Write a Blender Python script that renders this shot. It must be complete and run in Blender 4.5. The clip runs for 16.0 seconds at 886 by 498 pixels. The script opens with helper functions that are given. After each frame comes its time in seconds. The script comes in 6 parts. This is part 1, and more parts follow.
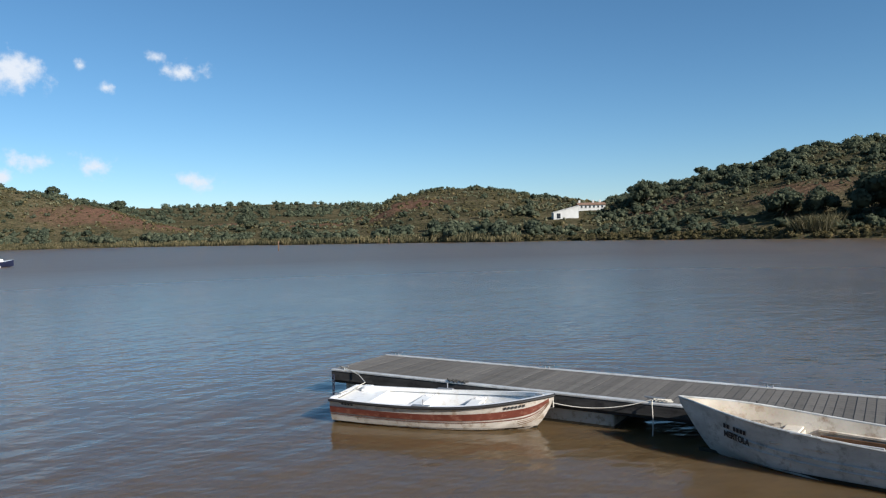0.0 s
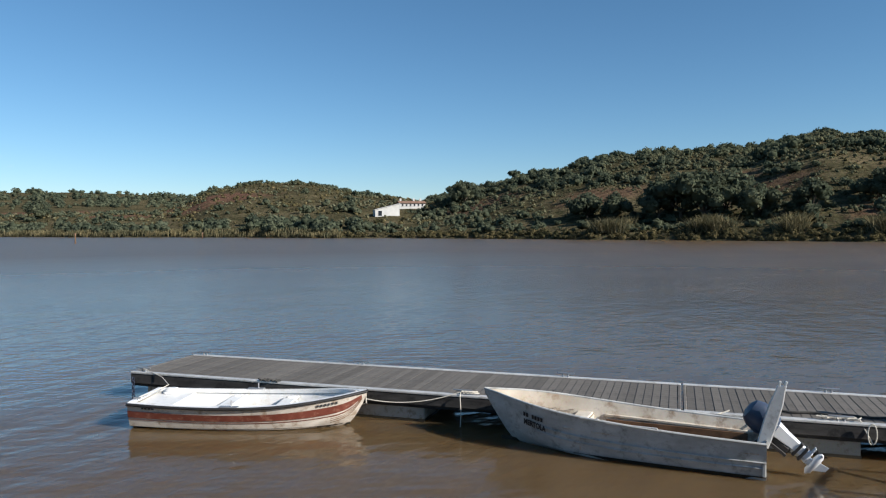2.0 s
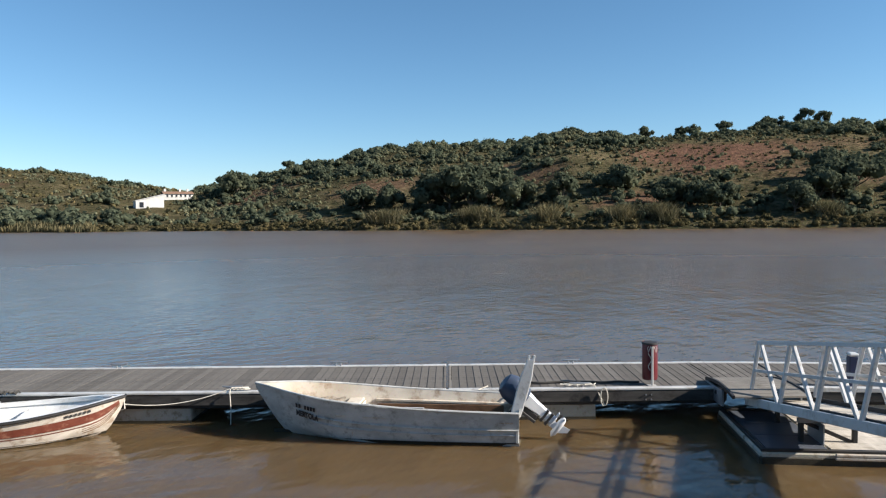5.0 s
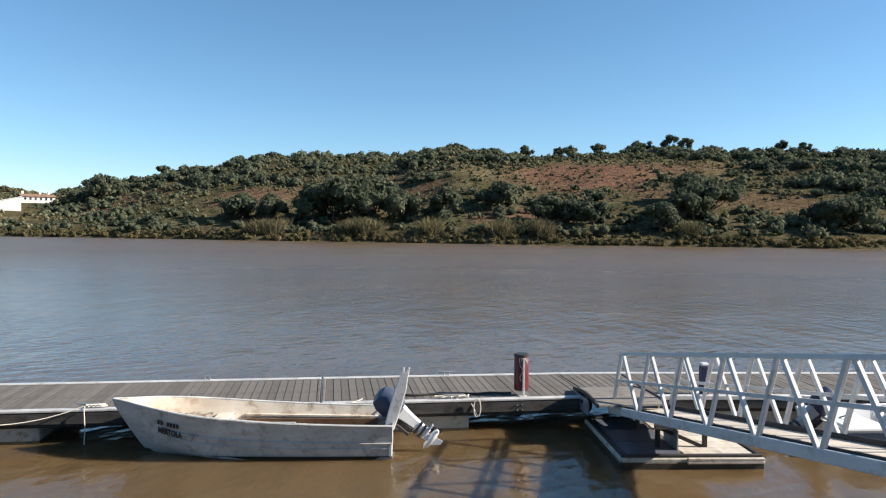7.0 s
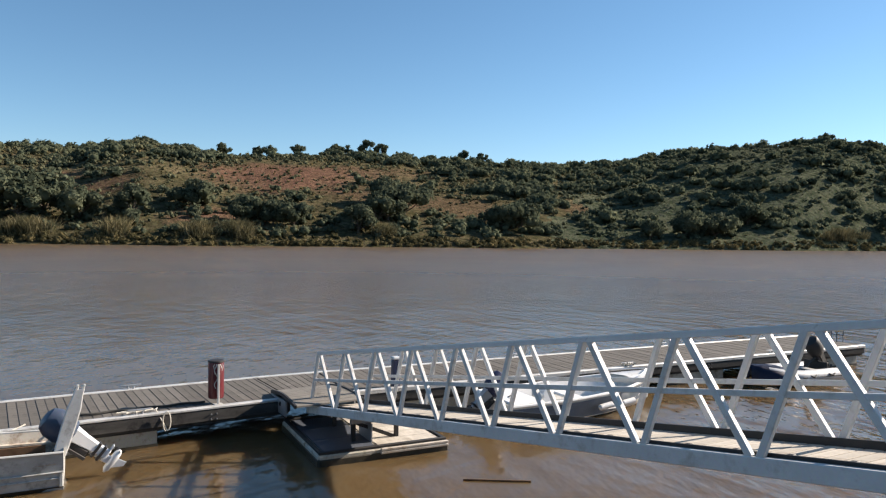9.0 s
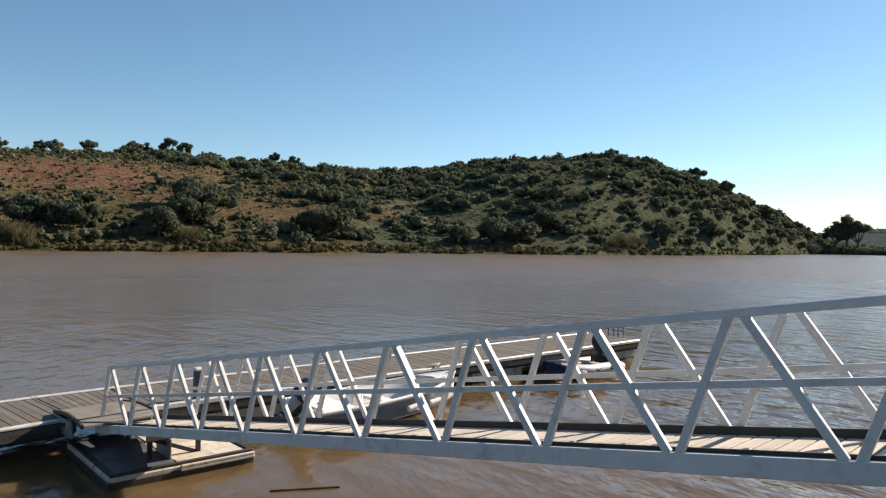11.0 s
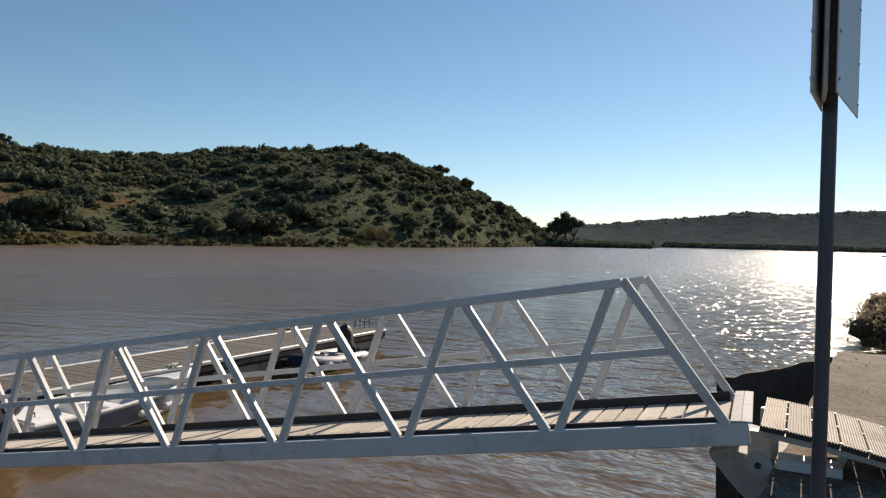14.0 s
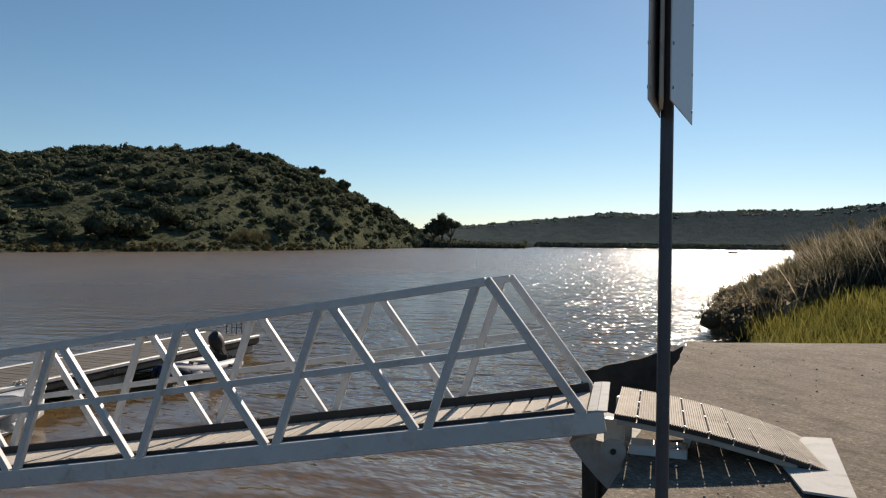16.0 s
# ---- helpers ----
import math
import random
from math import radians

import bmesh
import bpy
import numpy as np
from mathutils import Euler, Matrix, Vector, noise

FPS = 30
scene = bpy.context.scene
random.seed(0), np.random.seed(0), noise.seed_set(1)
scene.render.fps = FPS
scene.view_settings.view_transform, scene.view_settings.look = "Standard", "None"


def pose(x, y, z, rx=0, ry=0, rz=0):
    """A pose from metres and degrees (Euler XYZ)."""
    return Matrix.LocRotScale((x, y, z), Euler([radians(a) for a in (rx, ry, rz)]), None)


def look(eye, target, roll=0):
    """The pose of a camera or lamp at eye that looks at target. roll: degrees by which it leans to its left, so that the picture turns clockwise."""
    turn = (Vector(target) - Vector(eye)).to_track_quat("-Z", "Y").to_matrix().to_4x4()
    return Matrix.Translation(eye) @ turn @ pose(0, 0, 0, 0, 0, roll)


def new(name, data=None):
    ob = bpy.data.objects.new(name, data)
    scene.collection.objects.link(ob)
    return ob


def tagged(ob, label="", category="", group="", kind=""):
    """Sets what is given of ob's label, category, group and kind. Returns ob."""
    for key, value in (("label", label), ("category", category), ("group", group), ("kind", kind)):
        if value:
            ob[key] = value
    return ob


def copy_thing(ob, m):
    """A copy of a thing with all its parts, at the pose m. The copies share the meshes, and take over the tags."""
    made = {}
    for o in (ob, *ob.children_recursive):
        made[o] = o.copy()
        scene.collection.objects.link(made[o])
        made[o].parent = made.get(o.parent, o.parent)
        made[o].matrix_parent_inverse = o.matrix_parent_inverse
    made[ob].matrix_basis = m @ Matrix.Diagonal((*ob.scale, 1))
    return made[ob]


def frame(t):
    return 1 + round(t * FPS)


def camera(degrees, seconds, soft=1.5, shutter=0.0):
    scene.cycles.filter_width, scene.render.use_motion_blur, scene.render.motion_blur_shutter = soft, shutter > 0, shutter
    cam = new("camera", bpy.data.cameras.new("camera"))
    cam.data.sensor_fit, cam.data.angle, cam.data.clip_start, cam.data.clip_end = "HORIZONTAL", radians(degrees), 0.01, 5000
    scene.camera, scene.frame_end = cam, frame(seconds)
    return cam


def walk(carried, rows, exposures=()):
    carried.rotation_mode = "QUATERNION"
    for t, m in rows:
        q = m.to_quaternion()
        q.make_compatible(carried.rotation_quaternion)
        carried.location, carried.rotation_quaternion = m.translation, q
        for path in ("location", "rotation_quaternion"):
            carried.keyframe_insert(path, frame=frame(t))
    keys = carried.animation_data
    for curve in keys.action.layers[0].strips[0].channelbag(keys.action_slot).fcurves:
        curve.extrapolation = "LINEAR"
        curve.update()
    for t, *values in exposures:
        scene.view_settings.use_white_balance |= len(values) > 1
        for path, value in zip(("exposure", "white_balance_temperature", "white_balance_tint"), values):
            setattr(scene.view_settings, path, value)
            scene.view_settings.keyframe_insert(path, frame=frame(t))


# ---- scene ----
cam = camera(63.6, 16.0, soft=1.2)
PATH = [
    (0, (-0.216, 0.297, 3.82), (-0.216, 2.297, 3.774), -1.5),
    (0.5, (-0.172, 0.27, 3.828), (-0.048, 2.265, 3.779), -1.9),
    (1, (-0.14, 0.27, 3.825), (0.125, 2.252, 3.783), -1.7),
    (1.5, (-0.125, 0.255, 3.828), (0.253, 2.218, 3.777), -1.0),
    (2, (-0.098, 0.263, 3.822), (0.394, 2.201, 3.759), -0.3),
    (2.5, (-0.098, 0.245, 3.824), (0.474, 2.16, 3.757), 0.0),
    (3, (-0.088, 0.238, 3.831), (0.579, 2.122, 3.755), 0.4),
    (3.5, (-0.093, 0.209, 3.816), (0.653, 2.063, 3.738), 0.7),
    (4, (-0.083, 0.176, 3.815), (0.794, 1.971, 3.72), 0.0),
    (6.5, (0.061, 0.037, 3.805), (1.292, 1.613, 3.752), 0.5),
    (7, (0.081, 0.052, 3.796), (1.401, 1.554, 3.739), 0.7),
    (7.5, (0.094, 0.038, 3.789), (1.559, 1.399, 3.728), -0.4),
    (8, (0.105, 0.036, 3.795), (1.739, 1.188, 3.746), 0.3),
    (8.5, (0.105, 0.023, 3.8), (1.835, 1.025, 3.755), 0.8),
    (9, (0.135, 0.006, 3.802), (1.947, 0.852, 3.759), 0.9),
    (11.5, (0.082, -0.106, 3.823), (2.069, 0.121, 3.804), 1.2),
    (12, (0.082, -0.128, 3.827), (2.08, -0.039, 3.807), 1.3),
    (12.5, (0.073, -0.147, 3.829), (2.073, -0.183, 3.811), 1.4),
    (13, (0.07, -0.159, 3.83), (2.065, -0.306, 3.806), 1.5),
    (13.5, (0.08, -0.185, 3.825), (2.065, -0.428, 3.783), 1.3),
    (14, (0.081, -0.204, 3.832), (2.052, -0.539, 3.805), 1.4),
    (14.5, (0.085, -0.222, 3.828), (2.037, -0.654, 3.798), 1.4),
    (15, (0.076, -0.242, 3.831), (2.011, -0.75, 3.801), 1.0),
    (15.5, (0.07, -0.262, 3.828), (1.982, -0.847, 3.802), 1.0),
    (16, (0.063, -0.281, 3.831), (1.95, -0.945, 3.815), 0.7),
]
EXPOSURES = [(0.0, 0.54, 6150, 10), (3.5, 0.72, 6350, 11), (7.0, 1.16, 6650, 12), (8.0, 1.03, 6750, 13), (9.0, 1.06, 6950, 14), (12.5, 0.82, 7600, 15), (16.0, 0.42, 7350, 15)]
walk(cam, [(t, look(eye, target, roll)) for t, eye, target, roll in PATH], EXPOSURES)

# ---- light ----
SUN_AZ, SUN_EL = radians(133.0), radians(27.5)
sun_way = Vector((math.sin(SUN_AZ) * math.cos(SUN_EL), math.cos(SUN_AZ) * math.cos(SUN_EL), math.sin(SUN_EL)))
sun_data = bpy.data.lights.new("sun", "SUN")
sun_data.energy, sun_data.angle, sun_data.color = 5.0, radians(0.53), (1.0, 0.93, 0.83)
sun = new("sun", sun_data)
sun.matrix_world = look(sun_way * 200, (0, 0, 0))

world = bpy.data.worlds.new("sky")
scene.world = world
world.use_nodes = True
wn, wl = world.node_tree.nodes, world.node_tree.links
sky = wn.new("ShaderNodeTexSky")
sky.sky_type = "NISHITA"
sky.sun_disc = False
sky.altitude = 1200
sky.sun_elevation, sky.sun_rotation = SUN_EL, SUN_AZ
sky.air_density, sky.dust_density, sky.ozone_density = 1.0, 0.18, 4.5


# small fair-weather clouds low over the hills up the river, and thin high streaks
def cloud_layer():
    way = wn.new("ShaderNodeTexCoord").outputs["Generated"]
    cloud = wn.new("ShaderNodeTexNoise")
    cloud.inputs["Scale"].default_value, cloud.inputs["Detail"].default_value, cloud.inputs["Roughness"].default_value = 34, 7, 0.62
    wl.new(way, cloud.inputs["Vector"])
    total = None
    for az, el, size in ((19.5, 12.4, 2.5), (30.6, 11.7, 4.2), (25.9, 5.5, 2.6), (30.0, 5.9, 2.3), (18.9, 4.4, 2.6), (24.8, 11.0, 1.5), (31.8, 4.6, 1.6), (21.4, 13.3, 1.3), (26.4, 12.4, 1.1)):
        a, e = radians(az), radians(el)
        d = wn.new("ShaderNodeVectorMath")
        d.operation = "SUBTRACT"
        wl.new(way, d.inputs[0])
        d.inputs[1].default_value = (-math.sin(a) * math.cos(e), math.cos(a) * math.cos(e), math.sin(e))
        sc = wn.new("ShaderNodeVectorMath")
        sc.operation = "MULTIPLY"
        wl.new(d.outputs[0], sc.inputs[0])
        sc.inputs[1].default_value = (1, 1, 1.7)
        ln = wn.new("ShaderNodeVectorMath")
        ln.operation = "LENGTH"
        wl.new(sc.outputs[0], ln.inputs[0])
        mr = wn.new("ShaderNodeMapRange")
        mr.inputs[1].default_value, mr.inputs[2].default_value, mr.inputs[3].default_value, mr.inputs[4].default_value = 0.0, radians(size), 1.0, 0.0
        wl.new(ln.outputs["Value"], mr.inputs[0])
        if total is None:
            total = mr.outputs[0]
        else:
            mx = wn.new("ShaderNodeMath")
            mx.operation = "MAXIMUM"
            wl.new(total, mx.inputs[0]), wl.new(mr.outputs[0], mx.inputs[1])
            total = mx.outputs[0]
    puff = wn.new("ShaderNodeMath")
    puff.operation = "MULTIPLY_ADD"
    wl.new(cloud.outputs[0], puff.inputs[0])
    puff.inputs[1].default_value = 2.2
    wl.new(total, puff.inputs[2])
    edge = wn.new("ShaderNodeMapRange")
    edge.interpolation_type = "SMOOTHSTEP"
    edge.inputs[1].default_value, edge.inputs[2].default_value = 1.45, 2.25
    wl.new(puff.outputs[0], edge.inputs[0])
    gate = wn.new("ShaderNodeMath")
    gate.operation = "MULTIPLY"
    soft = wn.new("ShaderNodeMapRange")
    soft.inputs[1].default_value, soft.inputs[2].default_value = 0.0, 0.25
    wl.new(total, soft.inputs[0])
    wl.new(edge.outputs[0], gate.inputs[0]), wl.new(soft.outputs[0], gate.inputs[1])
    mix = wn.new("ShaderNodeMix")
    mix.data_type = "RGBA"
    wl.new(gate.outputs[0], mix.inputs[0])
    tone = wn.new("ShaderNodeHueSaturation")
    tone.inputs["Hue"].default_value, tone.inputs["Saturation"].default_value = 0.490, 1.06
    wl.new(sky.outputs[0], tone.inputs["Color"])
    wl.new(tone.outputs[0], mix.inputs[6])
    mix.inputs[7].default_value = (7.6, 7.9, 8.3, 1)
    wl.new(mix.outputs[2], wn["Background"].inputs[0])


cloud_layer()
wn["Background"].inputs[1].default_value = 0.075

# ---- helpers of this scene ----
def mat_base(name, rough=0.6, metal=0.0, ior=None):
    m = bpy.data.materials.new(name)
    m.use_nodes = True
    b = m.node_tree.nodes["Principled BSDF"]
    b.inputs["Roughness"].default_value = rough
    b.inputs["Metallic"].default_value = metal
    if ior:
        b.inputs["IOR"].default_value = ior
    return m, m.node_tree.nodes, m.node_tree.links, b


def ramp_node(n, stops):
    r = n.new("ShaderNodeValToRGB")
    e = r.color_ramp.elements
    while len(e) < len(stops):
        e.new(0.5)
    for el, (p, c) in zip(e, stops):
        el.position, el.color = p, (*c, 1)
    return r


def noise_node(n, l, scale, detail=4, rough=0.55, coord=None, stretch=None):
    t = n.new("ShaderNodeTexNoise")
    t.inputs["Scale"].default_value, t.inputs["Detail"].default_value, t.inputs["Roughness"].default_value = scale, detail, rough
    c = coord
    if c is None:
        c = n.new("ShaderNodeTexCoord").outputs["Object"]
    if stretch:
        mp = n.new("ShaderNodeMapping")
        mp.inputs["Scale"].default_value = stretch
        l.new(c, mp.inputs[0])
        c = mp.outputs[0]
    l.new(c, t.inputs["Vector"])
    return t


def mixed(n, l, fac, a, b, kind="MIX"):
    x = n.new("ShaderNodeMix")
    x.data_type, x.blend_type = "RGBA", kind
    for socket, v in ((x.inputs["Factor"], fac), (x.inputs[6], a), (x.inputs[7], b)):
        if isinstance(v, (int, float)):
            socket.default_value = v
        elif isinstance(v, tuple):
            socket.default_value = (*v, 1)
        else:
            l.new(v, socket)
    return x.outputs[2]


def bump_on(n, l, b, height, dist=0.005, strength=0.6, before=None):
    k = n.new("ShaderNodeBump")
    k.inputs["Strength"].default_value, k.inputs["Distance"].default_value = strength, dist
    l.new(height, k.inputs["Height"])
    if before is not None:
        l.new(before, k.inputs["Normal"])
    l.new(k.outputs[0], b.inputs["Normal"])
    return k.outputs[0]


def surface(name, c1, c2, rough=0.6, metal=0.0, scale=3.0, fine=40.0, bump=0.003, stain=None, stretch=None, rand=0.0):
    """A surface of two tones, with grain, blotches, fine relief and, if given, stains of a third tone."""
    m, n, l, b = mat_base(name, rough, metal)
    co = n.new("ShaderNodeTexCoord").outputs["Object"]
    big, small = noise_node(n, l, scale, 5, 0.6, co, stretch), noise_node(n, l, fine, 4, 0.6, co, stretch)
    r = ramp_node(n, [(0.3, c1), (0.7, c2)])
    l.new(big.outputs[0], r.inputs[0])
    col = mixed(n, l, 0.25, r.outputs[0], small.outputs["Color"], "SOFT_LIGHT")
    if stain:
        s = noise_node(n, l, scale * 2.3, 6, 0.7, co)
        sr = ramp_node(n, [(0.52, (0, 0, 0)), (0.68, (1, 1, 1))])
        l.new(s.outputs[0], sr.inputs[0])
        col = mixed(n, l, sr.outputs[0], col, stain)
    if rand:
        oi = n.new("ShaderNodeObjectInfo")
        rr = ramp_node(n, [(0, (1 - rand,) * 3), (1, (1 + rand,) * 3)])
        l.new(oi.outputs["Random"], rr.inputs[0])
        col = mixed(n, l, 1.0, col, rr.outputs[0], "MULTIPLY")
    l.new(col, b.inputs["Base Color"])
    rg = n.new("ShaderNodeMapRange")
    rg.inputs[3].default_value, rg.inputs[4].default_value = max(0.03, rough - 0.12), min(1, rough + 0.15)
    l.new(big.outputs[0], rg.inputs[0])
    l.new(rg.outputs[0], b.inputs["Roughness"])
    if rough >= 0.75:
        b.inputs["Specular IOR Level"].default_value = 0.15
    if bump:
        bump_on(n, l, b, small.outputs[0], bump)
    return m


def leaf_mat(name, dark, light, dry=None, thin=0.25):
    """Foliage: every leaf clump has its own tone."""
    m, n, l, b = mat_base(name, 0.75)
    g = n.new("ShaderNodeNewGeometry")
    r = ramp_node(n, [(0, dark), (0.8, light)] + ([(1.0, dry)] if dry else []))
    l.new(g.outputs["Random Per Island"], r.inputs[0])
    t = noise_node(n, l, 0.045, 3)
    rr = ramp_node(n, [(0.35, (0.8, 0.82, 0.8)), (0.65, (1.2, 1.15, 1.05))])
    l.new(t.outputs[0], rr.inputs[0])
    patch = noise_node(n, l, 0.30, 2)
    pr = ramp_node(n, [(0.35, (0.62, 0.68, 0.66)), (0.65, (1.25, 1.2, 1.1))])
    l.new(patch.outputs[0], pr.inputs[0])
    both = mixed(n, l, 1.0, mixed(n, l, 1.0, r.outputs[0], rr.outputs[0], "MULTIPLY"), pr.outputs[0], "MULTIPLY")
    l.new(both, b.inputs["Base Color"])
    b.inputs["Specular IOR Level"].default_value = 0.0
    tr = n.new("ShaderNodeBsdfTranslucent")
    l.new(both, tr.inputs[0])
    ms = n.new("ShaderNodeMixShader")
    ms.inputs[0].default_value = thin
    l.new(b.outputs[0], ms.inputs[1]), l.new(tr.outputs[0], ms.inputs[2])
    l.new(ms.outputs[0], n["Material Output"].inputs[0])
    return m


# ---- materials ----
def water_mat():
    """Opaque muddy water: wind ripples tilt the surface, more so on the open reach down the river."""
    m, n, l, b = mat_base("muddy_river_water", 0.10, 0, 1.36)
    co = n.new("ShaderNodeTexCoord").outputs["Object"]
    mud = noise_node(n, l, 0.12, 4, 0.6, co)
    r = ramp_node(n, [(0.3, (0.090, 0.058, 0.027)), (0.7, (0.120, 0.079, 0.038))])
    l.new(mud.outputs[0], r.inputs[0])
    l.new(r.outputs[0], b.inputs["Base Color"])
    reach = n.new("ShaderNodeSeparateXYZ")
    l.new(co, reach.inputs[0])
    grow = n.new("ShaderNodeMapRange")
    grow.inputs[1].default_value, grow.inputs[2].default_value, grow.inputs[3].default_value, grow.inputs[4].default_value = 3.0, -26.0, 0.42, 4.2
    l.new(reach.outputs["Y"], grow.inputs[0])
    gust = noise_node(n, l, 0.05, 3, 0.5, co)
    gr = n.new("ShaderNodeMapRange")
    gr.inputs[1].default_value, gr.inputs[2].default_value, gr.inputs[3].default_value, gr.inputs[4].default_value = 0.3, 0.7, 0.88, 1.08
    l.new(gust.outputs[0], gr.inputs[0])
    power = n.new("ShaderNodeMath")
    power.operation = "MULTIPLY"
    l.new(grow.outputs[0], power.inputs[0]), l.new(gr.outputs[0], power.inputs[1])
    def math_node(op, x, y):
        k = n.new("ShaderNodeMath")
        k.operation = op
        for socket, v in zip(k.inputs, (x, y)):
            if isinstance(v, (int, float)):
                socket.default_value = v
            else:
                l.new(v, socket)
        return k.outputs[0]

    def height(at, long, short, turn, detail):
        mp = n.new("ShaderNodeMapping")
        mp.vector_type = "TEXTURE"
        mp.inputs["Scale"].default_value = (long, short, 1)
        mp.inputs["Rotation"].default_value = (0, 0, radians(turn))
        l.new(at, mp.inputs[0])
        t = n.new("ShaderNodeTexNoise")
        t.noise_dimensions = "2D"
        t.inputs["Scale"].default_value, t.inputs["Detail"].default_value, t.inputs["Roughness"].default_value = 1.0, detail, 0.5
        l.new(mp.outputs[0], t.inputs["Vector"])
        return t.outputs[0]

    def moved(dx, dy):
        k = n.new("ShaderNodeVectorMath")
        k.operation = "ADD"
        l.new(co, k.inputs[0])
        k.inputs[1].default_value = (dx, dy, 0)
        return k.outputs[0]

    # slopes of a few trains of wavelets: long and short wavelength, direction of the crests, steepness
    sx = sy = None
    for long, short, turn, detail, steep in ((7.0, 3.0, 25, 1, 0.012), (2.2, 0.85, 58, 1, 0.033), (0.9, 0.40, -8, 1, 0.035), (0.32, 0.16, 35, 1, 0.037)):
        e = short * 0.08
        h0 = height(co, long, short, turn, detail)
        amp = steep * short / e
        gx_ = math_node("MULTIPLY", math_node("SUBTRACT", height(moved(e, 0), long, short, turn, detail), h0), -amp / 0.35)
        gy_ = math_node("MULTIPLY", math_node("SUBTRACT", height(moved(0, e), long, short, turn, detail), h0), -amp / 0.35)
        sx = gx_ if sx is None else math_node("ADD", sx, gx_)
        sy = gy_ if sy is None else math_node("ADD", sy, gy_)
    both = n.new("ShaderNodeCombineXYZ")
    l.new(sx, both.inputs[0]), l.new(sy, both.inputs[1])
    total = both.outputs[0]
    # out on the open river the wavelets are too small to tell apart and act as roughness
    away = n.new("ShaderNodeVectorMath")
    away.operation = "LENGTH"
    l.new(co, away.inputs[0])
    calm = n.new("ShaderNodeMapRange")
    calm.inputs[1].default_value, calm.inputs[2].default_value, calm.inputs[3].default_value, calm.inputs[4].default_value = 40.0, 200.0, 1.0, 0.95
    l.new(away.outputs["Value"], calm.inputs[0])
    blur = n.new("ShaderNodeMapRange")
    blur.inputs[1].default_value, blur.inputs[2].default_value, blur.inputs[3].default_value, blur.inputs[4].default_value = 14.0, 110.0, 0.0, 0.25
    l.new(away.outputs["Value"], blur.inputs[0])
    # the reach towards the sun is rippled by longer waves and stays crisper
    lane = n.new("ShaderNodeMapRange")
    lane.inputs[1].default_value, lane.inputs[2].default_value, lane.inputs[3].default_value, lane.inputs[4].default_value = -0.55, -0.28, 0.26, 1.0
    l.new(math_node("DIVIDE", reach.outputs["Y"], away.outputs["Value"]), lane.inputs[0])
    haze = math_node("MULTIPLY", blur.outputs[0], lane.outputs[0])
    still = math_node("MULTIPLY", power.outputs[0], calm.outputs[0])
    sc = n.new("ShaderNodeVectorMath")
    sc.operation = "SCALE"
    l.new(total, sc.inputs[0]), l.new(still, sc.inputs["Scale"])
    up = n.new("ShaderNodeVectorMath")
    up.operation = "ADD"
    l.new(sc.outputs[0], up.inputs[0])
    up.inputs[1].default_value = (0, 0, 1)
    nm = n.new("ShaderNodeVectorMath")
    nm.operation = "NORMALIZE"
    l.new(up.outputs[0], nm.inputs[0])
    l.new(nm.outputs[0], b.inputs["Normal"])
    chop = n.new("ShaderNodeMapRange")
    chop.inputs[1].default_value, chop.inputs[2].default_value, chop.inputs[3].default_value, chop.inputs[4].default_value = 0.45, 1.6, 0.13, 0.09
    l.new(power.outputs[0], chop.inputs[0])
    l.new(math_node("ADD", chop.outputs[0], haze), b.inputs["Roughness"])
    b.subsurface_method = "BURLEY"
    b.inputs["Subsurface Weight"].default_value = 0.8
    b.inputs["Subsurface Radius"].default_value = (0.5, 0.35, 0.2)
    b.inputs["Subsurface Scale"].default_value = 0.9
    return m


def hill_mat(patches=(), name="dry_grass_hillside", tones=((0.060, 0.056, 0.034), (0.092, 0.080, 0.049), (0.146, 0.120, 0.076))):
    """Dry grass and low scrub over red-brown soil, which lies bare in some patches."""
    m, n, l, b = mat_base(name, 0.95)
    co = n.new("ShaderNodeTexCoord").outputs["Object"]
    mid, small, tiny = noise_node(n, l, 0.05, 6, 0.65, co), noise_node(n, l, 0.45, 5, 0.7, co), noise_node(n, l, 1.6, 3, 0.6, co)
    g = ramp_node(n, list(zip((0.3, 0.5, 0.7), tones)))
    l.new(mid.outputs[0], g.inputs[0])
    tuft = ramp_node(n, [(0.42, (0.45, 0.5, 0.4)), (0.56, (1.15, 1.1, 1.0))])
    l.new(small.outputs[0], tuft.inputs[0])
    col = mixed(n, l, 0.85, g.outputs[0], tuft.outputs[0], "MULTIPLY")
    soil = ramp_node(n, [(0.35, (0.086, 0.050, 0.034)), (0.65, (0.190, 0.106, 0.072))])
    l.new(small.outputs[0], soil.inputs[0])
    for centre, radius, amount in patches:
        d = n.new("ShaderNodeVectorMath")
        d.operation = "DISTANCE"
        l.new(co, d.inputs[0])
        d.inputs[1].default_value = centre
        wob = n.new("ShaderNodeMath")
        wob.operation = "MULTIPLY_ADD"
        l.new(mid.outputs[0], wob.inputs[0])
        wob.inputs[1].default_value = radius * 1.6
        l.new(d.outputs["Value"], wob.inputs[2])
        f = n.new("ShaderNodeMapRange")
        f.inputs[1].default_value, f.inputs[2].default_value, f.inputs[3].default_value, f.inputs[4].default_value = radius * 1.35, radius * 1.9, amount, 0.0
        l.new(wob.outputs[0], f.inputs[0])
        col = mixed(n, l, f.outputs[0], col, soil.outputs[0])
    l.new(mixed(n, l, 0.4, col, tiny.outputs["Color"], "SOFT_LIGHT"), b.inputs["Base Color"])
    b.inputs["Specular IOR Level"].default_value = 0.0
    bump_on(n, l, b, small.outputs[0], 1.2, 0.8)
    return m


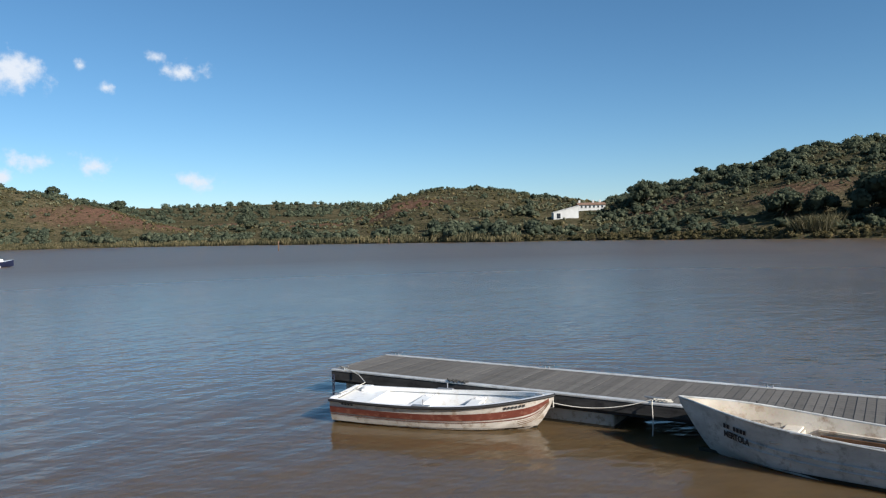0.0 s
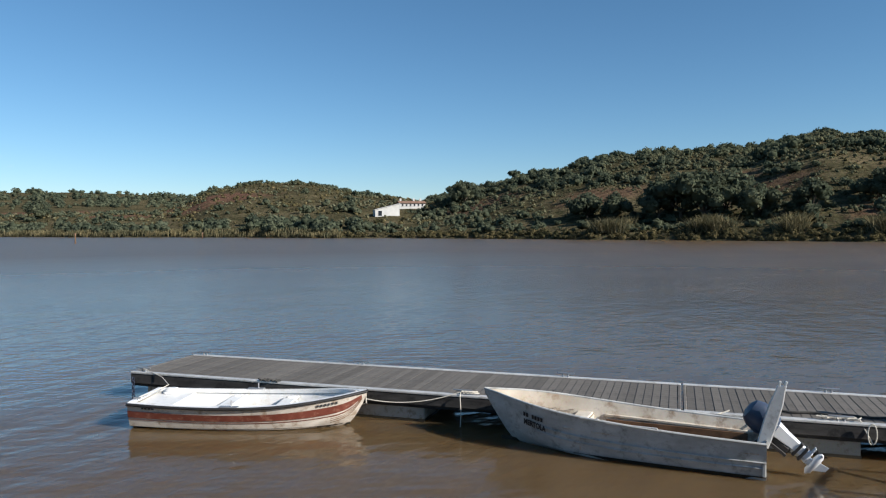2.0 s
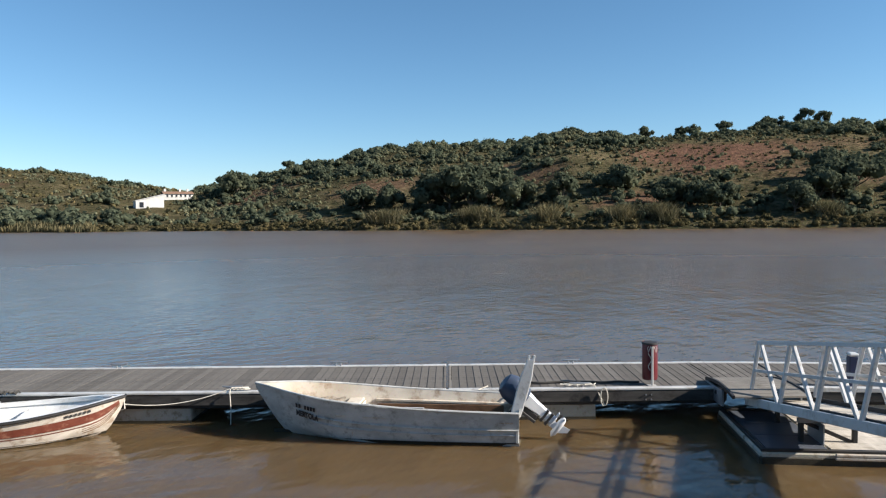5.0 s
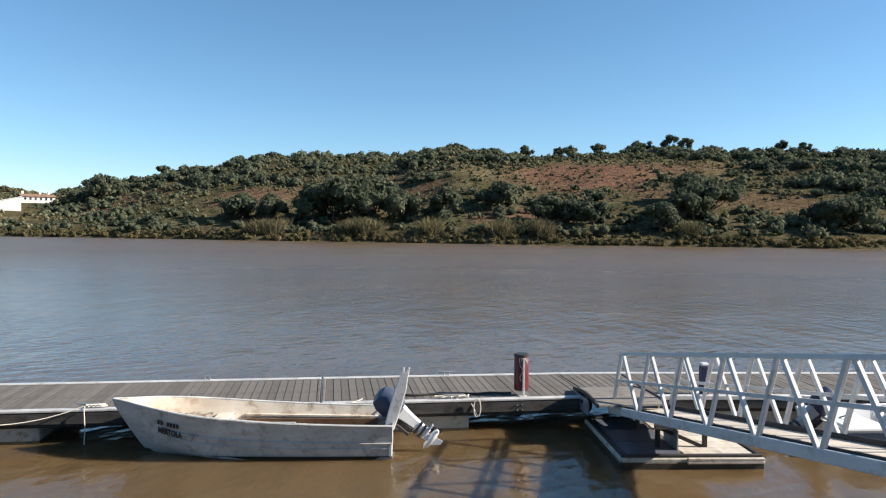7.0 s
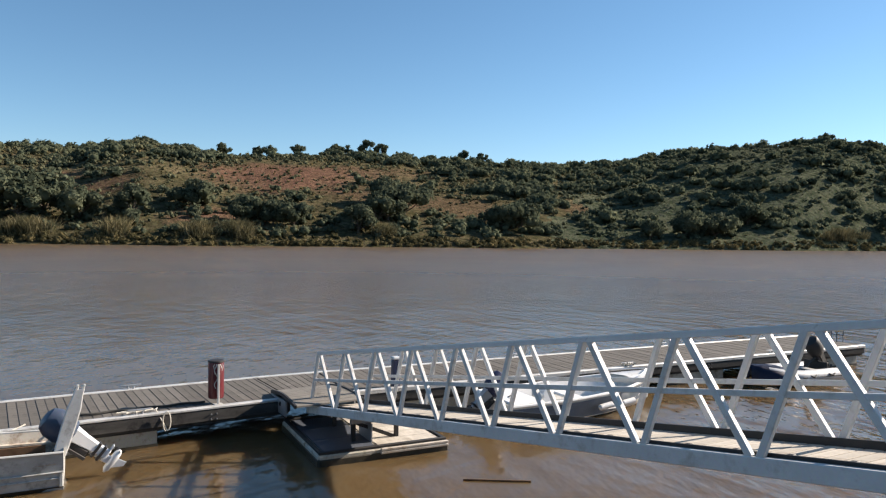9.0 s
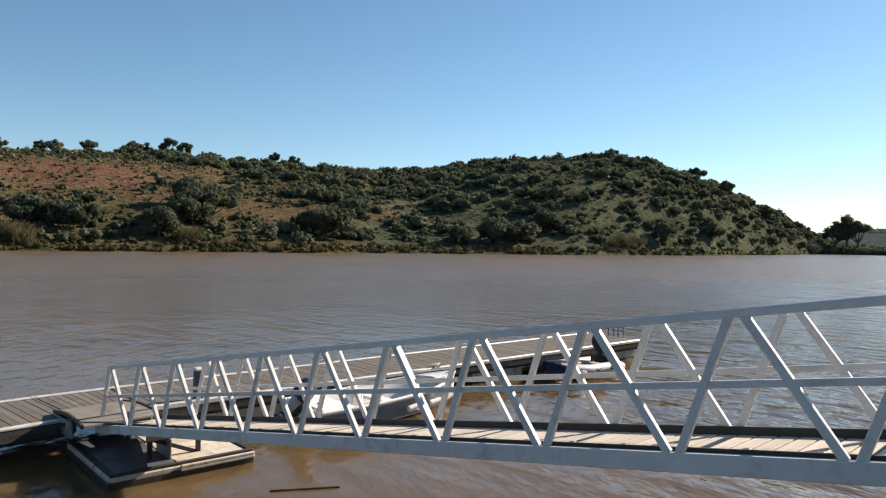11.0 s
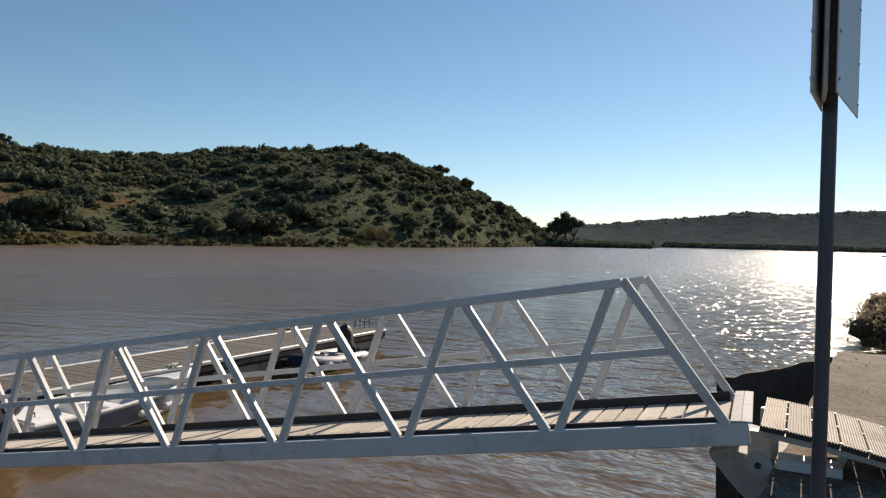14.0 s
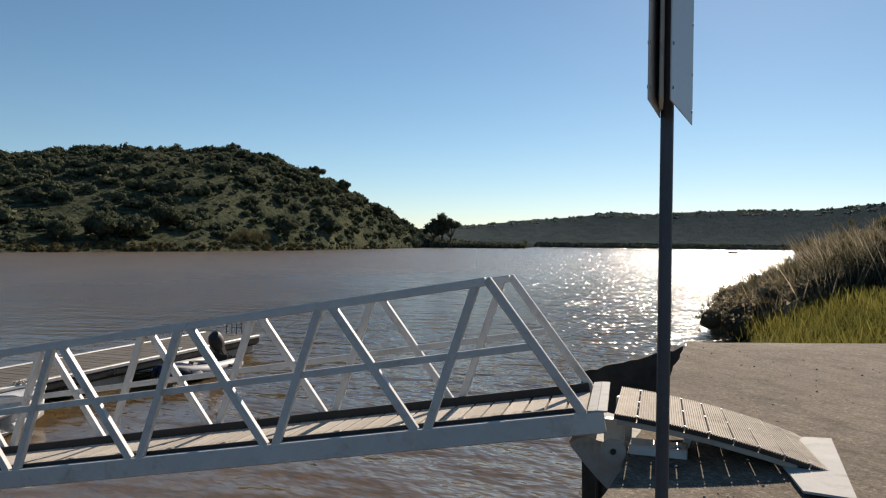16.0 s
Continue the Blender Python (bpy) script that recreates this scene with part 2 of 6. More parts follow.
def grit_concrete():
    """Worn sandy concrete: blotches, drag marks along one way, grit and small pits."""
    m, n, l, b = mat_base("sandy_worn_concrete", 0.95)
    co = n.new("ShaderNodeTexCoord").outputs["Object"]
    big, mid = noise_node(n, l, 0.5, 5, 0.6, co), noise_node(n, l, 3.5, 6, 0.7, co)
    grit, drag = noise_node(n, l, 34, 5, 0.8, co), noise_node(n, l, 1.1, 6, 0.7, co, (1.0, 5.0, 1))
    r = ramp_node(n, [(0.3, (0.118, 0.098, 0.077)), (0.55, (0.166, 0.140, 0.111)), (0.75, (0.215, 0.184, 0.148))])
    l.new(big.outputs[0], r.inputs[0])
    r2 = ramp_node(n, [(0.32, (0.62, 0.60, 0.57)), (0.5, (1, 1, 1)), (0.7, (1.25, 1.22, 1.18))])
    l.new(mid.outputs[0], r2.inputs[0])
    r3 = ramp_node(n, [(0.38, (0.30, 0.29, 0.27)), (0.46, (0.9, 0.9, 0.9)), (0.56, (1.1, 1.1, 1.1)), (0.63, (2.3, 2.25, 2.15))])
    l.new(grit.outputs[0], r3.inputs[0])
    r4 = ramp_node(n, [(0.40, (0.72, 0.70, 0.67)), (0.5, (1, 1, 1))])
    l.new(drag.outputs[0], r4.inputs[0])
    c = mixed(n, l, 0.8, r.outputs[0], r2.outputs[0], "MULTIPLY")
    c = mixed(n, l, 0.75, c, r3.outputs[0], "MULTIPLY")
    c = mixed(n, l, 0.8, c, r4.outputs[0], "MULTIPLY")
    l.new(c, b.inputs["Base Color"])
    b.inputs["Specular IOR Level"].default_value = 0.15
    bump_on(n, l, b, grit.outputs[0], 0.006, 0.9)
    return m


WATER = water_mat()
DECK = surface("weathered_grey_deck_wood", (0.108, 0.098, 0.086), (0.172, 0.158, 0.140), 0.8, 0, 1.5, 30, 0.002, (0.100, 0.092, 0.084), (1, 6, 1), rand=0.16)
FASCIA = surface("dark_weathered_timber", (0.030, 0.028, 0.026), (0.085, 0.080, 0.074), 0.8, 0, 1.2, 25, 0.003, (0.02, 0.019, 0.018), (1, 6, 6))
ALU = surface("dull_aluminium_edge", (0.50, 0.49, 0.46), (0.66, 0.65, 0.62), 0.5, 0.3, 2, 40, 0.001, (0.36, 0.34, 0.31))
FLOAT = surface("stained_concrete_float", (0.36, 0.33, 0.26), (0.50, 0.47, 0.40), 0.85, 0, 2, 30, 0.004, (0.20, 0.16, 0.10))
WEED = surface("dark_wet_weed", (0.015, 0.014, 0.009), (0.045, 0.035, 0.018), 0.5, 0, 9, 60, 0.01)
WHITE = surface("white_painted_steel", (0.52, 0.515, 0.50), (0.62, 0.615, 0.60), 0.45, 0, 2, 30, 0.0008, (0.42, 0.395, 0.36))
DARK = surface("black_rubber_edge", (0.012, 0.011, 0.011), (0.03, 0.027, 0.025), 0.6, 0, 4, 40, 0.001)
PALE = surface("pale_deck_board", (0.42, 0.38, 0.32), (0.56, 0.51, 0.44), 0.8, 0, 2, 35, 0.002, (0.30, 0.26, 0.21), (6, 1, 1), rand=0.12)
GEL = surface("white_gelcoat", (0.76, 0.75, 0.72), (0.84, 0.83, 0.80), 0.35, 0, 2, 30, 0.0005, (0.62, 0.58, 0.50))
GELOUT = surface("weathered_gelcoat_side", (0.42, 0.37, 0.31), (0.62, 0.56, 0.48), 0.5, 0, 3, 30, 0.001, (0.30, 0.22, 0.15), (1, 3, 3))
REDSTRIPE = surface("faded_red_stripe", (0.115, 0.026, 0.015), (0.185, 0.050, 0.030), 0.55, 0, 3, 30, 0.001, (0.30, 0.14, 0.09))
BOATPAINT = surface("worn_grey_white_boat_paint", (0.40, 0.40, 0.375), (0.62, 0.615, 0.58), 0.5, 0, 2.2, 30, 0.002, (0.27, 0.26, 0.23), (1, 2, 2))
BOATIN = surface("scuffed_cream_boat_inside", (0.38, 0.31, 0.23), (0.66, 0.60, 0.50), 0.65, 0, 1.1, 30, 0.0015, (0.24, 0.145, 0.08))
BROWN = surface("rusty_brown_boat_floor", (0.10, 0.055, 0.03), (0.24, 0.14, 0.08), 0.75, 0, 3, 40, 0.003)
RED = surface("red_painted_cabinet", (0.085, 0.006, 0.010), (0.125, 0.009, 0.013), 0.4, 0, 3, 30, 0.0005)
NAVY = surface("navy_blue_plastic", (0.012, 0.018, 0.05), (0.025, 0.033, 0.08), 0.45, 0, 3, 30, 0.0005)
COWL = surface("dark_blue_grey_cowl", (0.035, 0.05, 0.085), (0.06, 0.08, 0.12), 0.35, 0, 3, 30, 0.0005)
SILVER = surface("silver_painted_metal", (0.62, 0.64, 0.66), (0.75, 0.76, 0.77), 0.35, 0.2, 3, 40, 0.0005)
RAILGREY = surface("grey_painted_handrail", (0.56, 0.55, 0.535), (0.66, 0.65, 0.63), 0.6, 0, 3, 40, 0.0005)
PLATE = surface("scuffed_white_steel_plate", (0.36, 0.365, 0.355), (0.44, 0.445, 0.435), 0.75, 0, 3, 30, 0.001, (0.30, 0.285, 0.25))
BEARER = surface("dull_grey_bearer", (0.30, 0.28, 0.25), (0.40, 0.38, 0.34), 0.6, 0.1, 3, 40, 0.001)
RUBBER = surface("pale_grey_boat_rubber", (0.34, 0.35, 0.36), (0.44, 0.45, 0.46), 0.55, 0, 3, 40, 0.0008, (0.26, 0.26, 0.26))
STEEL = surface("galvanised_steel", (0.30, 0.31, 0.32), (0.44, 0.45, 0.46), 0.45, 0.7, 3, 40, 0.0005)
POLE = surface("dark_painted_sign_pole", (0.045, 0.052, 0.066), (0.068, 0.076, 0.095), 0.45, 0.2, 3, 40, 0.0005)
LADDER = surface("dark_tarnished_steel", (0.07, 0.075, 0.085), (0.12, 0.125, 0.135), 0.5, 0.4, 3, 40, 0.0005)
SIGNBACK = surface("bare_aluminium_sign_back", (0.42, 0.44, 0.46), (0.52, 0.54, 0.56), 0.5, 0.3, 2, 40, 0.0005)
ROPE = surface("pale_mooring_rope", (0.50, 0.46, 0.38), (0.66, 0.62, 0.54), 0.9, 0, 30, 120, 0.002)
DARKROPE = surface("dark_old_rope", (0.03, 0.03, 0.03), (0.08, 0.075, 0.065), 0.9, 0, 30, 120, 0.002)
CHAIN = surface("blue_black_chain", (0.015, 0.02, 0.04), (0.04, 0.05, 0.08), 0.5, 0.5, 20, 80, 0.001)
CONCRETE = grit_concrete()
LANDING = surface("worn_tan_landing_board", (0.17, 0.155, 0.135), (0.24, 0.222, 0.195), 0.8, 0, 2, 35, 0.002, (0.13, 0.12, 0.10))
# Deck panel tone darkened to hold the shadow below the gangway.
SHADEDECK = surface("shaded_pontoon_panel", (0.050, 0.060, 0.078), (0.078, 0.090, 0.112), 0.6, 0, 3, 40, 0.001)
PEBBLE = surface("grey_brown_grit_stones", (0.16, 0.14, 0.11), (0.48, 0.44, 0.38), 0.9, 0, 9, 60, 0.001)
GREYCON = surface("smooth_grey_concrete", (0.36, 0.36, 0.34), (0.48, 0.48, 0.46), 0.8, 0, 2, 30, 0.002, (0.28, 0.27, 0.24))
ROCK = surface("dark_slate_rock", (0.035, 0.033, 0.03), (0.09, 0.08, 0.07), 0.9, 0, 1.5, 12, 0.02)
BARK = surface("grey_brown_bark", (0.07, 0.055, 0.04), (0.14, 0.115, 0.09), 0.95, 0, 2, 12, 0.02)
PLASTER = surface("white_lime_plaster", (0.48, 0.47, 0.44), (0.60, 0.59, 0.56), 0.9, 0, 0.3, 6, 0.004)
ROOF = surface("clay_tile_roof", (0.19, 0.11, 0.075), (0.28, 0.18, 0.125), 0.9, 0, 0.5, 5, 0.02)
WINDOWDARK = surface("dark_window_glass", (0.015, 0.017, 0.02), (0.03, 0.033, 0.04), 0.15, 0, 1, 10, 0)
LETTER = surface("black_lettering", (0.015, 0.015, 0.018), (0.05, 0.05, 0.05), 0.6, 0, 6, 50, 0)
SCRUB = leaf_mat("olive_scrub_leaves", (0.080, 0.087, 0.060), (0.156, 0.160, 0.110))
OAK = leaf_mat("dark_oak_leaves", (0.066, 0.080, 0.060), (0.130, 0.148, 0.108), None, 0.4)
# Lighter copy of the scrub leaves, with the upriver sunlight in its colour.
PALESCRUB = leaf_mat("sunlit_scrub_leaves", (0.115, 0.122, 0.084), (0.205, 0.205, 0.145))
GREYSCRUB = leaf_mat("grey_green_scrub_leaves", (0.082, 0.088, 0.060), (0.150, 0.150, 0.102))
# Scrub copy for the shaded hill; colour raised and blued in place of haze.
SHADESCRUB = leaf_mat("haze_lifted_scrub_leaves", (0.088, 0.102, 0.080), (0.165, 0.180, 0.136), None, 0.5)
# Pale grey-green here stands in for distance haze over the far trees.
FARWOOD = leaf_mat("hazed_far_woods", (0.19, 0.22, 0.21), (0.23, 0.26, 0.245), None, 0.6)
FARSHORE = leaf_mat("dull_green_shore_trees", (0.075, 0.092, 0.076), (0.125, 0.142, 0.112), None, 0.3)
# Haze over the distant slopes is put into these blue-grey tones.
FARHILL = hill_mat((), "hazed_wooded_slopes", ((0.050, 0.068, 0.080), (0.066, 0.086, 0.098), (0.088, 0.106, 0.112)))
WOODLAND = hill_mat((), "scrubby_woodland_floor", ((0.054, 0.066, 0.048), (0.080, 0.090, 0.064), (0.125, 0.128, 0.088)))
DRYBUSH = leaf_mat("dry_olive_brush", (0.070, 0.064, 0.036), (0.135, 0.116, 0.066), (0.19, 0.155, 0.092))
REED = leaf_mat("straw_reeds", (0.085, 0.080, 0.048), (0.19, 0.168, 0.105), (0.26, 0.225, 0.155))
REEDGREEN = leaf_mat("brown_green_reed_leaves", (0.094, 0.088, 0.072), (0.20, 0.18, 0.145), (0.36, 0.31, 0.265), 0.5)
GRASS = leaf_mat("olive_bank_grass", (0.100, 0.098, 0.028), (0.215, 0.200, 0.062), None, 0.5)


# ---- mesh tools ----
def thing(name, m, label, category, group=""):
    e = new(name)
    e.matrix_world = m
    e.empty_display_size = 0.2
    return tagged(e, label, category, group)


def mesh_of(name, bm, mat, smooth=False):
    me = bpy.data.meshes.new(name)
    bmesh.ops.recalc_face_normals(bm, faces=bm.faces)
    bm.to_mesh(me)
    bm.free()
    if mat is not None:
        me.materials.append(mat)
    if smooth:
        me.polygons.foreach_set("use_smooth", [True] * len(me.polygons))
        me.set_sharp_from_angle(angle=radians(38))
    return me


def part(name, bm, mat, parent, label="", m=None, smooth=False):
    me = mesh_of(name, bm, mat, smooth) if isinstance(bm, bmesh.types.BMesh) else bm
    ob = new(name, me)
    ob.parent = parent
    if m is not None:
        ob.matrix_basis = m
    return tagged(ob, label)


def solid(name, bm, mat, label, category, group="", kind="", m=None, smooth=False):
    ob = new(name, mesh_of(name, bm, mat, smooth))
    if m is not None:
        ob.matrix_world = m
    return tagged(ob, label, category, group, kind)


def box(bm, size, at=(0, 0, 0), m=None, bevel=0.0):
    t = Matrix.LocRotScale(at, None, size)
    made = bmesh.ops.create_cube(bm, size=1, matrix=(m @ t) if m is not None else t)
    if bevel:
        es = list({e for v in made["verts"] for e in v.link_edges})
        bmesh.ops.bevel(bm, geom=es, offset=bevel, segments=1, affect="EDGES")
    return bm


def boxed(size, at=(0, 0, 0), m=None, bevel=0.0):
    return box(bmesh.new(), size, at, m, bevel)


def beam(bm, a, b, w, h, up=(0, 0, 1), bevel=0.0):
    """A bar of section w (across) by h (along up) from a to b."""
    a, b = Vector(a), Vector(b)
    x = (b - a).normalized()
    y = Vector(up).cross(x).normalized()
    z = x.cross(y)
    m = Matrix((x, y, z)).transposed().to_4x4()
    m.translation = (a + b) / 2
    return box(bm, ((b - a).length, w, h), m=m, bevel=bevel)


def tube(bm, pts, r, n=8, caps=True):
    """A round bar along points; r is one radius or one for each point."""
    pts = [Vector(p) for p in pts]
    rs = r if isinstance(r, (list, tuple)) else [r] * len(pts)
    rings, side = [], None
    for i, p in enumerate(pts):
        d = (pts[min(i + 1, len(pts) - 1)] - pts[max(i - 1, 0)]).normalized()
        side = d.orthogonal() if side is None else (side - d * side.dot(d))
        side = side.normalized() if side.length > 1e-6 else d.orthogonal().normalized()
        up = d.cross(side)
        rings.append([bm.verts.new(p + rs[i] * (math.cos(a) * side + math.sin(a) * up)) for a in np.arange(n) * 2 * math.pi / n])
    for a, b in zip(rings, rings[1:]):
        for k in range(n):
            bm.faces.new((a[k], a[(k + 1) % n], b[(k + 1) % n], b[k]))
    if caps:
        bm.faces.new(rings[0][::-1])
        bm.faces.new(rings[-1])
    return bm


def sag(a, b, drop, n=10):
    a, b = Vector(a), Vector(b)
    return [a.lerp(b, k / n) - Vector((0, 0, drop * 4 * (k / n) * (1 - k / n))) for k in range(n + 1)]


def loft(rows, closed=False):
    """A skin over rows of points."""
    bm = bmesh.new()
    vs = [[bm.verts.new(p) for p in r] for r in rows]
    for a, b in zip(vs, vs[1:]):
        for k in range(len(a) - (0 if closed else 1)):
            q = (k + 1) % len(a)
            f = [a[k], a[q], b[q], b[k]]
            f = list(dict.fromkeys(f))
            try:
                bm.faces.new(f)
            except ValueError:
                pass
    return bm


def prism(poly, y0, y1):
    """A polygon in x and z, drawn out along y."""
    bm = bmesh.new()
    a = [bm.verts.new((x, y0, z)) for x, z in poly]
    b = [bm.verts.new((x, y1, z)) for x, z in poly]
    bm.faces.new(a)
    bm.faces.new(b[::-1])
    for k in range(len(poly)):
        q = (k + 1) % len(poly)
        bm.faces.new((a[k], b[k], b[q], a[q]))
    return bm


def raw_mesh(name, verts, faces, mat):
    me = bpy.data.meshes.new(name)
    me.vertices.add(len(verts))
    me.vertices.foreach_set("co", np.asarray(verts, np.float32).ravel())
    faces = np.asarray(faces, np.int32)
    k = faces.shape[1]
    me.loops.add(faces.size)
    me.loops.foreach_set("vertex_index", faces.ravel())
    me.polygons.add(len(faces))
    me.polygons.foreach_set("loop_start", np.arange(len(faces), dtype=np.int32) * k)
    me.update(calc_edges=True)
    me.materials.append(mat)
    return me


def turned(degrees, x, y, z=0.0):
    return pose(x, y, z, 0, 0, degrees)

# ---- land and water ----
SHORE_AZ = [-175, -150, -125, -116.6, -115.8, -113, -108, -105, -100, -91, -82, -70, -55, -45, -33, -26, -10, -5, 12, 28, 45, 70]
SHORE_R = [900, 980, 1000, 985, 640, 612, 590, 440, 325, 258, 232, 199, 184, 179, 190, 197, 240, 252, 335, 495, 560, 600]
RIDGE_AZ = [-112, -108, -103, -98, -93, -85, -75, -60, -50, -42, -32, -20, -12, -9, -3, 5, 20, 31, 70]
RIDGE_R = [760, 660, 520, 450, 425, 430, 455, 385, 380, 372, 385, 425, 470, 540, 600, 620, 640, 680, 800]
NEAR_AZ = [-112, -110, -108, -107, -105, -103, -100.6, -97.5, -95.7, -93, -87, -83, -78, -74, -65, -57, -49, -45, -42, -38, -32, -28, -24, -20, -18, -14, -12.4, -9.8, -8, -6.7, -3, 1, 4, 5.5, 8, 20, 22.5, 25, 28, 32, 45, 70]
NEAR_EL = [0.05, 0.1, 0.35, 0.9, 2.1, 3.2, 4.2, 5.2, 5.9, 6.2, 6.1, 5.8, 4.8, 4.8, 5.2, 5.45, 5.2, 5.4, 5.8, 4.9, 5.1, 4.6, 4.0, 3.3, 2.7, 1.9, 1.55, 2.0, 2.1, 2.4, 3.0, 3.0, 2.5, 1.6, 0.8, 0.7, 1.3, 2.2, 2.9, 3.7, 4.5, 4.5]
FAR_AZ = [-175, -141, -137, -131, -127, -125, -123.8, -122.8, -121.2, -119.8, -117, -111, -106, -100, -60, -20, -12, -6, 5, 10, 15, 21, 25, 40, 70]
FAR_EL = [4.1, 3.07, 2.67, 2.70, 2.45, 2.35, 2.48, 2.62, 2.38, 2.17, 1.98, 1.35, 1.0, 0.5, 0.5, 1.2, 1.75, 2.3, 2.2, 2.45, 2.5, 2.3, 2.3, 2.5, 2.5]
FARR_AZ = [-175, -118, -100, -20, 70]
FARR_R = [1350, 1350, 1000, 900, 950]
EYE_Z = 3.83


def table(az, xs, ys):
    return np.interp(az, xs, ys)


def rough_noise(x, y, scale, seed=0.0):
    """Smooth uneven ground from a few crossing waves."""
    out = np.zeros_like(x)
    amp, tot = 1.0, 0.0
    for k in range(5):
        a = 1.3 * k + seed
        u, v = x * math.cos(a) + y * math.sin(a), -x * math.sin(a) + y * math.cos(a)
        f = scale * 1.75**k
        out += amp * np.sin(u * f + 1.7 * np.sin(v * f * 0.6 + k)) * np.sin(v * f * 0.8 + 1.1 * k + seed)
        tot += amp
        amp *= 0.62
    return out / tot


def land_z(az, r):
    """Height of the far bank's land at an azimuth (degrees to the left of +y) and distance."""
    a = np.radians(az)
    x, y = -r * np.sin(a), r * np.cos(a)
    d, rr = table(az, SHORE_AZ, SHORE_R), table(az, RIDGE_AZ, RIDGE_R)
    near_top = EYE_Z + rr * np.tan(np.radians(table(az, NEAR_AZ, NEAR_EL)))
    fr = table(az, FARR_AZ, FARR_R)
    far_top = EYE_Z + fr * np.tan(np.radians(table(az, FAR_AZ, FAR_EL)))
    bank = np.clip((r - d) / 4.0, -1, 1) * 1.1
    s = np.clip((r - d) / np.maximum(rr - d, 20), 0, None)
    near = near_top * np.where(s < 1, np.sin(np.clip(s, 0, 1) * math.pi / 2) ** 1.15, np.clip(1.0 - 0.55 * np.clip(s - 1, 0, None) ** 1.2, -1, 1))
    foot = np.where(az < -104, table(az, [-175, -113, -104], [985, 985, 402]), d)
    t = np.clip((r - foot) / np.maximum(fr - foot, 20), 0, None)
    far = far_top * np.where(t < 1, np.clip(t, 0, 1) ** 1.7, 1.0 - 0.25 * (t - 1))
    top = np.maximum(near, far)
    bumps = rough_noise(x, y, 0.035, 0.4) * 3.2 * np.clip((r - d) / 60, 0, 1) * np.clip(1.6 - s, 0.25, 1)
    return np.where(r > d, bank + top + bumps, bank - 0.2)


def spot(az, el):
    """Distance at which the land, seen from the quay, stands at that angle above the horizon."""
    d, rr = float(table(az, SHORE_AZ, SHORE_R)), float(table(az, RIDGE_AZ, RIDGE_R))
    r = np.linspace(d + 2, rr * 1.03, 500)
    ang = np.degrees(np.arctan((land_z(np.full(500, float(az)), r) - EYE_Z) / r))
    over = np.nonzero(ang >= el)[0]
    return float(r[over[0]] if len(over) else r[-1])


def place(az, el):
    r = spot(az, el)
    a = radians(az)
    return (-r * math.sin(a), r * math.cos(a), float(land_z(np.array([float(az)]), np.array([r]))[0]))


def land_spot(az, share):
    """A point of the land at a share of the ridge's distance."""
    r, a = float(table(az, RIDGE_AZ, RIDGE_R)) * share, radians(az)
    return (-r * math.sin(a), r * math.cos(a), 0.0)


BARE = [(place(az, el), radius, amount) for az, el, radius, amount in (
    (-51.5, 4.2, 30, 0.9), (-54.5, 4.4, 24, 0.8), (-47.6, 0.9, 14, 0.7), (3.4, 2.1, 36, 0.95), (22.6, 1.3, 52, 0.9), (17.0, 1.1, 30, 0.8), (10.5, 0.9, 26, 0.7), (12.5, 1.7, 30, 0.8), (6.5, 1.3, 24, 0.7), (27.5, 1.9, 30, 0.6), (-58.5, 4.7, 18, 0.5), (-62.5, 4.7, 14, 0.3), (-60.0, 2.9, 18, 0.4), (-66.0, 2.2, 20, 0.35), (-36.5, 3.6, 12, 0.5), (-39.5, 3.0, 12, 0.5), (-76.5, 2.0, 12, 0.4), (-27.0, 2.4, 18, 0.6), (-17.0, 1.6, 22, 0.6), (-94.5, 1.6, 10, 0.5))]
HILL = hill_mat(BARE)
CLEAR = [(place(-9.7, 0.85), 12.0), (place(-11.7, 1.55), 14.0)] + [(place(az, 5.1), 13.0) for az in (-49.5, -52.0, -54.5, -57.5, -60.5)] + [(land_spot(az, 1.03), 16.0) for az in (-50.0, -52.5, -55.0, -57.5, -60.0, -62.5)] + [(c, rad * 0.7) for c, rad, amount in BARE]


def far_land():
    az = np.sort(np.concatenate([np.arange(72, -178, -0.4), np.linspace(-116.8, -115.65, 40)]))[::-1]
    g = np.concatenate([[0.93, 0.985, 0.997, 1.0, 1.004, 1.01, 1.02], 1.02 + 3.6 * (np.arange(1, 95) / 94) ** 1.7])
    A, G = np.meshgrid(az, g, indexing="ij")
    R = table(A, SHORE_AZ, SHORE_R) * (1 + rough_noise(A * 0.9, A * 0.4, 0.9) * 0.008) * G
    Z = land_z(A, R)
    a = np.radians(A)
    v = np.stack([-R * np.sin(a), R * np.cos(a), Z], -1).reshape(-1, 3)
    n, k = A.shape
    i = (np.arange(n - 1)[:, None] * k + np.arange(k - 1)).ravel()
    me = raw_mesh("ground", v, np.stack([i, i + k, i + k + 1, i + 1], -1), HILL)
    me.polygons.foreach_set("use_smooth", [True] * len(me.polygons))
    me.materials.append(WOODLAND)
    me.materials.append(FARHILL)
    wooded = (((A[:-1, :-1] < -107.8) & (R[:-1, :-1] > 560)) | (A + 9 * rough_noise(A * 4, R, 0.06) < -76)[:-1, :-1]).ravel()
    # The farthest slopes get the material with haze in its colour.
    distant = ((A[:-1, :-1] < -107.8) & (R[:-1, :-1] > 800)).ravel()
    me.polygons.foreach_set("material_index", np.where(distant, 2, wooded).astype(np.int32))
    return tagged(new("ground", me), "dry grassy hills of red soil on the far river bank", "hills", kind="structure")


far_land()


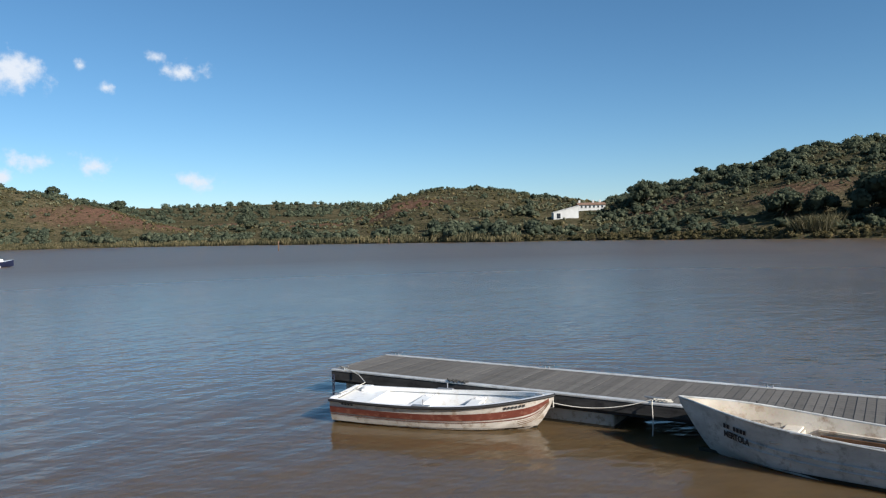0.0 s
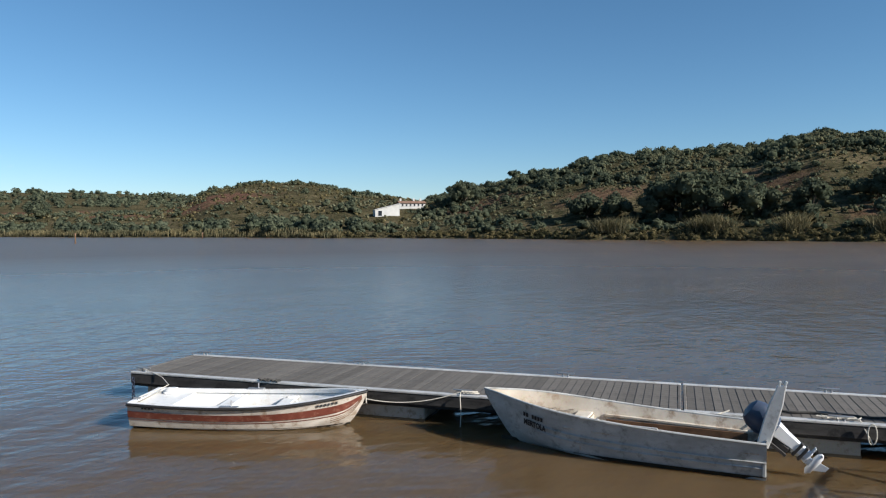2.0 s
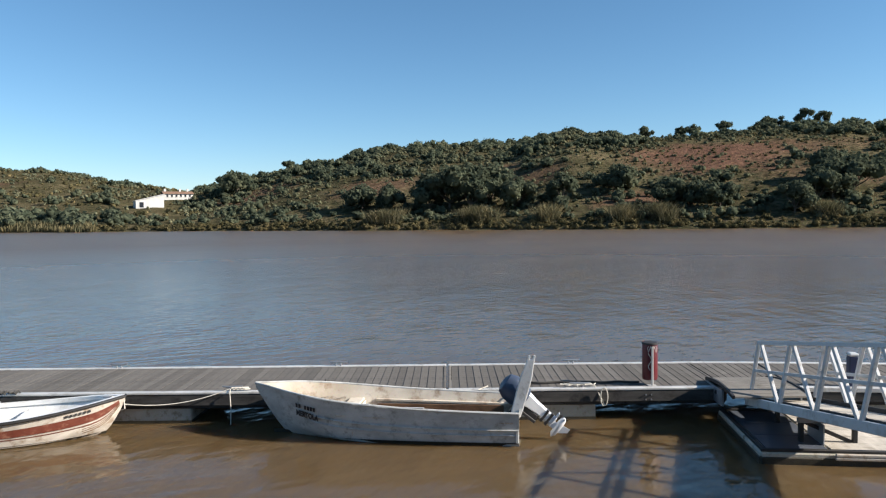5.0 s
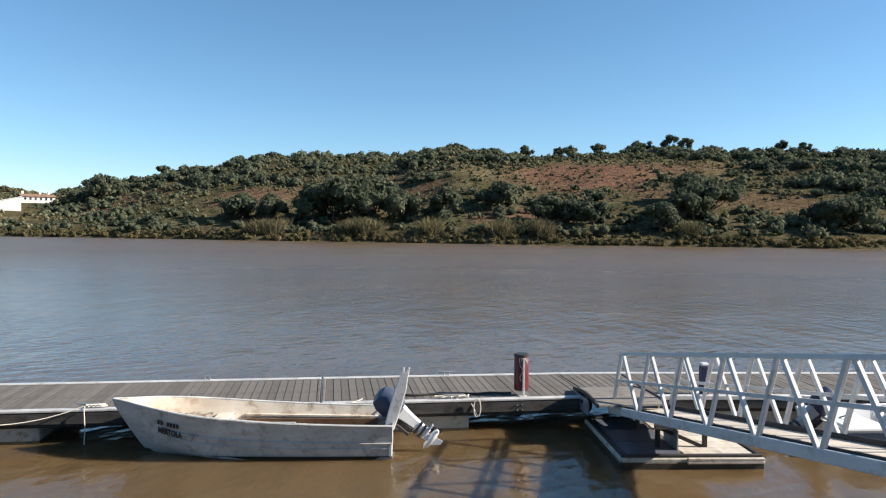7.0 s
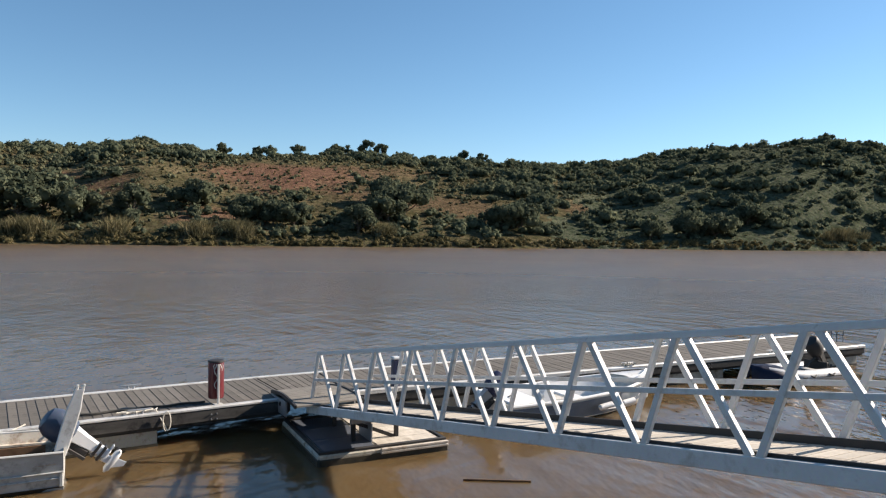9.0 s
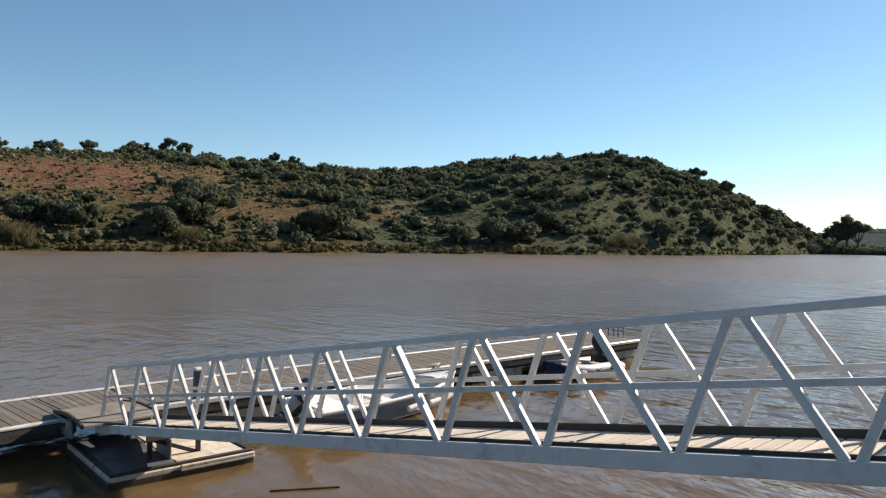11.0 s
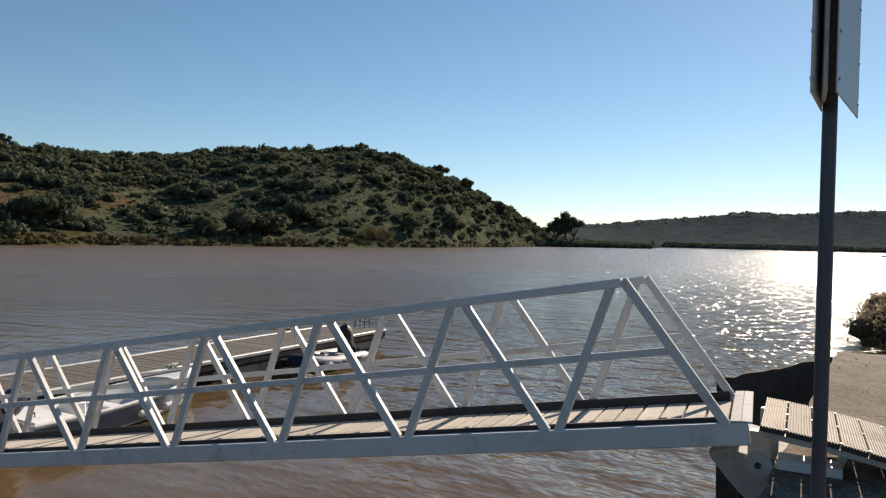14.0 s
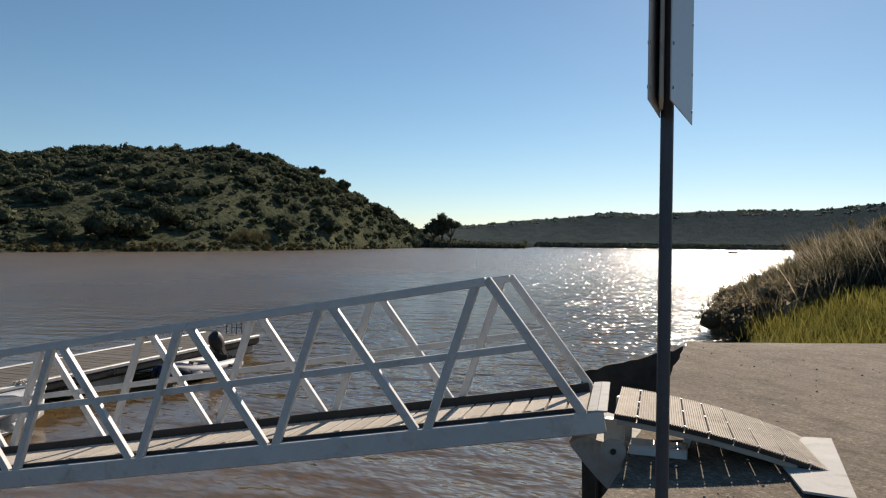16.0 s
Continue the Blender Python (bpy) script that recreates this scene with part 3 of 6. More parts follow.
def water_sheet():
    bm = bmesh.new()
    vs = [bm.verts.new(p) for p in ((-1500, -1500, 0), (1500, -1500, 0), (1500, 1500, 0), (-1500, 1500, 0))]
    bm.faces.new(vs)
    return solid("water", bm, WATER, "muddy brown rippled river reflecting the blue sky", "river", kind="structure")


water_sheet()


# ---- foliage ----
ICO = np.array([[0, 0, 1], [0.894, 0, 0.447], [0.276, 0.851, 0.447], [-0.724, 0.526, 0.447], [-0.724, -0.526, 0.447], [0.276, -0.851, 0.447], [0.724, 0.526, -0.447], [-0.276, 0.851, -0.447], [-0.894, 0, -0.447], [-0.276, -0.851, -0.447], [0.724, -0.526, -0.447], [0, 0, -1]])
ICO_F = np.array([[0, k, k % 5 + 1] for k in range(1, 6)] + [[k, k + 5, k % 5 + 1] for k in range(1, 6)] + [[k + 5, (k % 5) + 6, k % 5 + 1] for k in range(1, 6)] + [[k + 5, 11, (k % 5) + 6] for k in range(1, 6)])


def heap(name, centres, sizes, mat, per=40, leaf=0.2, flat=0.8, seed=1, loose=0.35):
    """Leafy heaps: round every centre small leaf faces that look outwards, over an uneven core of its own."""
    centres, sizes = np.asarray(centres, float), np.asarray(sizes, float)
    g = np.random.default_rng(seed)
    n = len(centres)
    d = g.normal(size=(n, per, 3))
    d /= np.linalg.norm(d, axis=2, keepdims=True)
    d[..., 2] = np.where(g.random((n, per)) < 0.8, np.abs(d[..., 2]), d[..., 2])
    ph = g.random((n, 1, 4)) * 6.28
    def lump(q):
        return 1 + 0.22 * np.sin(q[..., 0] * 3.5 + ph[..., 0]) * np.sin(q[..., 1] * 4 + ph[..., 1]) + 0.14 * np.sin(q[..., 2] * 6 + ph[..., 2]) * np.sin(q[..., 0] * 7 + ph[..., 3])
    shape = np.array([1, 1, flat])
    rad = (0.80 + 0.26 * g.random((n, per))) * lump(d)
    p = centres[:, None] + d * (rad * sizes[:, None])[..., None] * shape
    nrm = d + loose * g.normal(size=d.shape)
    nrm /= np.linalg.norm(nrm, axis=2, keepdims=True)
    u = np.cross(nrm, g.normal(size=d.shape))
    u /= np.linalg.norm(u, axis=2, keepdims=True) + 1e-9
    w = np.cross(nrm, u)
    ls = (leaf * (0.6 + 0.8 * g.random((n, per))) * sizes[:, None])[..., None]
    v = np.stack([p - u * ls * 1.1 - w * ls * 0.5, p + u * ls * 1.1 - w * ls * 0.5, p + w * ls * 1.1 + nrm * ls * 0.2], 2).reshape(-1, 3)
    q = np.broadcast_to(ICO, (n, 12, 3))
    cv = (centres[:, None] + q * (0.84 * lump(q) * sizes[:, None])[..., None] * shape).reshape(-1, 3)
    ct = (np.arange(n)[:, None, None] * 12 + ICO_F).reshape(-1, 3) + len(v)
    return raw_mesh(name, np.concatenate([v, cv]), np.concatenate([np.arange(len(v)).reshape(-1, 3), ct]), mat)


def land_point(az, r):
    a = np.radians(az)
    return np.stack([-r * np.sin(a), r * np.cos(a), land_z(az, r)], -1)


def cover(x, y):
    return rough_noise(x, y, 0.021, 2.0) + 0.6 * rough_noise(x, y, 0.06, 5.0)


def scatter(count, az0, az1, s0, s1, thin, seed, spare=True):
    g = np.random.default_rng(seed)
    az = g.uniform(az0, az1, count)
    d, rr = table(az, SHORE_AZ, SHORE_R), table(az, RIDGE_AZ, RIDGE_R)
    s = np.sqrt(g.uniform(s0**2, s1**2, count))
    r = d + 3 + s * (rr - d)
    p = land_point(az, r)
    keep = cover(p[:, 0], p[:, 1]) + g.normal(size=count) * 0.2 > thin
    for c, rad in CLEAR[: None if spare else 2]:
        keep &= (np.hypot(p[:, 0] - c[0], p[:, 1] - c[1]) > rad) | (g.random(count) < 0.22 * spare)
    keep &= ~((az > -63.5) & (az < -48.6) & (s > 0.80 + 0.06 * np.sin(az * 2)) & (g.random(count) < 0.95))
    return p[keep]


def lobed(name, centres, sizes, mat, lobes, per, seed, leaf=0.30, loose=0.5):
    """Bushes built up of several leafy lobes each, in a dome with an uneven outline."""
    g = np.random.default_rng(seed + 500)
    n = len(centres)
    a = g.uniform(0, 2 * math.pi, (n, lobes))
    d = np.sqrt(g.random((n, lobes))) * 0.72
    d[:, 0] *= 0.3
    up = 0.62 * np.sqrt(1 - d**2) * (0.25 + 0.75 * g.random((n, lobes)))
    up[:, 0] = 0.45 + 0.25 * g.random(n)
    wide = 0.85 + 0.4 * g.random((n, 1))
    off = np.stack([np.cos(a) * d * wide, np.sin(a) * d * wide, up], -1) * sizes[:, None, None]
    c = (centres[:, None] + off).reshape(-1, 3)
    r = (sizes[:, None] * (0.30 + 0.26 * g.random((n, lobes)))).ravel()
    me = heap(name, c, r, mat, per, leaf, 0.88, seed, loose)
    me.polygons.foreach_set("use_smooth", [True] * len(me.polygons))
    return me


def bushes(name, label, mat, count, az0, az1, s0, s1, small, big, thin, seed, lobes=4, per=12, skew=2.2, spare=True):
    p = scatter(count, az0, az1, s0, s1, thin, seed, spare)
    size = small + (big - small) * np.random.default_rng(seed + 50).random(len(p)) ** skew
    return tagged(new(name, lobed(name, p, size, mat, lobes, per, seed)), label, "bushes", kind="stuff")


def tufts(name, label, mat, count, az0, az1, small, big, thin, seed):
    p = scatter(count, az0, az1, 0.0, 1.05, thin, seed, False)
    size = small + (big - small) * np.random.default_rng(seed + 50).random(len(p)) ** 2
    p[:, 2] += size * 0.3
    return tagged(new(name, heap(name, p, size, mat, 9, 0.42, 0.8, seed, 0.6)), label, "tufts", kind="stuff")


bushes("hillside_scrub", "olive green scrub bushes on the dry hillside", SCRUB, 3300, -74, -13, 0.02, 1.06, 0.8, 2.4, -0.35, 11, 4, 12, 1.6)
bushes("grey_scrub", "grey-green rockrose scrub on the dry hillside", GREYSCRUB, 1500, -74, -13, 0.02, 1.04, 0.7, 1.9, -0.25, 21, 3, 12, 1.6)
bushes("hillside_oaks", "dark round oak bushes scattered on the hillside", OAK, 1500, -76, -13, 0.03, 1.02, 1.7, 4.0, 0.02, 18, 8, 18, 1.3)
bushes("dense_scrub", "dense green scrub covering the shaded hill, its colour lifted for haze", SHADESCRUB, 2100, -108, -72, 0.01, 1.05, 0.6, 2.1, -0.55, 16, 4, 12, 1.5)
bushes("dense_oaks", "dark rounded oaks on the shaded hill", OAK, 950, -108, -70, 0.03, 1.02, 2.0, 4.8, -0.25, 26, 9, 20, 1.2)
tufts("dry_tufts", "low dry straw-coloured tufts on the hillside", DRYBUSH, 5000, -80, -12, 0.25, 0.8, -1.5, 12)
tufts("green_tufts", "low olive tufts on the hillside", SCRUB, 6000, -108, -12, 0.25, 1.0, -0.5, 17)
bushes("distant_scrub", "grey-green scrub on the hills up the river, coloured sunlit pale", PALESCRUB, 3400, -13, 40, 0.02, 1.08, 0.7, 2.2, -0.25, 13, 3, 9, 1.5)
bushes("distant_oaks", "dark oak bushes on the hills up the river", OAK, 900, -13, 40, 0.03, 1.05, 1.6, 3.8, 0.0, 19, 5, 14, 1.3)
tufts("distant_tufts", "low dry brush on the hills up the river", DRYBUSH, 3000, -13, 40, 0.6, 1.5, -1.5, 14)


def far_woods():
    g = np.random.default_rng(15)
    az = g.uniform(-150, -108, 1700)
    az = az[rough_noise(az * 3, az, 0.9) > -0.05]
    r = table(az, FARR_AZ, FARR_R) * (0.97 + 0.04 * g.random(len(az)))
    p = land_point(az, r)
    size = 1.6 + 2.8 * g.random(len(p)) ** 2
    p[:, 2] -= size * 0.25
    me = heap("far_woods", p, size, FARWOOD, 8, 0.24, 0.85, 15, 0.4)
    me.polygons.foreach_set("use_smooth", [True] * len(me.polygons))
    return tagged(new("far_woods", me), "small trees along the distant skyline, coloured pale grey-green for haze", "woods", kind="stuff")


far_woods()


def upstream_ridge():
    g = np.random.default_rng(20)
    az = g.uniform(-14, 40, 1300)
    r = table(az, FARR_AZ, FARR_R) * (0.78 + 0.24 * g.random(len(az)))
    p = land_point(az, r)
    size = 1.6 + 3.2 * g.random(len(p)) ** 2
    p[:, 2] += size * 0.35
    return tagged(new("upstream_ridge_trees", heap("upstream_ridge_trees", p, size, OAK, 30, 0.26, 0.85, 20, 0.4)), "scattered oaks on the far ridge up the river", "trees", kind="stuff")


upstream_ridge()


def far_shore_woods():
    """Trees down to the distant waterline, and bushes on the low spit before them."""
    g = np.random.default_rng(16)
    az = np.concatenate([g.uniform(-150, -116.8, 1500), g.uniform(-116, -107, 2000)])
    far = az < -116.5
    r = table(az, SHORE_AZ, SHORE_R) + 2 + g.random(len(az)) ** 1.5 * np.where(far, 30, 40)
    p = land_point(az, r)
    size = np.where(far, 1.0 + 1.3 * g.random(len(az)), (0.8 + 2.6 * g.random(len(az)) ** 2) * np.clip(1.3 + (az + 107) * 0.06, 0.75, 1.3))
    p[:, 2] += size * 0.35
    return tagged(new("far_shore_woods", heap("far_shore_woods", p, size, FARSHORE, 10, 0.34, 0.85, 16, 0.5)), "dark trees and bushes along the distant waterline", "woods", kind="stuff")


far_shore_woods()


def reed_mesh(name, centres, heights, radius, blades, mat, seed, width=0.05, lean=0.25):
    """Tufts of upright pointed blades."""
    g = np.random.default_rng(seed)
    n = len(centres)
    base = centres[:, None] + np.concatenate([g.normal(size=(n, blades, 2)) * (radius[:, None, None] * 0.5), np.zeros((n, blades, 1))], 2)
    h = heights[:, None] * (0.55 + 0.5 * g.random((n, blades)))
    tip = base + np.concatenate([g.normal(size=(n, blades, 2)) * lean * h[..., None] * 0.6, h[..., None]], 2)
    mid = base.copy()
    mid = base * 0.45 + tip * 0.55
    mid[..., 2] += 0.06 * h
    th = g.uniform(0, math.pi, (n, blades))
    side = np.stack([np.cos(th), np.sin(th), 0 * th], -1) * (width * h)[..., None]
    v = np.stack([base - side * 0.6, base + side * 0.6, mid + side, tip, mid - side], 2).reshape(-1, 3)
    k = np.arange(n * blades)[:, None] * 5
    tri = np.concatenate([k + [0, 1, 2], k + [0, 2, 4], k + [4, 2, 3]])
    return raw_mesh(name, v, tri, mat)


def shore_reeds(name, label, count, az0, az1, h0, h1, depth, mat, seed, blades=14, thin=-9):
    g = np.random.default_rng(seed)
    az = g.uniform(az0, az1, count)
    keep = rough_noise(az * 6, az * 2, 0.5, 1.0) > thin
    az = az[keep]
    r = table(az, SHORE_AZ, SHORE_R) * (1 + rough_noise(az * 0.9, az * 0.4, 0.9) * 0.008) + g.random(len(az)) ** 1.5 * depth + 0.3
    p = land_point(az, r)
    p[:, 2] = np.maximum(p[:, 2] - 0.2, 0.0)
    h = g.uniform(h0, h1, len(az))
    return tagged(new(name, reed_mesh(name, p, h, h * 0.6, blades, mat, seed)), label, "reeds", kind="stuff")


shore_reeds("reed_belt", "belt of pale straw reeds along the far waterline", 1700, -6, 40, 1.3, 2.6, 9, REED, 21, 22, -0.5)


def waterline_tufts():
    g = np.random.default_rng(24)
    az = g.uniform(-108, -6, 1500)
    r = table(az, SHORE_AZ, SHORE_R) * (1 + rough_noise(az * 0.9, az * 0.4, 0.9) * 0.008) + 0.8 + g.random(len(az)) ** 1.5 * 5
    p = land_point(az, r)
    size = (0.35 + 0.45 * g.random(len(p)) ** 1.5) * np.where(rough_noise(az * 9, az, 0.8) > 0.0, 1.35, 0.9)
    p[:, 2] = np.maximum(p[:, 2], 0.1) + size * 0.3
    tagged(new("waterline_tussocks", heap("waterline_tussocks", p, size, DRYBUSH, 60, 0.2, 0.9, 24, 0.6)), "rounded dry tussocks on the low earth bank at the waterline", "tussocks", kind="stuff")


waterline_tufts()


def reed_stands():
    g = np.random.default_rng(25)
    az = np.concatenate([g.normal(c, w, k) for c, w, k in ((-34.9, 0.5, 24), (-27.4, 0.6, 16), (-46.4, 0.4, 16), (-48.9, 0.4, 16), (-60.5, 0.3, 8), (-94.0, 0.6, 16), (-40.5, 0.4, 8))])
    r = table(az, SHORE_AZ, SHORE_R) + 4 + g.random(len(az)) * 6
    p = land_point(az, r)
    h = 2.6 + 1.6 * g.random(len(az))
    tagged(new("reed_stand", reed_mesh("reed_stand", p, h, np.full(len(az), 2.0), 110, REED, 26, 0.022, 0.75)), "stands of tall pale giant reeds on the far bank", "reeds", kind="stuff")


reed_stands()


def shore_bushes():
    g = np.random.default_rng(31)
    az = np.concatenate([g.uniform(-108, -8, 700), g.uniform(-8, 36, 620)])
    az = az[rough_noise(az * 5, az, 0.6, 3.0) > -0.1]
    r = table(az, SHORE_AZ, SHORE_R) + 6 + g.random(len(az)) ** 1.2 * 26
    p = land_point(az, r)
    size = (0.8 + 2.0 * g.random(len(p)) ** 2) * np.where(az > -8, 1.7, 1.0)
    p[:, 2] += size * 0.4
    return tagged(new("shore_bushes", lobed("shore_bushes", p - np.array([0, 0, 0.4]) * size[:, None], size * 1.1, OAK, 5, 12, 31)), "rounded green bushes along the far bank", "bushes", kind="stuff")


shore_bushes()


# ---- single trees ----
def tree(az, r, height, spread, label, seed, mat=OAK, clump=0.36):
    """A tapered, forked trunk with limbs that end in uneven leafy heads. r: distance, or under 20 the angle above the horizon."""
    g = np.random.default_rng(seed)
    base = Vector(place(az, r)) if r < 20 else Vector(land_point(np.array([float(az)]), np.array([float(r)]))[0])
    ob = thing("tree", Matrix.Translation(base - Vector((0, 0, 0.25))), label, "tree", "trees on the far hills")
    bm = bmesh.new()
    bare = 0.3 if r > 370 else 0.16
    fork = height * bare
    lean = Vector((g.normal() * 0.08, g.normal() * 0.08, 1)) * fork
    tr = height * 0.035 + 0.06
    tube(bm, [(0, 0, 0), lean * 0.5, lean], [tr * 1.4, tr, tr * 0.8], 7)
    heads, sizes = [], []
    n = 7 + int(g.integers(3))
    for k in range(n):
        a = 2 * math.pi * (k + g.random() * 0.7) / n
        out = spread * (0.25 + 0.5 * g.random())
        tip = Vector((math.cos(a) * out, math.sin(a) * out, height * (bare + 0.22 + (0.62 - bare) * g.random())))
        tube(bm, [lean, lean.lerp(tip, 0.5) + Vector((0, 0, -0.05 * height)), tip], [tr * 0.6, tr * 0.4, tr * 0.15], 5)
        heads.append(tip)
        sizes.append(spread * clump * (0.75 + 0.6 * g.random()))
    heads.append(Vector((g.normal() * 0.1 * spread, g.normal() * 0.1 * spread, height * 0.86)))
    sizes.append(spread * clump * 1.2)
    part("trunk", bm, BARK, ob)
    part("crown", heap("crown", np.array([list(h) for h in heads]), np.array(sizes), mat, 200, 0.16, 0.92, seed, 0.5), None, ob, "dark uneven leafy crown")
    return ob

# ---- floating docks ----
DECK_Z = 0.60


def dock(m, length, width, board, floats, label, bolts, rim=0.05):
    ob = thing("floating_dock", m, label, "dock", "floating docks")
    # side rails: pale metal edge over a dark timber fascia
    for y, side in ((0.0, -1), (width, 1)):
        bm = bmesh.new()
        box(bm, (length, 0.13, rim), (length / 2, y - side * 0.06, DECK_Z + 0.012 - rim / 2), bevel=0.012)
        part("edge_rail", bm, ALU, ob, "pale aluminium edge rail")
        part("fascia", boxed((length - 0.02, 0.06, 0.20), (length / 2, y - side * 0.035, DECK_Z - 0.145), bevel=0.006), FASCIA, ob, "dark weathered timber side")
        part("lower_beam", boxed((length - 0.04, 0.05, 0.06), (length / 2, y - side * 0.10, DECK_Z - 0.285), bevel=0.005), FASCIA, ob)
    for x in (0.03, length - 0.03):
        part("end_beam", boxed((0.06, width - 0.15, 0.24), (x, width / 2, DECK_Z - 0.165), bevel=0.006), FASCIA, ob)
        part("end_rail", boxed((0.06, width - 0.27, 0.045), (x, width / 2, DECK_Z - 0.017), bevel=0.01), DECK, ob)
    n = int(round((length - 0.12) / board))
    step = (length - 0.12) / n
    plank = mesh_of("plank", boxed((step - 0.017, width - 0.27, 0.035)), DECK)
    for k in range(n):
        part("plank", plank, None, ob, m=Matrix.Translation((0.06 + (k + 0.5) * step, width / 2, DECK_Z - 0.02 + 0.003 * math.sin(k * 2.4))))
    # Black sheet close under the planks puts the shade into their gaps.
    part("gap_shade_sheet", boxed((length - 0.2, width - 0.3, 0.06), (length / 2, width / 2, DECK_Z - 0.037)), DARK, ob)
    for a, b in floats:
        bm = boxed((b - a, width - 0.24, 0.58), ((a + b) / 2, width / 2, 0.06), bevel=0.02)
        f = part("float", bm, FLOAT, ob, "stained pale concrete float")
        bm = bmesh.new()
        box(bm, (b - a + 0.012, width - 0.228, 0.09), ((a + b) / 2, width / 2, 0.005))
        part("waterline_weed", bm, WEED, f, "dark wet weed")
    for x in bolts:
        for z in (DECK_Z - 0.12, DECK_Z - 0.21):
            bm = bmesh.new()
            tube(bm, [(x, -0.02, z), (x, 0.01, z)], 0.012, 8)
            part("bolt", bm, STEEL, ob)
    return ob


DOCK_A = turned(-32.4, -2.99, 17.43)
DOCK_B = turned(-38.0, 12.28, 7.65)
dock(DOCK_A, 11.72, 2.3, 0.152, ((0.35, 1.7), (4.4, 6.95)), "long floating dock with grey weathered deck planks", (9.4, 9.5))
dock(DOCK_A @ Matrix.Translation((11.76, 0, 0)), 5.14, 2.3, 0.152, ((0.15, 2.74),), "short floating dock section with grey planks beside the gangway", (0.45, 0.6, 3.64, 3.74))
dock(DOCK_B, 16.5, 2.3, 0.152, ((0.6, 3.0), (8.6, 10.6), (13.9, 16.3)), "second floating dock beyond the gangway with grey planks", (3.4, 3.5, 9.9, 10.0), 0.09)

# wedge-shaped link between the docks
def dock_link():
    ob = thing("dock_link", Matrix.Identity(4), "wedge of grey planks with a pale rail joining the two docks", "dock link")
    a0, a1, b0, b1 = DOCK_A @ Vector((16.93, 0.1, DECK_Z)), DOCK_A @ Vector((16.93, 2.16, DECK_Z)), DOCK_B @ Vector((-0.03, 0.1, DECK_Z)), DOCK_B @ Vector((-0.03, 2.16, DECK_Z))
    n = max(2, round((b1 - a1).length / 0.155))
    for k in range(n):
        u, v = (k + 0.06) / n, (k + 0.94) / n
        quad = [a0.lerp(b0, u), a0.lerp(b0, v), a1.lerp(b1, v), a1.lerp(b1, u)]
        bm = bmesh.new()
        top = [bm.verts.new(p - Vector((0, 0, 0.003))) for p in quad]
        low = [bm.verts.new(p - Vector((0, 0, 0.038))) for p in quad]
        bm.faces.new(top), bm.faces.new(low[::-1])
        for q in range(4):
            bm.faces.new((top[q], low[q], low[(q + 1) % 4], top[(q + 1) % 4]))
        part("plank", bm, DECK, ob)
    bm = bmesh.new()
    beam(bm, DOCK_A @ Vector((16.86, 2.24, DECK_Z - 0.013)), DOCK_B @ Vector((0.0, 2.24, DECK_Z - 0.013)), 0.13, 0.05, (0, 0, 1), 0.01)
    part("edge_rail", bm, ALU, ob, "pale aluminium edge rail")
    bm = bmesh.new()
    beam(bm, DOCK_A @ Vector((16.86, 2.26, DECK_Z - 0.165)), DOCK_B @ Vector((0.0, 2.26, DECK_Z - 0.165)), 0.06, 0.24, (0, 0, 1), 0.006)
    part("fascia", bm, FASCIA, ob, "dark weathered timber side")
    # Broad black sheet below the planks, standing in for shade in the gaps.
    bm = bmesh.new()
    beam(bm, a0.lerp(a1, 0.5) - Vector((0, 0, 0.1)), b0.lerp(b1, 0.5) - Vector((0, 0, 0.1)), 1.8, 0.08, (0, 0, 1))
    part("gap_shade_sheet", bm, DARK, ob)


dock_link()


def cleat(m):
    ob = thing("mooring_cleat", m, "small galvanised mooring cleat on the dock edge", "cleat", "mooring cleats")
    for x in (-0.05, 0.05):
        bm = bmesh.new()
        tube(bm, [(x, 0, 0), (x, 0, 0.07)], [0.022, 0.015], 8)
        part("foot", bm, STEEL, ob)
    bm = bmesh.new()
    tube(bm, [(-0.19, 0, 0.085), (-0.1, 0, 0.075), (0.1, 0, 0.075), (0.19, 0, 0.085)], [0.012, 0.02, 0.02, 0.012], 8)
    part("horn_bar", bm, STEEL, ob)
    return ob


first_cleat = cleat(DOCK_A @ turned(0, 0.35, 2.22, 0.61))
for d, x, y in ((DOCK_A, 4.65, 2.22), (DOCK_A, 9.4, 2.22), (DOCK_A, 14.4, 2.22), (DOCK_A, 0.3, 0.08), (DOCK_A, 7.75, 0.08), (DOCK_A, 14.2, 0.08), (DOCK_B, 5.2, 2.22), (DOCK_B, 10.4, 2.22), (DOCK_B, 7.2, 0.08), (DOCK_B, 12.4, 0.08)):
    copy_thing(first_cleat, d @ turned(0, x, y, 0.61))


def rope(pts, r, label, mat=ROPE, smooth=True):
    bm = bmesh.new()
    tube(bm, pts, r, 7)
    return solid("rope", bm, mat, label, "rope", "mooring ropes", smooth=smooth)


def on(d, x, y, z):
    return d @ Vector((x, y, z))


# dangling loop and coil by the fire cabinet
loop = [on(DOCK_A, 14.62 + 0.065 * math.sin(a), -0.06, 0.46 + 0.17 * math.cos(a)) for a in np.linspace(-2.9, 2.9, 19)]
rope(loop + [on(DOCK_A, 14.45, 0.06, 0.68)], 0.010, "loop of pale rope hanging over the dock edge")
g = np.random.default_rng(3)
rope([on(DOCK_A, 14.15 + 0.55 * (k / 40 - 0.5) + 0.09 * math.cos(k * 1.9), 0.1 + 0.06 * math.sin(k * 1.9), 0.655 + 0.02 * g.random()) for k in range(41)], 0.010, "pale rope wound round a cleat")
rope([on(DOCK_A, 13.1 + k * 0.12, 0.42 + 0.035 * math.sin(k * 1.3), 0.625) for k in range(20)], 0.022, "dark old rope lying along the deck", DARKROPE)
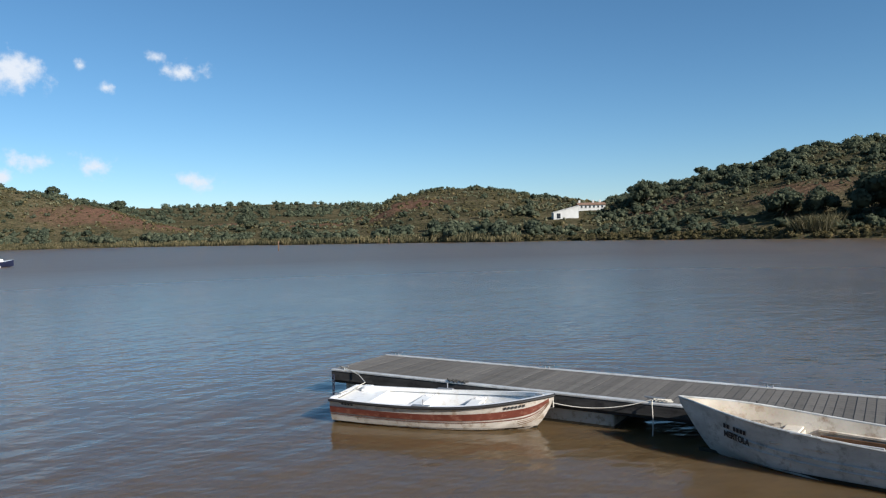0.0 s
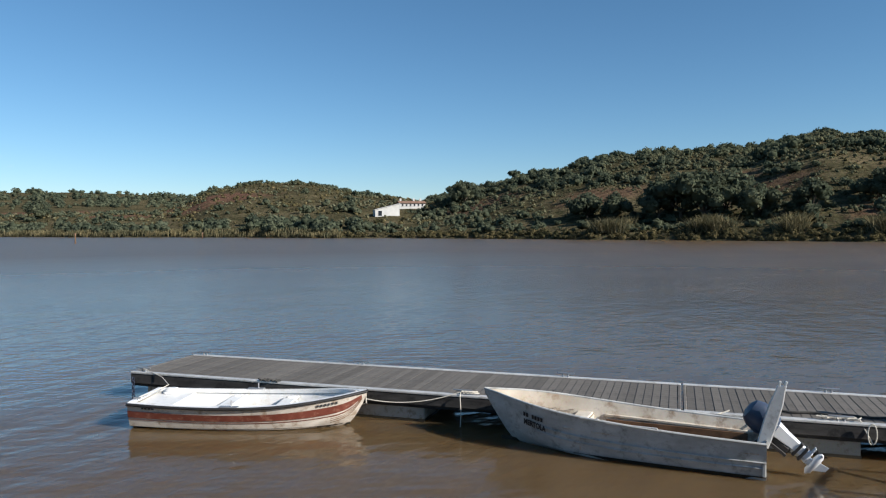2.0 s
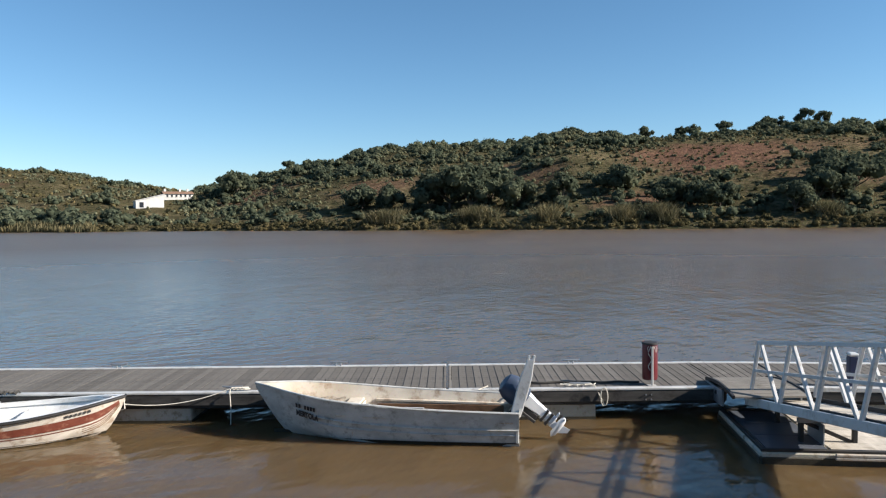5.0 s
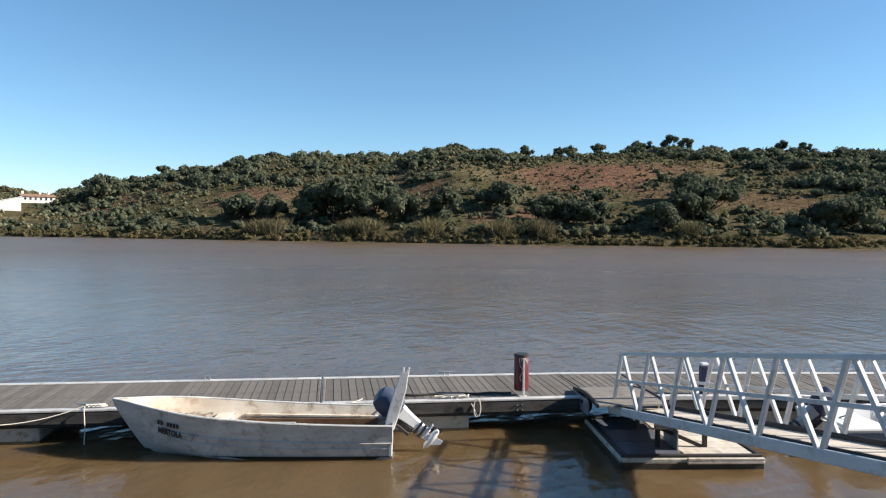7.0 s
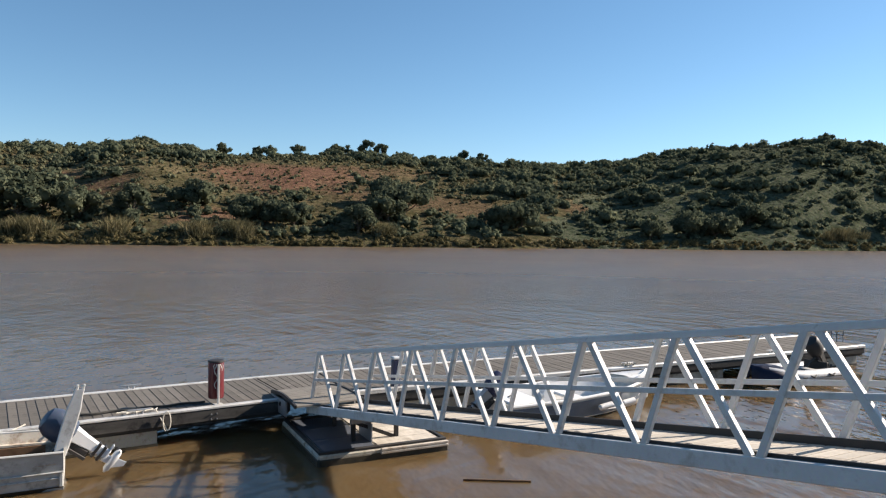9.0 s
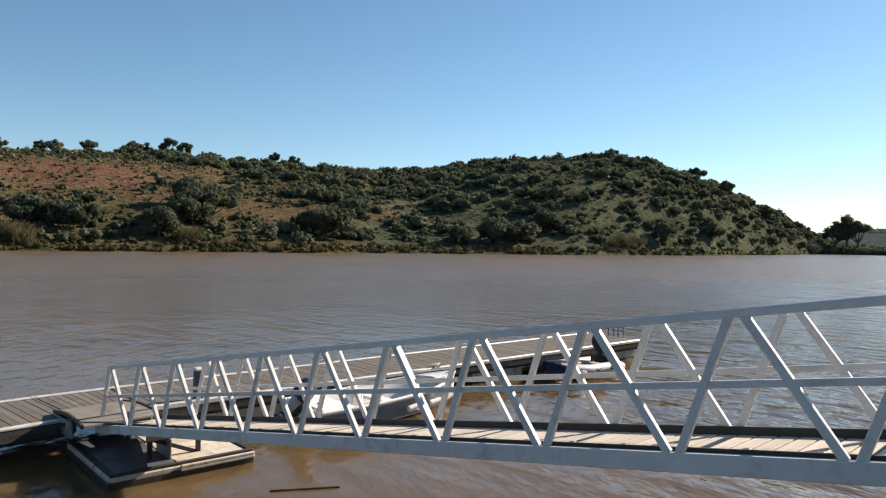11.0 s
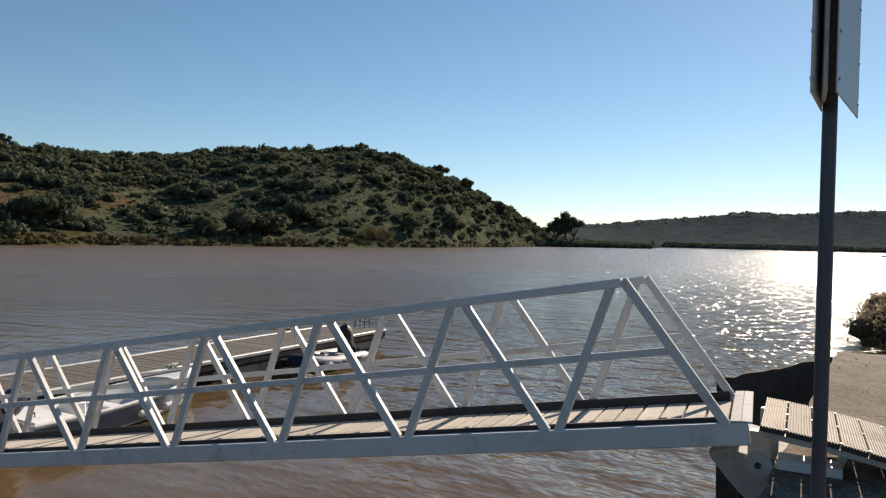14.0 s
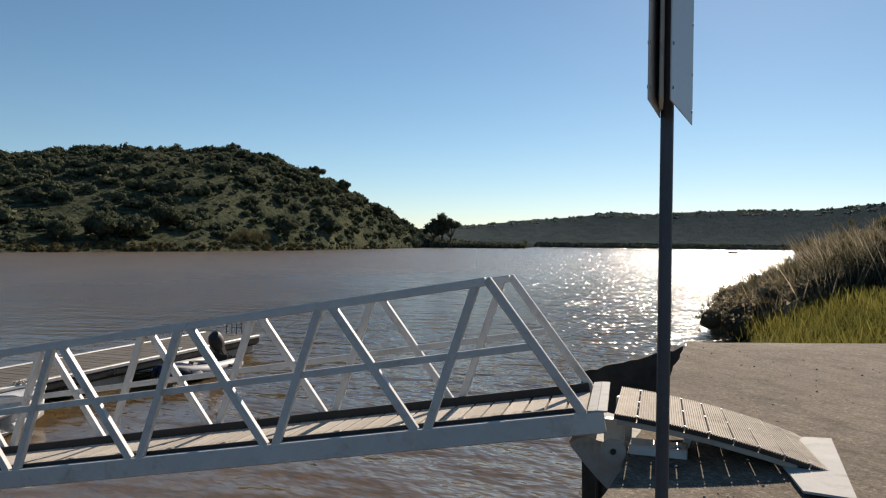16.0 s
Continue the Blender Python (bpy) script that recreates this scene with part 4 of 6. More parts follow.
# line hanging from the dock beside the grey boat
rope([on(DOCK_A, 7.72, 0.05, 0.66), on(DOCK_A, 7.74, -0.06, 0.6), on(DOCK_A, 7.76, -0.08, 0.3), on(DOCK_A, 7.75, -0.09, 0.02)], 0.009, "pale rope end hanging straight into the water")
rope([on(DOCK_A, 7.75 + 0.28 * (k / 24) + 0.05 * math.cos(k * 2.1), 0.08 + 0.05 * math.sin(k * 2.1), 0.66 + 0.015 * math.sin(k)) for k in range(25)], 0.014, "pale rope turned round a cleat on the dock")


def chain():
    ob = thing("mooring_chain", DOCK_A, "blue-black mooring chain hanging at the dock corner", "chain")
    for k in range(7):
        bm = bmesh.new()
        ring = [(0.12 + 0.03 * math.sin(a) * (k % 2), -0.05 + 0.03 * math.sin(a) * ((k + 1) % 2), 0.45 - 0.075 * k + 0.05 * math.cos(a)) for a in np.linspace(0, 2 * math.pi, 13)]
        tube(bm, ring, 0.012, 6, caps=False)
        part("link", bm, CHAIN, ob)
    return ob


chain()


def fire_cabinet(m):
    ob = thing("fire_hose_cabinet", m, "dark red rounded fire cabinet on a pale post", "fire cabinet")
    bm = bmesh.new()
    arc = [(0.02 + 0.142 * math.cos(a), 0.13 + 0.13 * math.sin(a)) for a in np.linspace(0, 2 * math.pi, 25)[:-1]]
    rows = [[(x, y, z) for x, y in arc] for z in (0.10, 0.13, 0.745, 0.775)]
    rows[0] = [(x * 0.93, 0.13 + (y - 0.13) * 0.93, z) for x, y, z in rows[0]]
    rows[-1] = [(x * 0.93, 0.13 + (y - 0.13) * 0.93, z) for x, y, z in rows[-1]]
    bm = loft(rows, True)
    for row in (0, 3):
        bm.verts.ensure_lookup_table()
        bm.faces.new([bm.verts[row * 24 + k] for k in range(24)])
    part("shell", bm, RED, ob, "glossy dark red shell", smooth=True)
    bm = bmesh.new()
    tube(bm, [(0.02, 0.13, 0.765), (0.02, 0.13, 0.79), (0.02, 0.13, 0.80)], [0.15, 0.15, 0.135], 24)
    part("lid", bm, DARK, ob, "black lid rim")
    part("post", boxed((0.04, 0.03, 0.74), (0.02, -0.04, 0.37), bevel=0.004), ALU, ob, "pale metal post")
    part("foot_plate", boxed((0.16, 0.12, 0.012), (0.02, -0.02, 0.012), bevel=0.003), ALU, ob)
    for sx in (-1, 1):
        bm = bmesh.new()
        tube(bm, [(0.02 + sx * 0.03, -0.03, 0.745), (0.02 + sx * 0.05, -0.035, 0.69), (0.02 + sx * 0.07, -0.03, 0.63), (0.02 + sx * 0.085, -0.02, 0.71), (0.02 + sx * 0.07, -0.03, 0.745)], 0.007, 6)
        part("hose_hook", bm, ALU, ob, "pale looped hook")
    bm = bmesh.new()
    tube(bm, [(-0.025 - 0.03 * math.cos(k), -0.035, 0.62 - k * 0.04) for k in range(9)], 0.007, 6)
    part("cord", bm, ROPE, ob, "pale twisted cord")
    return ob


fire_cabinet(turned(-32.4, 10.22, 9.25, 0.602))


def service_pedestal(m):
    ob = thing("service_pedestal", m, "navy blue service pedestal with a white cap", "pedestal")
    part("column", boxed((0.16, 0.16, 0.56), (0, 0, 0.28), bevel=0.02), NAVY, ob)
    part("cap", boxed((0.17, 0.17, 0.06), (0, 0, 0.59), bevel=0.02), WHITE, ob, "white cap")
    return ob


service_pedestal(turned(-38, 13.2, 7.15, 0.602))


def dock_ladder(m):
    ob = thing("dock_ladder", m, "thin steel swimming ladder standing above the dock end", "ladder")
    for y in (-0.2, 0.2):
        bm = bmesh.new()
        tube(bm, [(0, y, -0.9), (0, y, 0.42), (-0.1, y, 0.5), (-0.3, y, 0.45), (-0.32, y, 0.01)], 0.018, 7)
        part("rail", bm, LADDER, ob)
    for z in (-0.7, -0.42, -0.14, 0.2):
        bm = bmesh.new()
        tube(bm, [(0, -0.2, z), (0, 0.2, z)], 0.015, 7)
        part("rung", bm, LADDER, ob)
    return ob


dock_ladder(DOCK_B @ turned(0, 16.56, 0.95, 0.6))

# ---- gangway ----
GW0, GWD = Vector((10.996, 7.73, 0.597)), Vector((-0.624, -0.952, 0.195))
GW_H, GW_W, GW_BACK = 0.953, 1.10, -0.135
GW_N = 11
gx = GWD.normalized()
gs = Vector((-GWD.y, GWD.x, -0.029)).normalized()  # the side away from the bank hangs a little lower
gup = gx.cross(gs)
if gup.z < 0:
    gup = -gup


def gangway():
    """Two truss sides with slanting posts, a boarded deck between two dark kerbs."""
    ob = thing("gangway", Matrix.Translation(GW0), "white steel truss gangway sloping down to the floating dock", "gangway")
    for side, y in (("near", 0.0), ("far", GW_W)):
        s = gs * y
        start, end = s - gx * 0.12, s + GWD * (GW_N + 0.075)
        bm = bmesh.new()
        beam(bm, start - gup * 0.07, end - gup * 0.07, 0.07, 0.14, gup, 0.008)
        part("bottom_chord", bm, WHITE, ob)
        bm = bmesh.new()
        top = [s + GWD * (k + 0.5 + GW_BACK) + Vector((0, 0, GW_H)) for k in range(GW_N)]
        beam(bm, top[0] - gx * 0.05, top[-1] + gx * 0.025, 0.05, 0.06, gup, 0.006)
        part("handrail", bm, RAILGREY, ob, "grey painted handrail")
        mid = [s + GWD * (k + 0.5 + GW_BACK) + Vector((0, 0, GW_H * 0.5)) for k in (0, GW_N - 1)]
        bm = bmesh.new()
        beam(bm, mid[0] - GWD * 0.18, mid[1] + GWD * 0.31, 0.035, 0.05, gup, 0.005)
        part("middle_rail", bm, WHITE, ob)
        for k in range(GW_N):
            foot, head = s + GWD * k, top[k]
            for a, b in ((foot + GWD * 0.04, head - GWD * 0.035), (head + GWD * 0.035, s + GWD * (k + 1) - GWD * 0.04)):
                bm = bmesh.new()
                a2, b2 = Vector(a), Vector(b)
                d = (b2 - a2).normalized()
                beam(bm, a2 - d * 0.02, b2 + d * 0.01, 0.05, 0.06, gs.cross(d), 0.006)
                part("truss_post", bm, WHITE, ob)
        # kerb
        inner = s + gs * (0.055 if y == 0 else -0.055)
        bm = bmesh.new()
        beam(bm, inner - gup * 0.015, inner + GWD * (GW_N - 0.04) - gup * 0.015, 0.03, 0.085, gup, 0.005)
        part("kerb", bm, DARK, ob, "dark kerb board")
    n = 80
    step = GWD.length * (GW_N - 0.03) / n
    rot = Matrix((gx, gs, gup)).transposed()
    plank = mesh_of("plank", boxed((step - 0.020, GW_W - 0.15, 0.03), bevel=0.003), PALE)
    for k in range(n):
        m = rot.to_4x4()
        m.translation = gs * (GW_W / 2) + gx * ((k + 0.5) * step) - gup * 0.055
        part("plank", plank, None, ob, m=m)
    clipmesh = mesh_of("clip", boxed((0.06, 0.05, 0.03), bevel=0.006), DARK)
    for k in range(1, 26):
        m = rot.to_4x4()
        m.translation = gs * 0.30 + gx * (k * GWD.length * 0.42 + 0.12) - gup * 0.026
        part("clip", clipmesh, None, ob, "dark fixing clip", m=m)
    for k in range(0, GW_N):
        a, b = gs * 0.05 + GWD * (k + 0.1), gs * (GW_W - 0.05) + GWD * (k + 0.1)
        bm = bmesh.new()
        beam(bm, a - gup * 0.11, b - gup * 0.11, 0.06, 0.08, gup)
        part("cross_beam", bm, STEEL, ob)
    # white folded plate over the top end
    c = gs * (GW_W / 2)
    for u0, u1, d0, d1 in ((GW_N - 0.01, GW_N + 0.045, 0.008, 0.006), (GW_N + 0.046, GW_N + 0.10, 0.006, -0.004)):
        bm = bmesh.new()
        beam(bm, c + GWD * u0 + gup * d0, c + GWD * u1 + gup * d1, GW_W + 0.07, 0.012, gup, 0.003)
        part("end_plate", bm, PLATE, ob, "white painted steel plate")
    return ob


gangway()


def hinge_pontoon():
    m = turned(-38.5, 9.70, 6.62, -0.10)
    ob = thing("landing_pontoon", m, "white-topped pontoon with a weedy dark waterline under the gangway", "pontoon")
    part("float_body", boxed((2.34, 2.38, 0.50), (1.15, 1.175, 0.035), bevel=0.03), FLOAT, ob, "stained off-white hull sides")
    part("waterline_weed", boxed((2.37, 2.41, 0.25), (1.15, 1.175, 0.10), bevel=0.03), WEED, ob, "dark wet weed")
    for size, at in (((2.30, 0.07, 0.05), (1.15, 0.04, 0.30)), ((2.30, 0.07, 0.05), (1.15, 2.31, 0.30)), ((0.07, 2.2, 0.05), (0.04, 1.175, 0.30)), ((0.07, 2.2, 0.05), (2.26, 1.175, 0.30))):
        part("rubbing_strip", boxed(size, at, bevel=0.008), DARK, ob, "black rubber strip round the deck")
    part("rim", boxed((1.26, 0.04, 0.05), (1.68, -0.045, 0.215), bevel=0.012), GELOUT, ob, "pale worn rim")
    part("rim", boxed((1.26, 0.05, 0.05), (1.68, -0.04, 0.265), bevel=0.012), GELOUT, ob, "pale worn rim")
    # Half under the gangway: its shadow is put into these panels' colour.
    for k in range(3):
        part("shaded_deck_panel", boxed((0.90, 0.70, 0.02), (0.56, 0.45 + k * 0.715, 0.292), bevel=0.004), SHADEDECK, ob, "deck panel coloured dark blue-grey for the gangway's shadow")
    for k in range(6):
        part("deck_board", boxed((1.14, 0.34, 0.02), (1.63, 0.27 + k * 0.355, 0.292), bevel=0.004), PALE, ob, "cream deck board")
    part("web_panel", boxed((0.025, 0.62, 0.40), (1.02, 0.62, 0.42), bevel=0.004), STEEL, ob, "grey steel web panel")
    for x, y in ((0.75, 0.5), (1.55, 0.5), (0.75, 1.55), (1.55, 1.55)):
        part("support_post", boxed((0.07, 0.07, 0.42), (x, y, 0.45), bevel=0.005), DARK, ob)
    for y in (0.5, 1.55):
        bm = bmesh.new()
        beam(bm, (0.78, y, 0.62), (1.52, y, 0.3), 0.05, 0.06)
        part("brace", bm, DARK, ob)
    bm = bmesh.new()
    beam(bm, (0.7, 0.5, 0.64), (1.62, 0.5, 0.64), 0.08, 0.07)
    part("cross_beam", bm, STEEL, ob)
    return ob


hinge_pontoon()


def landing_plate():
    ob = thing("landing_plate", Matrix.Identity(4), "pale boarded landing between gangway and dock", "landing")
    c = [Vector((10.62, 7.98, 0.645)) + GWD * 0.42, Vector((11.72, 7.28, 0.645)) + GWD * 0.42, Vector((12.42, 8.35, 0.655)), Vector((11.42, 8.95, 0.655))]
    n = 12

    def arched(u, v):
        p = c[0].lerp(c[3], v).lerp(c[1].lerp(c[2], v), u)
        return p + Vector((0, 0, 0.075 * math.sin(math.pi * v)))

    for k in range(n):
        bm = bmesh.new()
        a, b = (k + 0.03) / n, (k + 0.97) / n
        p = [arched(0, a), arched(1, a), arched(1, b), arched(0, b)]
        t = [bm.verts.new(v) for v in p]
        w = [bm.verts.new(v - Vector((0, 0, 0.03))) for v in p]
        bm.faces.new(t), bm.faces.new(w[::-1])
        for q in range(4):
            bm.faces.new((t[q], w[q], w[(q + 1) % 4], t[(q + 1) % 4]))
        part("plank", bm, LANDING, ob)
    for u in (0.0, 1.0):
        bm = bmesh.new()
        for k in range(n):
            beam(bm, arched(u, k / n) + Vector((0, 0, -0.012)), arched(u, (k + 1) / n) + Vector((0, 0, -0.012)), 0.04, 0.06)
        part("edge", bm, DARK, ob, "dark raised edge")
    # Unseen far-side panel, added to block low sun from the pontoon deck.
    bm = bmesh.new()
    beam(bm, c[1].lerp(c[2], 0.2) + Vector((0, 0, -0.2)), c[2] + Vector((0, 0, -0.2)), 0.03, 0.3)
    part("side_panel", bm, STEEL, ob, "grey steel side panel")
    bm = bmesh.new()
    beam(bm, c[0].lerp(c[3], 0.35) + Vector((0.02, 0.02, -0.17)), c[3] + Vector((0, 0, -0.17)), 0.03, 0.28)
    part("side_panel", bm, STEEL, ob, "grey steel side panel")
    bm = bmesh.new()
    tube(bm, [c[0].lerp(c[3], 0.6) + Vector((-0.06, -0.04, -0.12)), c[0].lerp(c[3], 0.6) + Vector((0.05, 0.03, -0.12))], 0.035, 10)
    part("pin", bm, DARK, ob)
    return ob


landing_plate()

# ---- quay, slipway and near bank ----
QUAY_Z = 2.45
QU = Vector((0.775, -0.632, 0)).normalized()  # along the quay edge, away from the camera
QN = Vector((QU.y, -QU.x, 0))  # inland
Q0 = Vector((0.55, -0.60, 0))


def quay_point(s, n, z):
    p = Q0 + QU * s + QN * n
    return Vector((p.x, p.y, z))


def brink(s):
    """How far the apron's edge lies riverward of the base line."""
    return -0.42 + (s - 3.4) * 0.047


def slipway():
    """Worn concrete apron; its river edge breaks off unevenly, and its far end is ragged."""
    bm = bmesh.new()
    ss = np.concatenate([np.linspace(-14, 2.5, 14), np.linspace(2.8, 10.5, 42)])
    ns = np.concatenate([np.linspace(0, 6, 26), np.linspace(6.6, 26, 24)])
    rows = []
    for s in ss:
        row = []
        for n in ns:
            far = max(0.0, s - 9.6) if n > 0 else 0
            edge = (brink(s) + 0.010 * math.sin(s * 5.3) + 0.004 * math.sin(s * 13.1)) * max(0.0, 1 - n / 3.0)
            z = QUAY_Z + 0.012 * float(rough_noise(np.array([s]), np.array([n]), 1.3)[0]) - 0.04 * far
            reach = 1 + min(max(n, 0.0), 6.0) * 0.042 * max(0.0, s / 10.5)
            row.append(bm.verts.new(quay_point(s * reach, n + edge, z)))
        rows.append(row)
    for a, b in zip(rows, rows[1:]):
        for k in range(len(a) - 1):
            bm.faces.new((a[k], a[k + 1], b[k + 1], b[k]))
    rim = [r[0] for r in rows]
    low = [bm.verts.new(v.co + Vector((0, 0, -0.35))) for v in rim]
    for k in range(len(rim) - 1):
        bm.faces.new((rim[k], rim[k + 1], low[k + 1], low[k]))
    last = rows[-1]
    lowl = [bm.verts.new(v.co + Vector((0, 0, -0.35))) for v in last]
    for k in range(len(last) - 1):
        bm.faces.new((last[k], last[k + 1], lowl[k + 1], lowl[k]))
    solid("pavement", bm, CONCRETE, "worn sandy concrete slipway apron strewn with grit", "slipway", kind="structure")


slipway()


def revetment():
    """Dark rough stone face below the slipway's edge."""
    bm = bmesh.new()
    g = np.random.default_rng(10)
    rows = []
    for s in np.linspace(-14, 10.45, 90):
        row = []
        for k in range(14):
            f = k / 13
            z = (QUAY_Z - 0.05) * (1 - f) - 0.5 * f + (g.random() - 0.5) * 0.12 * (0 < k < 13)
            row.append(bm.verts.new(quay_point(s + (g.random() - 0.5) * 0.15 * (k > 0), brink(s) + 0.04 - 0.35 * f + (g.random() - 0.5) * 0.1 * (k > 0), z)))
        rows.append(row)
    for a, b in zip(rows, rows[1:]):
        for k in range(len(a) - 1):
            bm.faces.new((a[k], b[k], b[k + 1], a[k + 1]))
    solid("stone_bank", bm, ROCK, "dark rough stone face below the slipway", "stone bank", kind="structure")
    # side wall of the boat ramp that runs down into the river beyond the apron
    bm = bmesh.new()
    a = []
    n = 12
    for side in (0.0, 0.22):
        up = [quay_point(9.9 + side, -0.15 - 1.40 * k / n, QUAY_Z - 0.03 - 0.46 * k / n + (g.random() - 0.5) * 0.05) for k in range(n + 1)]
        a.append([bm.verts.new(p) for p in up] + [bm.verts.new(quay_point(9.9 + side, -0.1 - 1.40 * (n - k) / n, -0.5)) for k in range(n + 1)])
    bm.faces.new(a[0]), bm.faces.new(a[1][::-1])
    for k in range(len(a[0])):
        q = (k + 1) % len(a[0])
        bm.faces.new((a[0][k], a[1][k], a[1][q], a[0][q]))
    solid("ramp_wall", bm, ROCK, "dark stone side wall of the boat ramp", "stone wall", kind="structure")


revetment()


def near_bank():
    """Earth bank beyond and behind the slipway, down to the river."""
    ys = np.concatenate([np.linspace(-14, 12, 34), np.linspace(14, 300, 30)])
    s0 = 10.7
    S, N = np.meshgrid(s0 + 60 * (np.linspace(0, 1, 80) ** 2) * 7, ys, indexing="ij")
    Z = np.clip((N - 1.6) * 0.45, -1.2, 1.8) + np.clip(N - 10, 0, 400) * 0.05 + rough_noise(S, N, 0.5) * 0.25
    P = np.stack([Q0.x + QU.x * S + QN.x * (N + np.clip(S - 36, 0, None) * 0.7), Q0.y + QU.y * S + QN.y * (N + np.clip(S - 36, 0, None) * 0.7), Z], -1)
    n, k = S.shape
    i = (np.arange(n - 1)[:, None] * k + np.arange(k - 1)).ravel()
    me = raw_mesh("bank", P.reshape(-1, 3), np.stack([i, i + k, i + k + 1, i + 1], -1), HILL)
    tagged(new("bank", me), "grassy earth bank beside the slipway", "river bank", kind="structure")
    S, N = np.meshgrid(np.linspace(-400, 10.2, 60), np.linspace(25.8, 400, 40), indexing="ij")
    P = np.stack([Q0.x + QU.x * S + QN.x * N, Q0.y + QU.y * S + QN.y * N, QUAY_Z + (N - 25.8) * 0.06 - 0.02], -1)
    n, k = S.shape
    i = (np.arange(n - 1)[:, None] * k + np.arange(k - 1)).ravel()
    me = raw_mesh("bank_behind", P.reshape(-1, 3), np.stack([i, i + k, i + k + 1, i + 1], -1), HILL)
    tagged(new("bank_behind", me), "dry earth slope behind the quay", "river bank", kind="structure")


near_bank()


def near_reeds():
    g = np.random.default_rng(41)
    n = 560
    s = 31.5 + g.random(n) * 14
    w = g.random(n) * 13
    c = np.array([list(quay_point(a, 1.7 + b, 0.0)) for a, b in zip(s, w)])
    c[:, 2] = np.clip(-0.1 + 0.2 * w, 0, 1.2)
    h = (2.7 + 1.2 * g.random(n)) * np.clip(0.32 + w * 0.12, 0, 1)
    me = reed_mesh("giant_reeds", c, h, np.full(n, 1.0), 120, REEDGREEN, 42, 0.009, 0.5)
    tagged(new("giant_reeds", me), "tall brown-green giant reeds at the water's edge", "reeds", kind="stuff")
    c2 = np.repeat(c, 2, axis=0) + g.normal(size=(2 * n, 3)) * np.array([0.6, 0.6, 0.0])
    c2[:, 2] += np.repeat(h, 2) * (0.15 + 0.65 * g.random(2 * n) ** 0.8)
    tagged(new("reed_leaves", heap("reed_leaves", c2, 0.32 + 0.4 * g.random(2 * n), REEDGREEN, 130, 0.10, 1.1, 44, 1.3)), "feathery brown-green leaves among the reeds", "reeds", kind="stuff")
    top = np.array([list(q) for q in c])[::2]
    top[:, 2] += h[::2] * (0.86 + 0.2 * g.random(len(top)))
    tagged(new("reed_plumes", reed_mesh("reed_plumes", top, 0.35 + 0.3 * g.random(len(top)), np.full(len(top), 0.25), 26, REED, 45, 0.05, 0.5)), "pale feathery plumes at the tips of the reeds", "reeds", kind="stuff")
    n = 1100
    s = 12.5 + g.random(n) * 20
    w = 2.4 + g.random(n) * 10
    c = np.array([list(quay_point(a, b, 0.0)) for a, b in zip(s, w)])
    c[:, 2] = np.clip((w - 1.6) * 0.45 - 0.1, -0.1, 1.75)
    me = reed_mesh("bank_grass", c, 0.35 + 0.5 * g.random(n), np.full(n, 0.9), 44, GRASS, 43, 0.018, 0.5)
    tagged(new("bank_grass", me), "fresh green grass on the bank beyond the slipway", "grass", kind="stuff")


near_reeds()


# ---- boarded ramp from the gangway down to the slipway ----
RU = Vector((-0.52, -0.854, 0)).normalized()
RS = Vector((0.854, -0.52, 0)).normalized()


def ramp_boards():
    """Ridged boards in a gently arched row, each with real ridges along its length."""
    ob = thing("boarded_ramp", Matrix.Identity(4), "short arched ramp of ridged pale boards down to the slipway", "ramp")
    a = Vector((4.02, -2.85, 0))
    wide = 0.92
    cut = [0.0, 0.147, 0.294, 0.441, 0.588, 0.735, 0.882, 1.029, 1.176, 1.30, 1.385]

    def top(s):
        return 2.752 - 0.10 * s - 0.088 * s * s

    def edge(s, y, drop=0.0):
        return a + RU * (s + (0.08 - 0.09 * (s / 1.385) ** 3) * y) + RS * (wide * y) + Vector((0, 0, top(s) - drop))

    for k in range(len(cut) - 1):
        s0, s1 = cut[k] + 0.004, cut[k + 1] - 0.004
        x = (edge(s1, 0) - edge(s0, 0)).normalized()
        y = (edge(s0, 1) - edge(s0, 0))
        z = x.cross(y).normalized()
        z = -z if z.z < 0 else z
        length, ridges = (edge(s1, 0) - edge(s0, 0)).length, 9 if s1 - s0 > 0.1 else 5
        pitch = length / ridges
        prof = [(0.0, -0.036)] + [p for r in range(ridges) for p in ((r * pitch + 0.001, -0.007), (r * pitch + pitch * 0.24, 0.0), (r * pitch + pitch * 0.66, 0.0), (r * pitch + pitch * 0.88, -0.007))] + [(length, -0.036)]
        bm = bmesh.new()
        rows = [[bm.verts.new(edge(s0, 0) + x * u + z * v + y * f) for u, v in prof] for f in (0, 1)]
        for i in range(len(prof)):
            j = (i + 1) % len(prof)
            bm.faces.new((rows[0][i], rows[0][j], rows[1][j], rows[1][i]))
        for end in (rows[0][::-1], rows[1]):
            bm.faces.new(end).material_index = 1
        board = part("plank", bm, PALE, ob)
        board.data.materials.append(DARK)
        if k:
            for f in (0.03, 0.5, 0.95):
                bm = bmesh.new()
                p = edge(cut[k], f)
                tube(bm, [p - z * 0.014, p + z * 0.002], 0.007, 6)
                part("screw", bm, SILVER, ob, "bright screw head")
    for f in (0.03, 0.5, 0.97):
        bm = bmesh.new()
        pts = [0.02, 0.3, 0.6, 0.9, 1.1]
        for s0, s1 in zip(pts, pts[1:]):
            beam(bm, edge(s0, f, 0.057), edge(s1, f, 0.057), 0.03, 0.036, (0, 0, 1), 0.003)
        part("bearer", bm, BEARER, ob, "grey side bearer")
    return ob


ramp_boards()

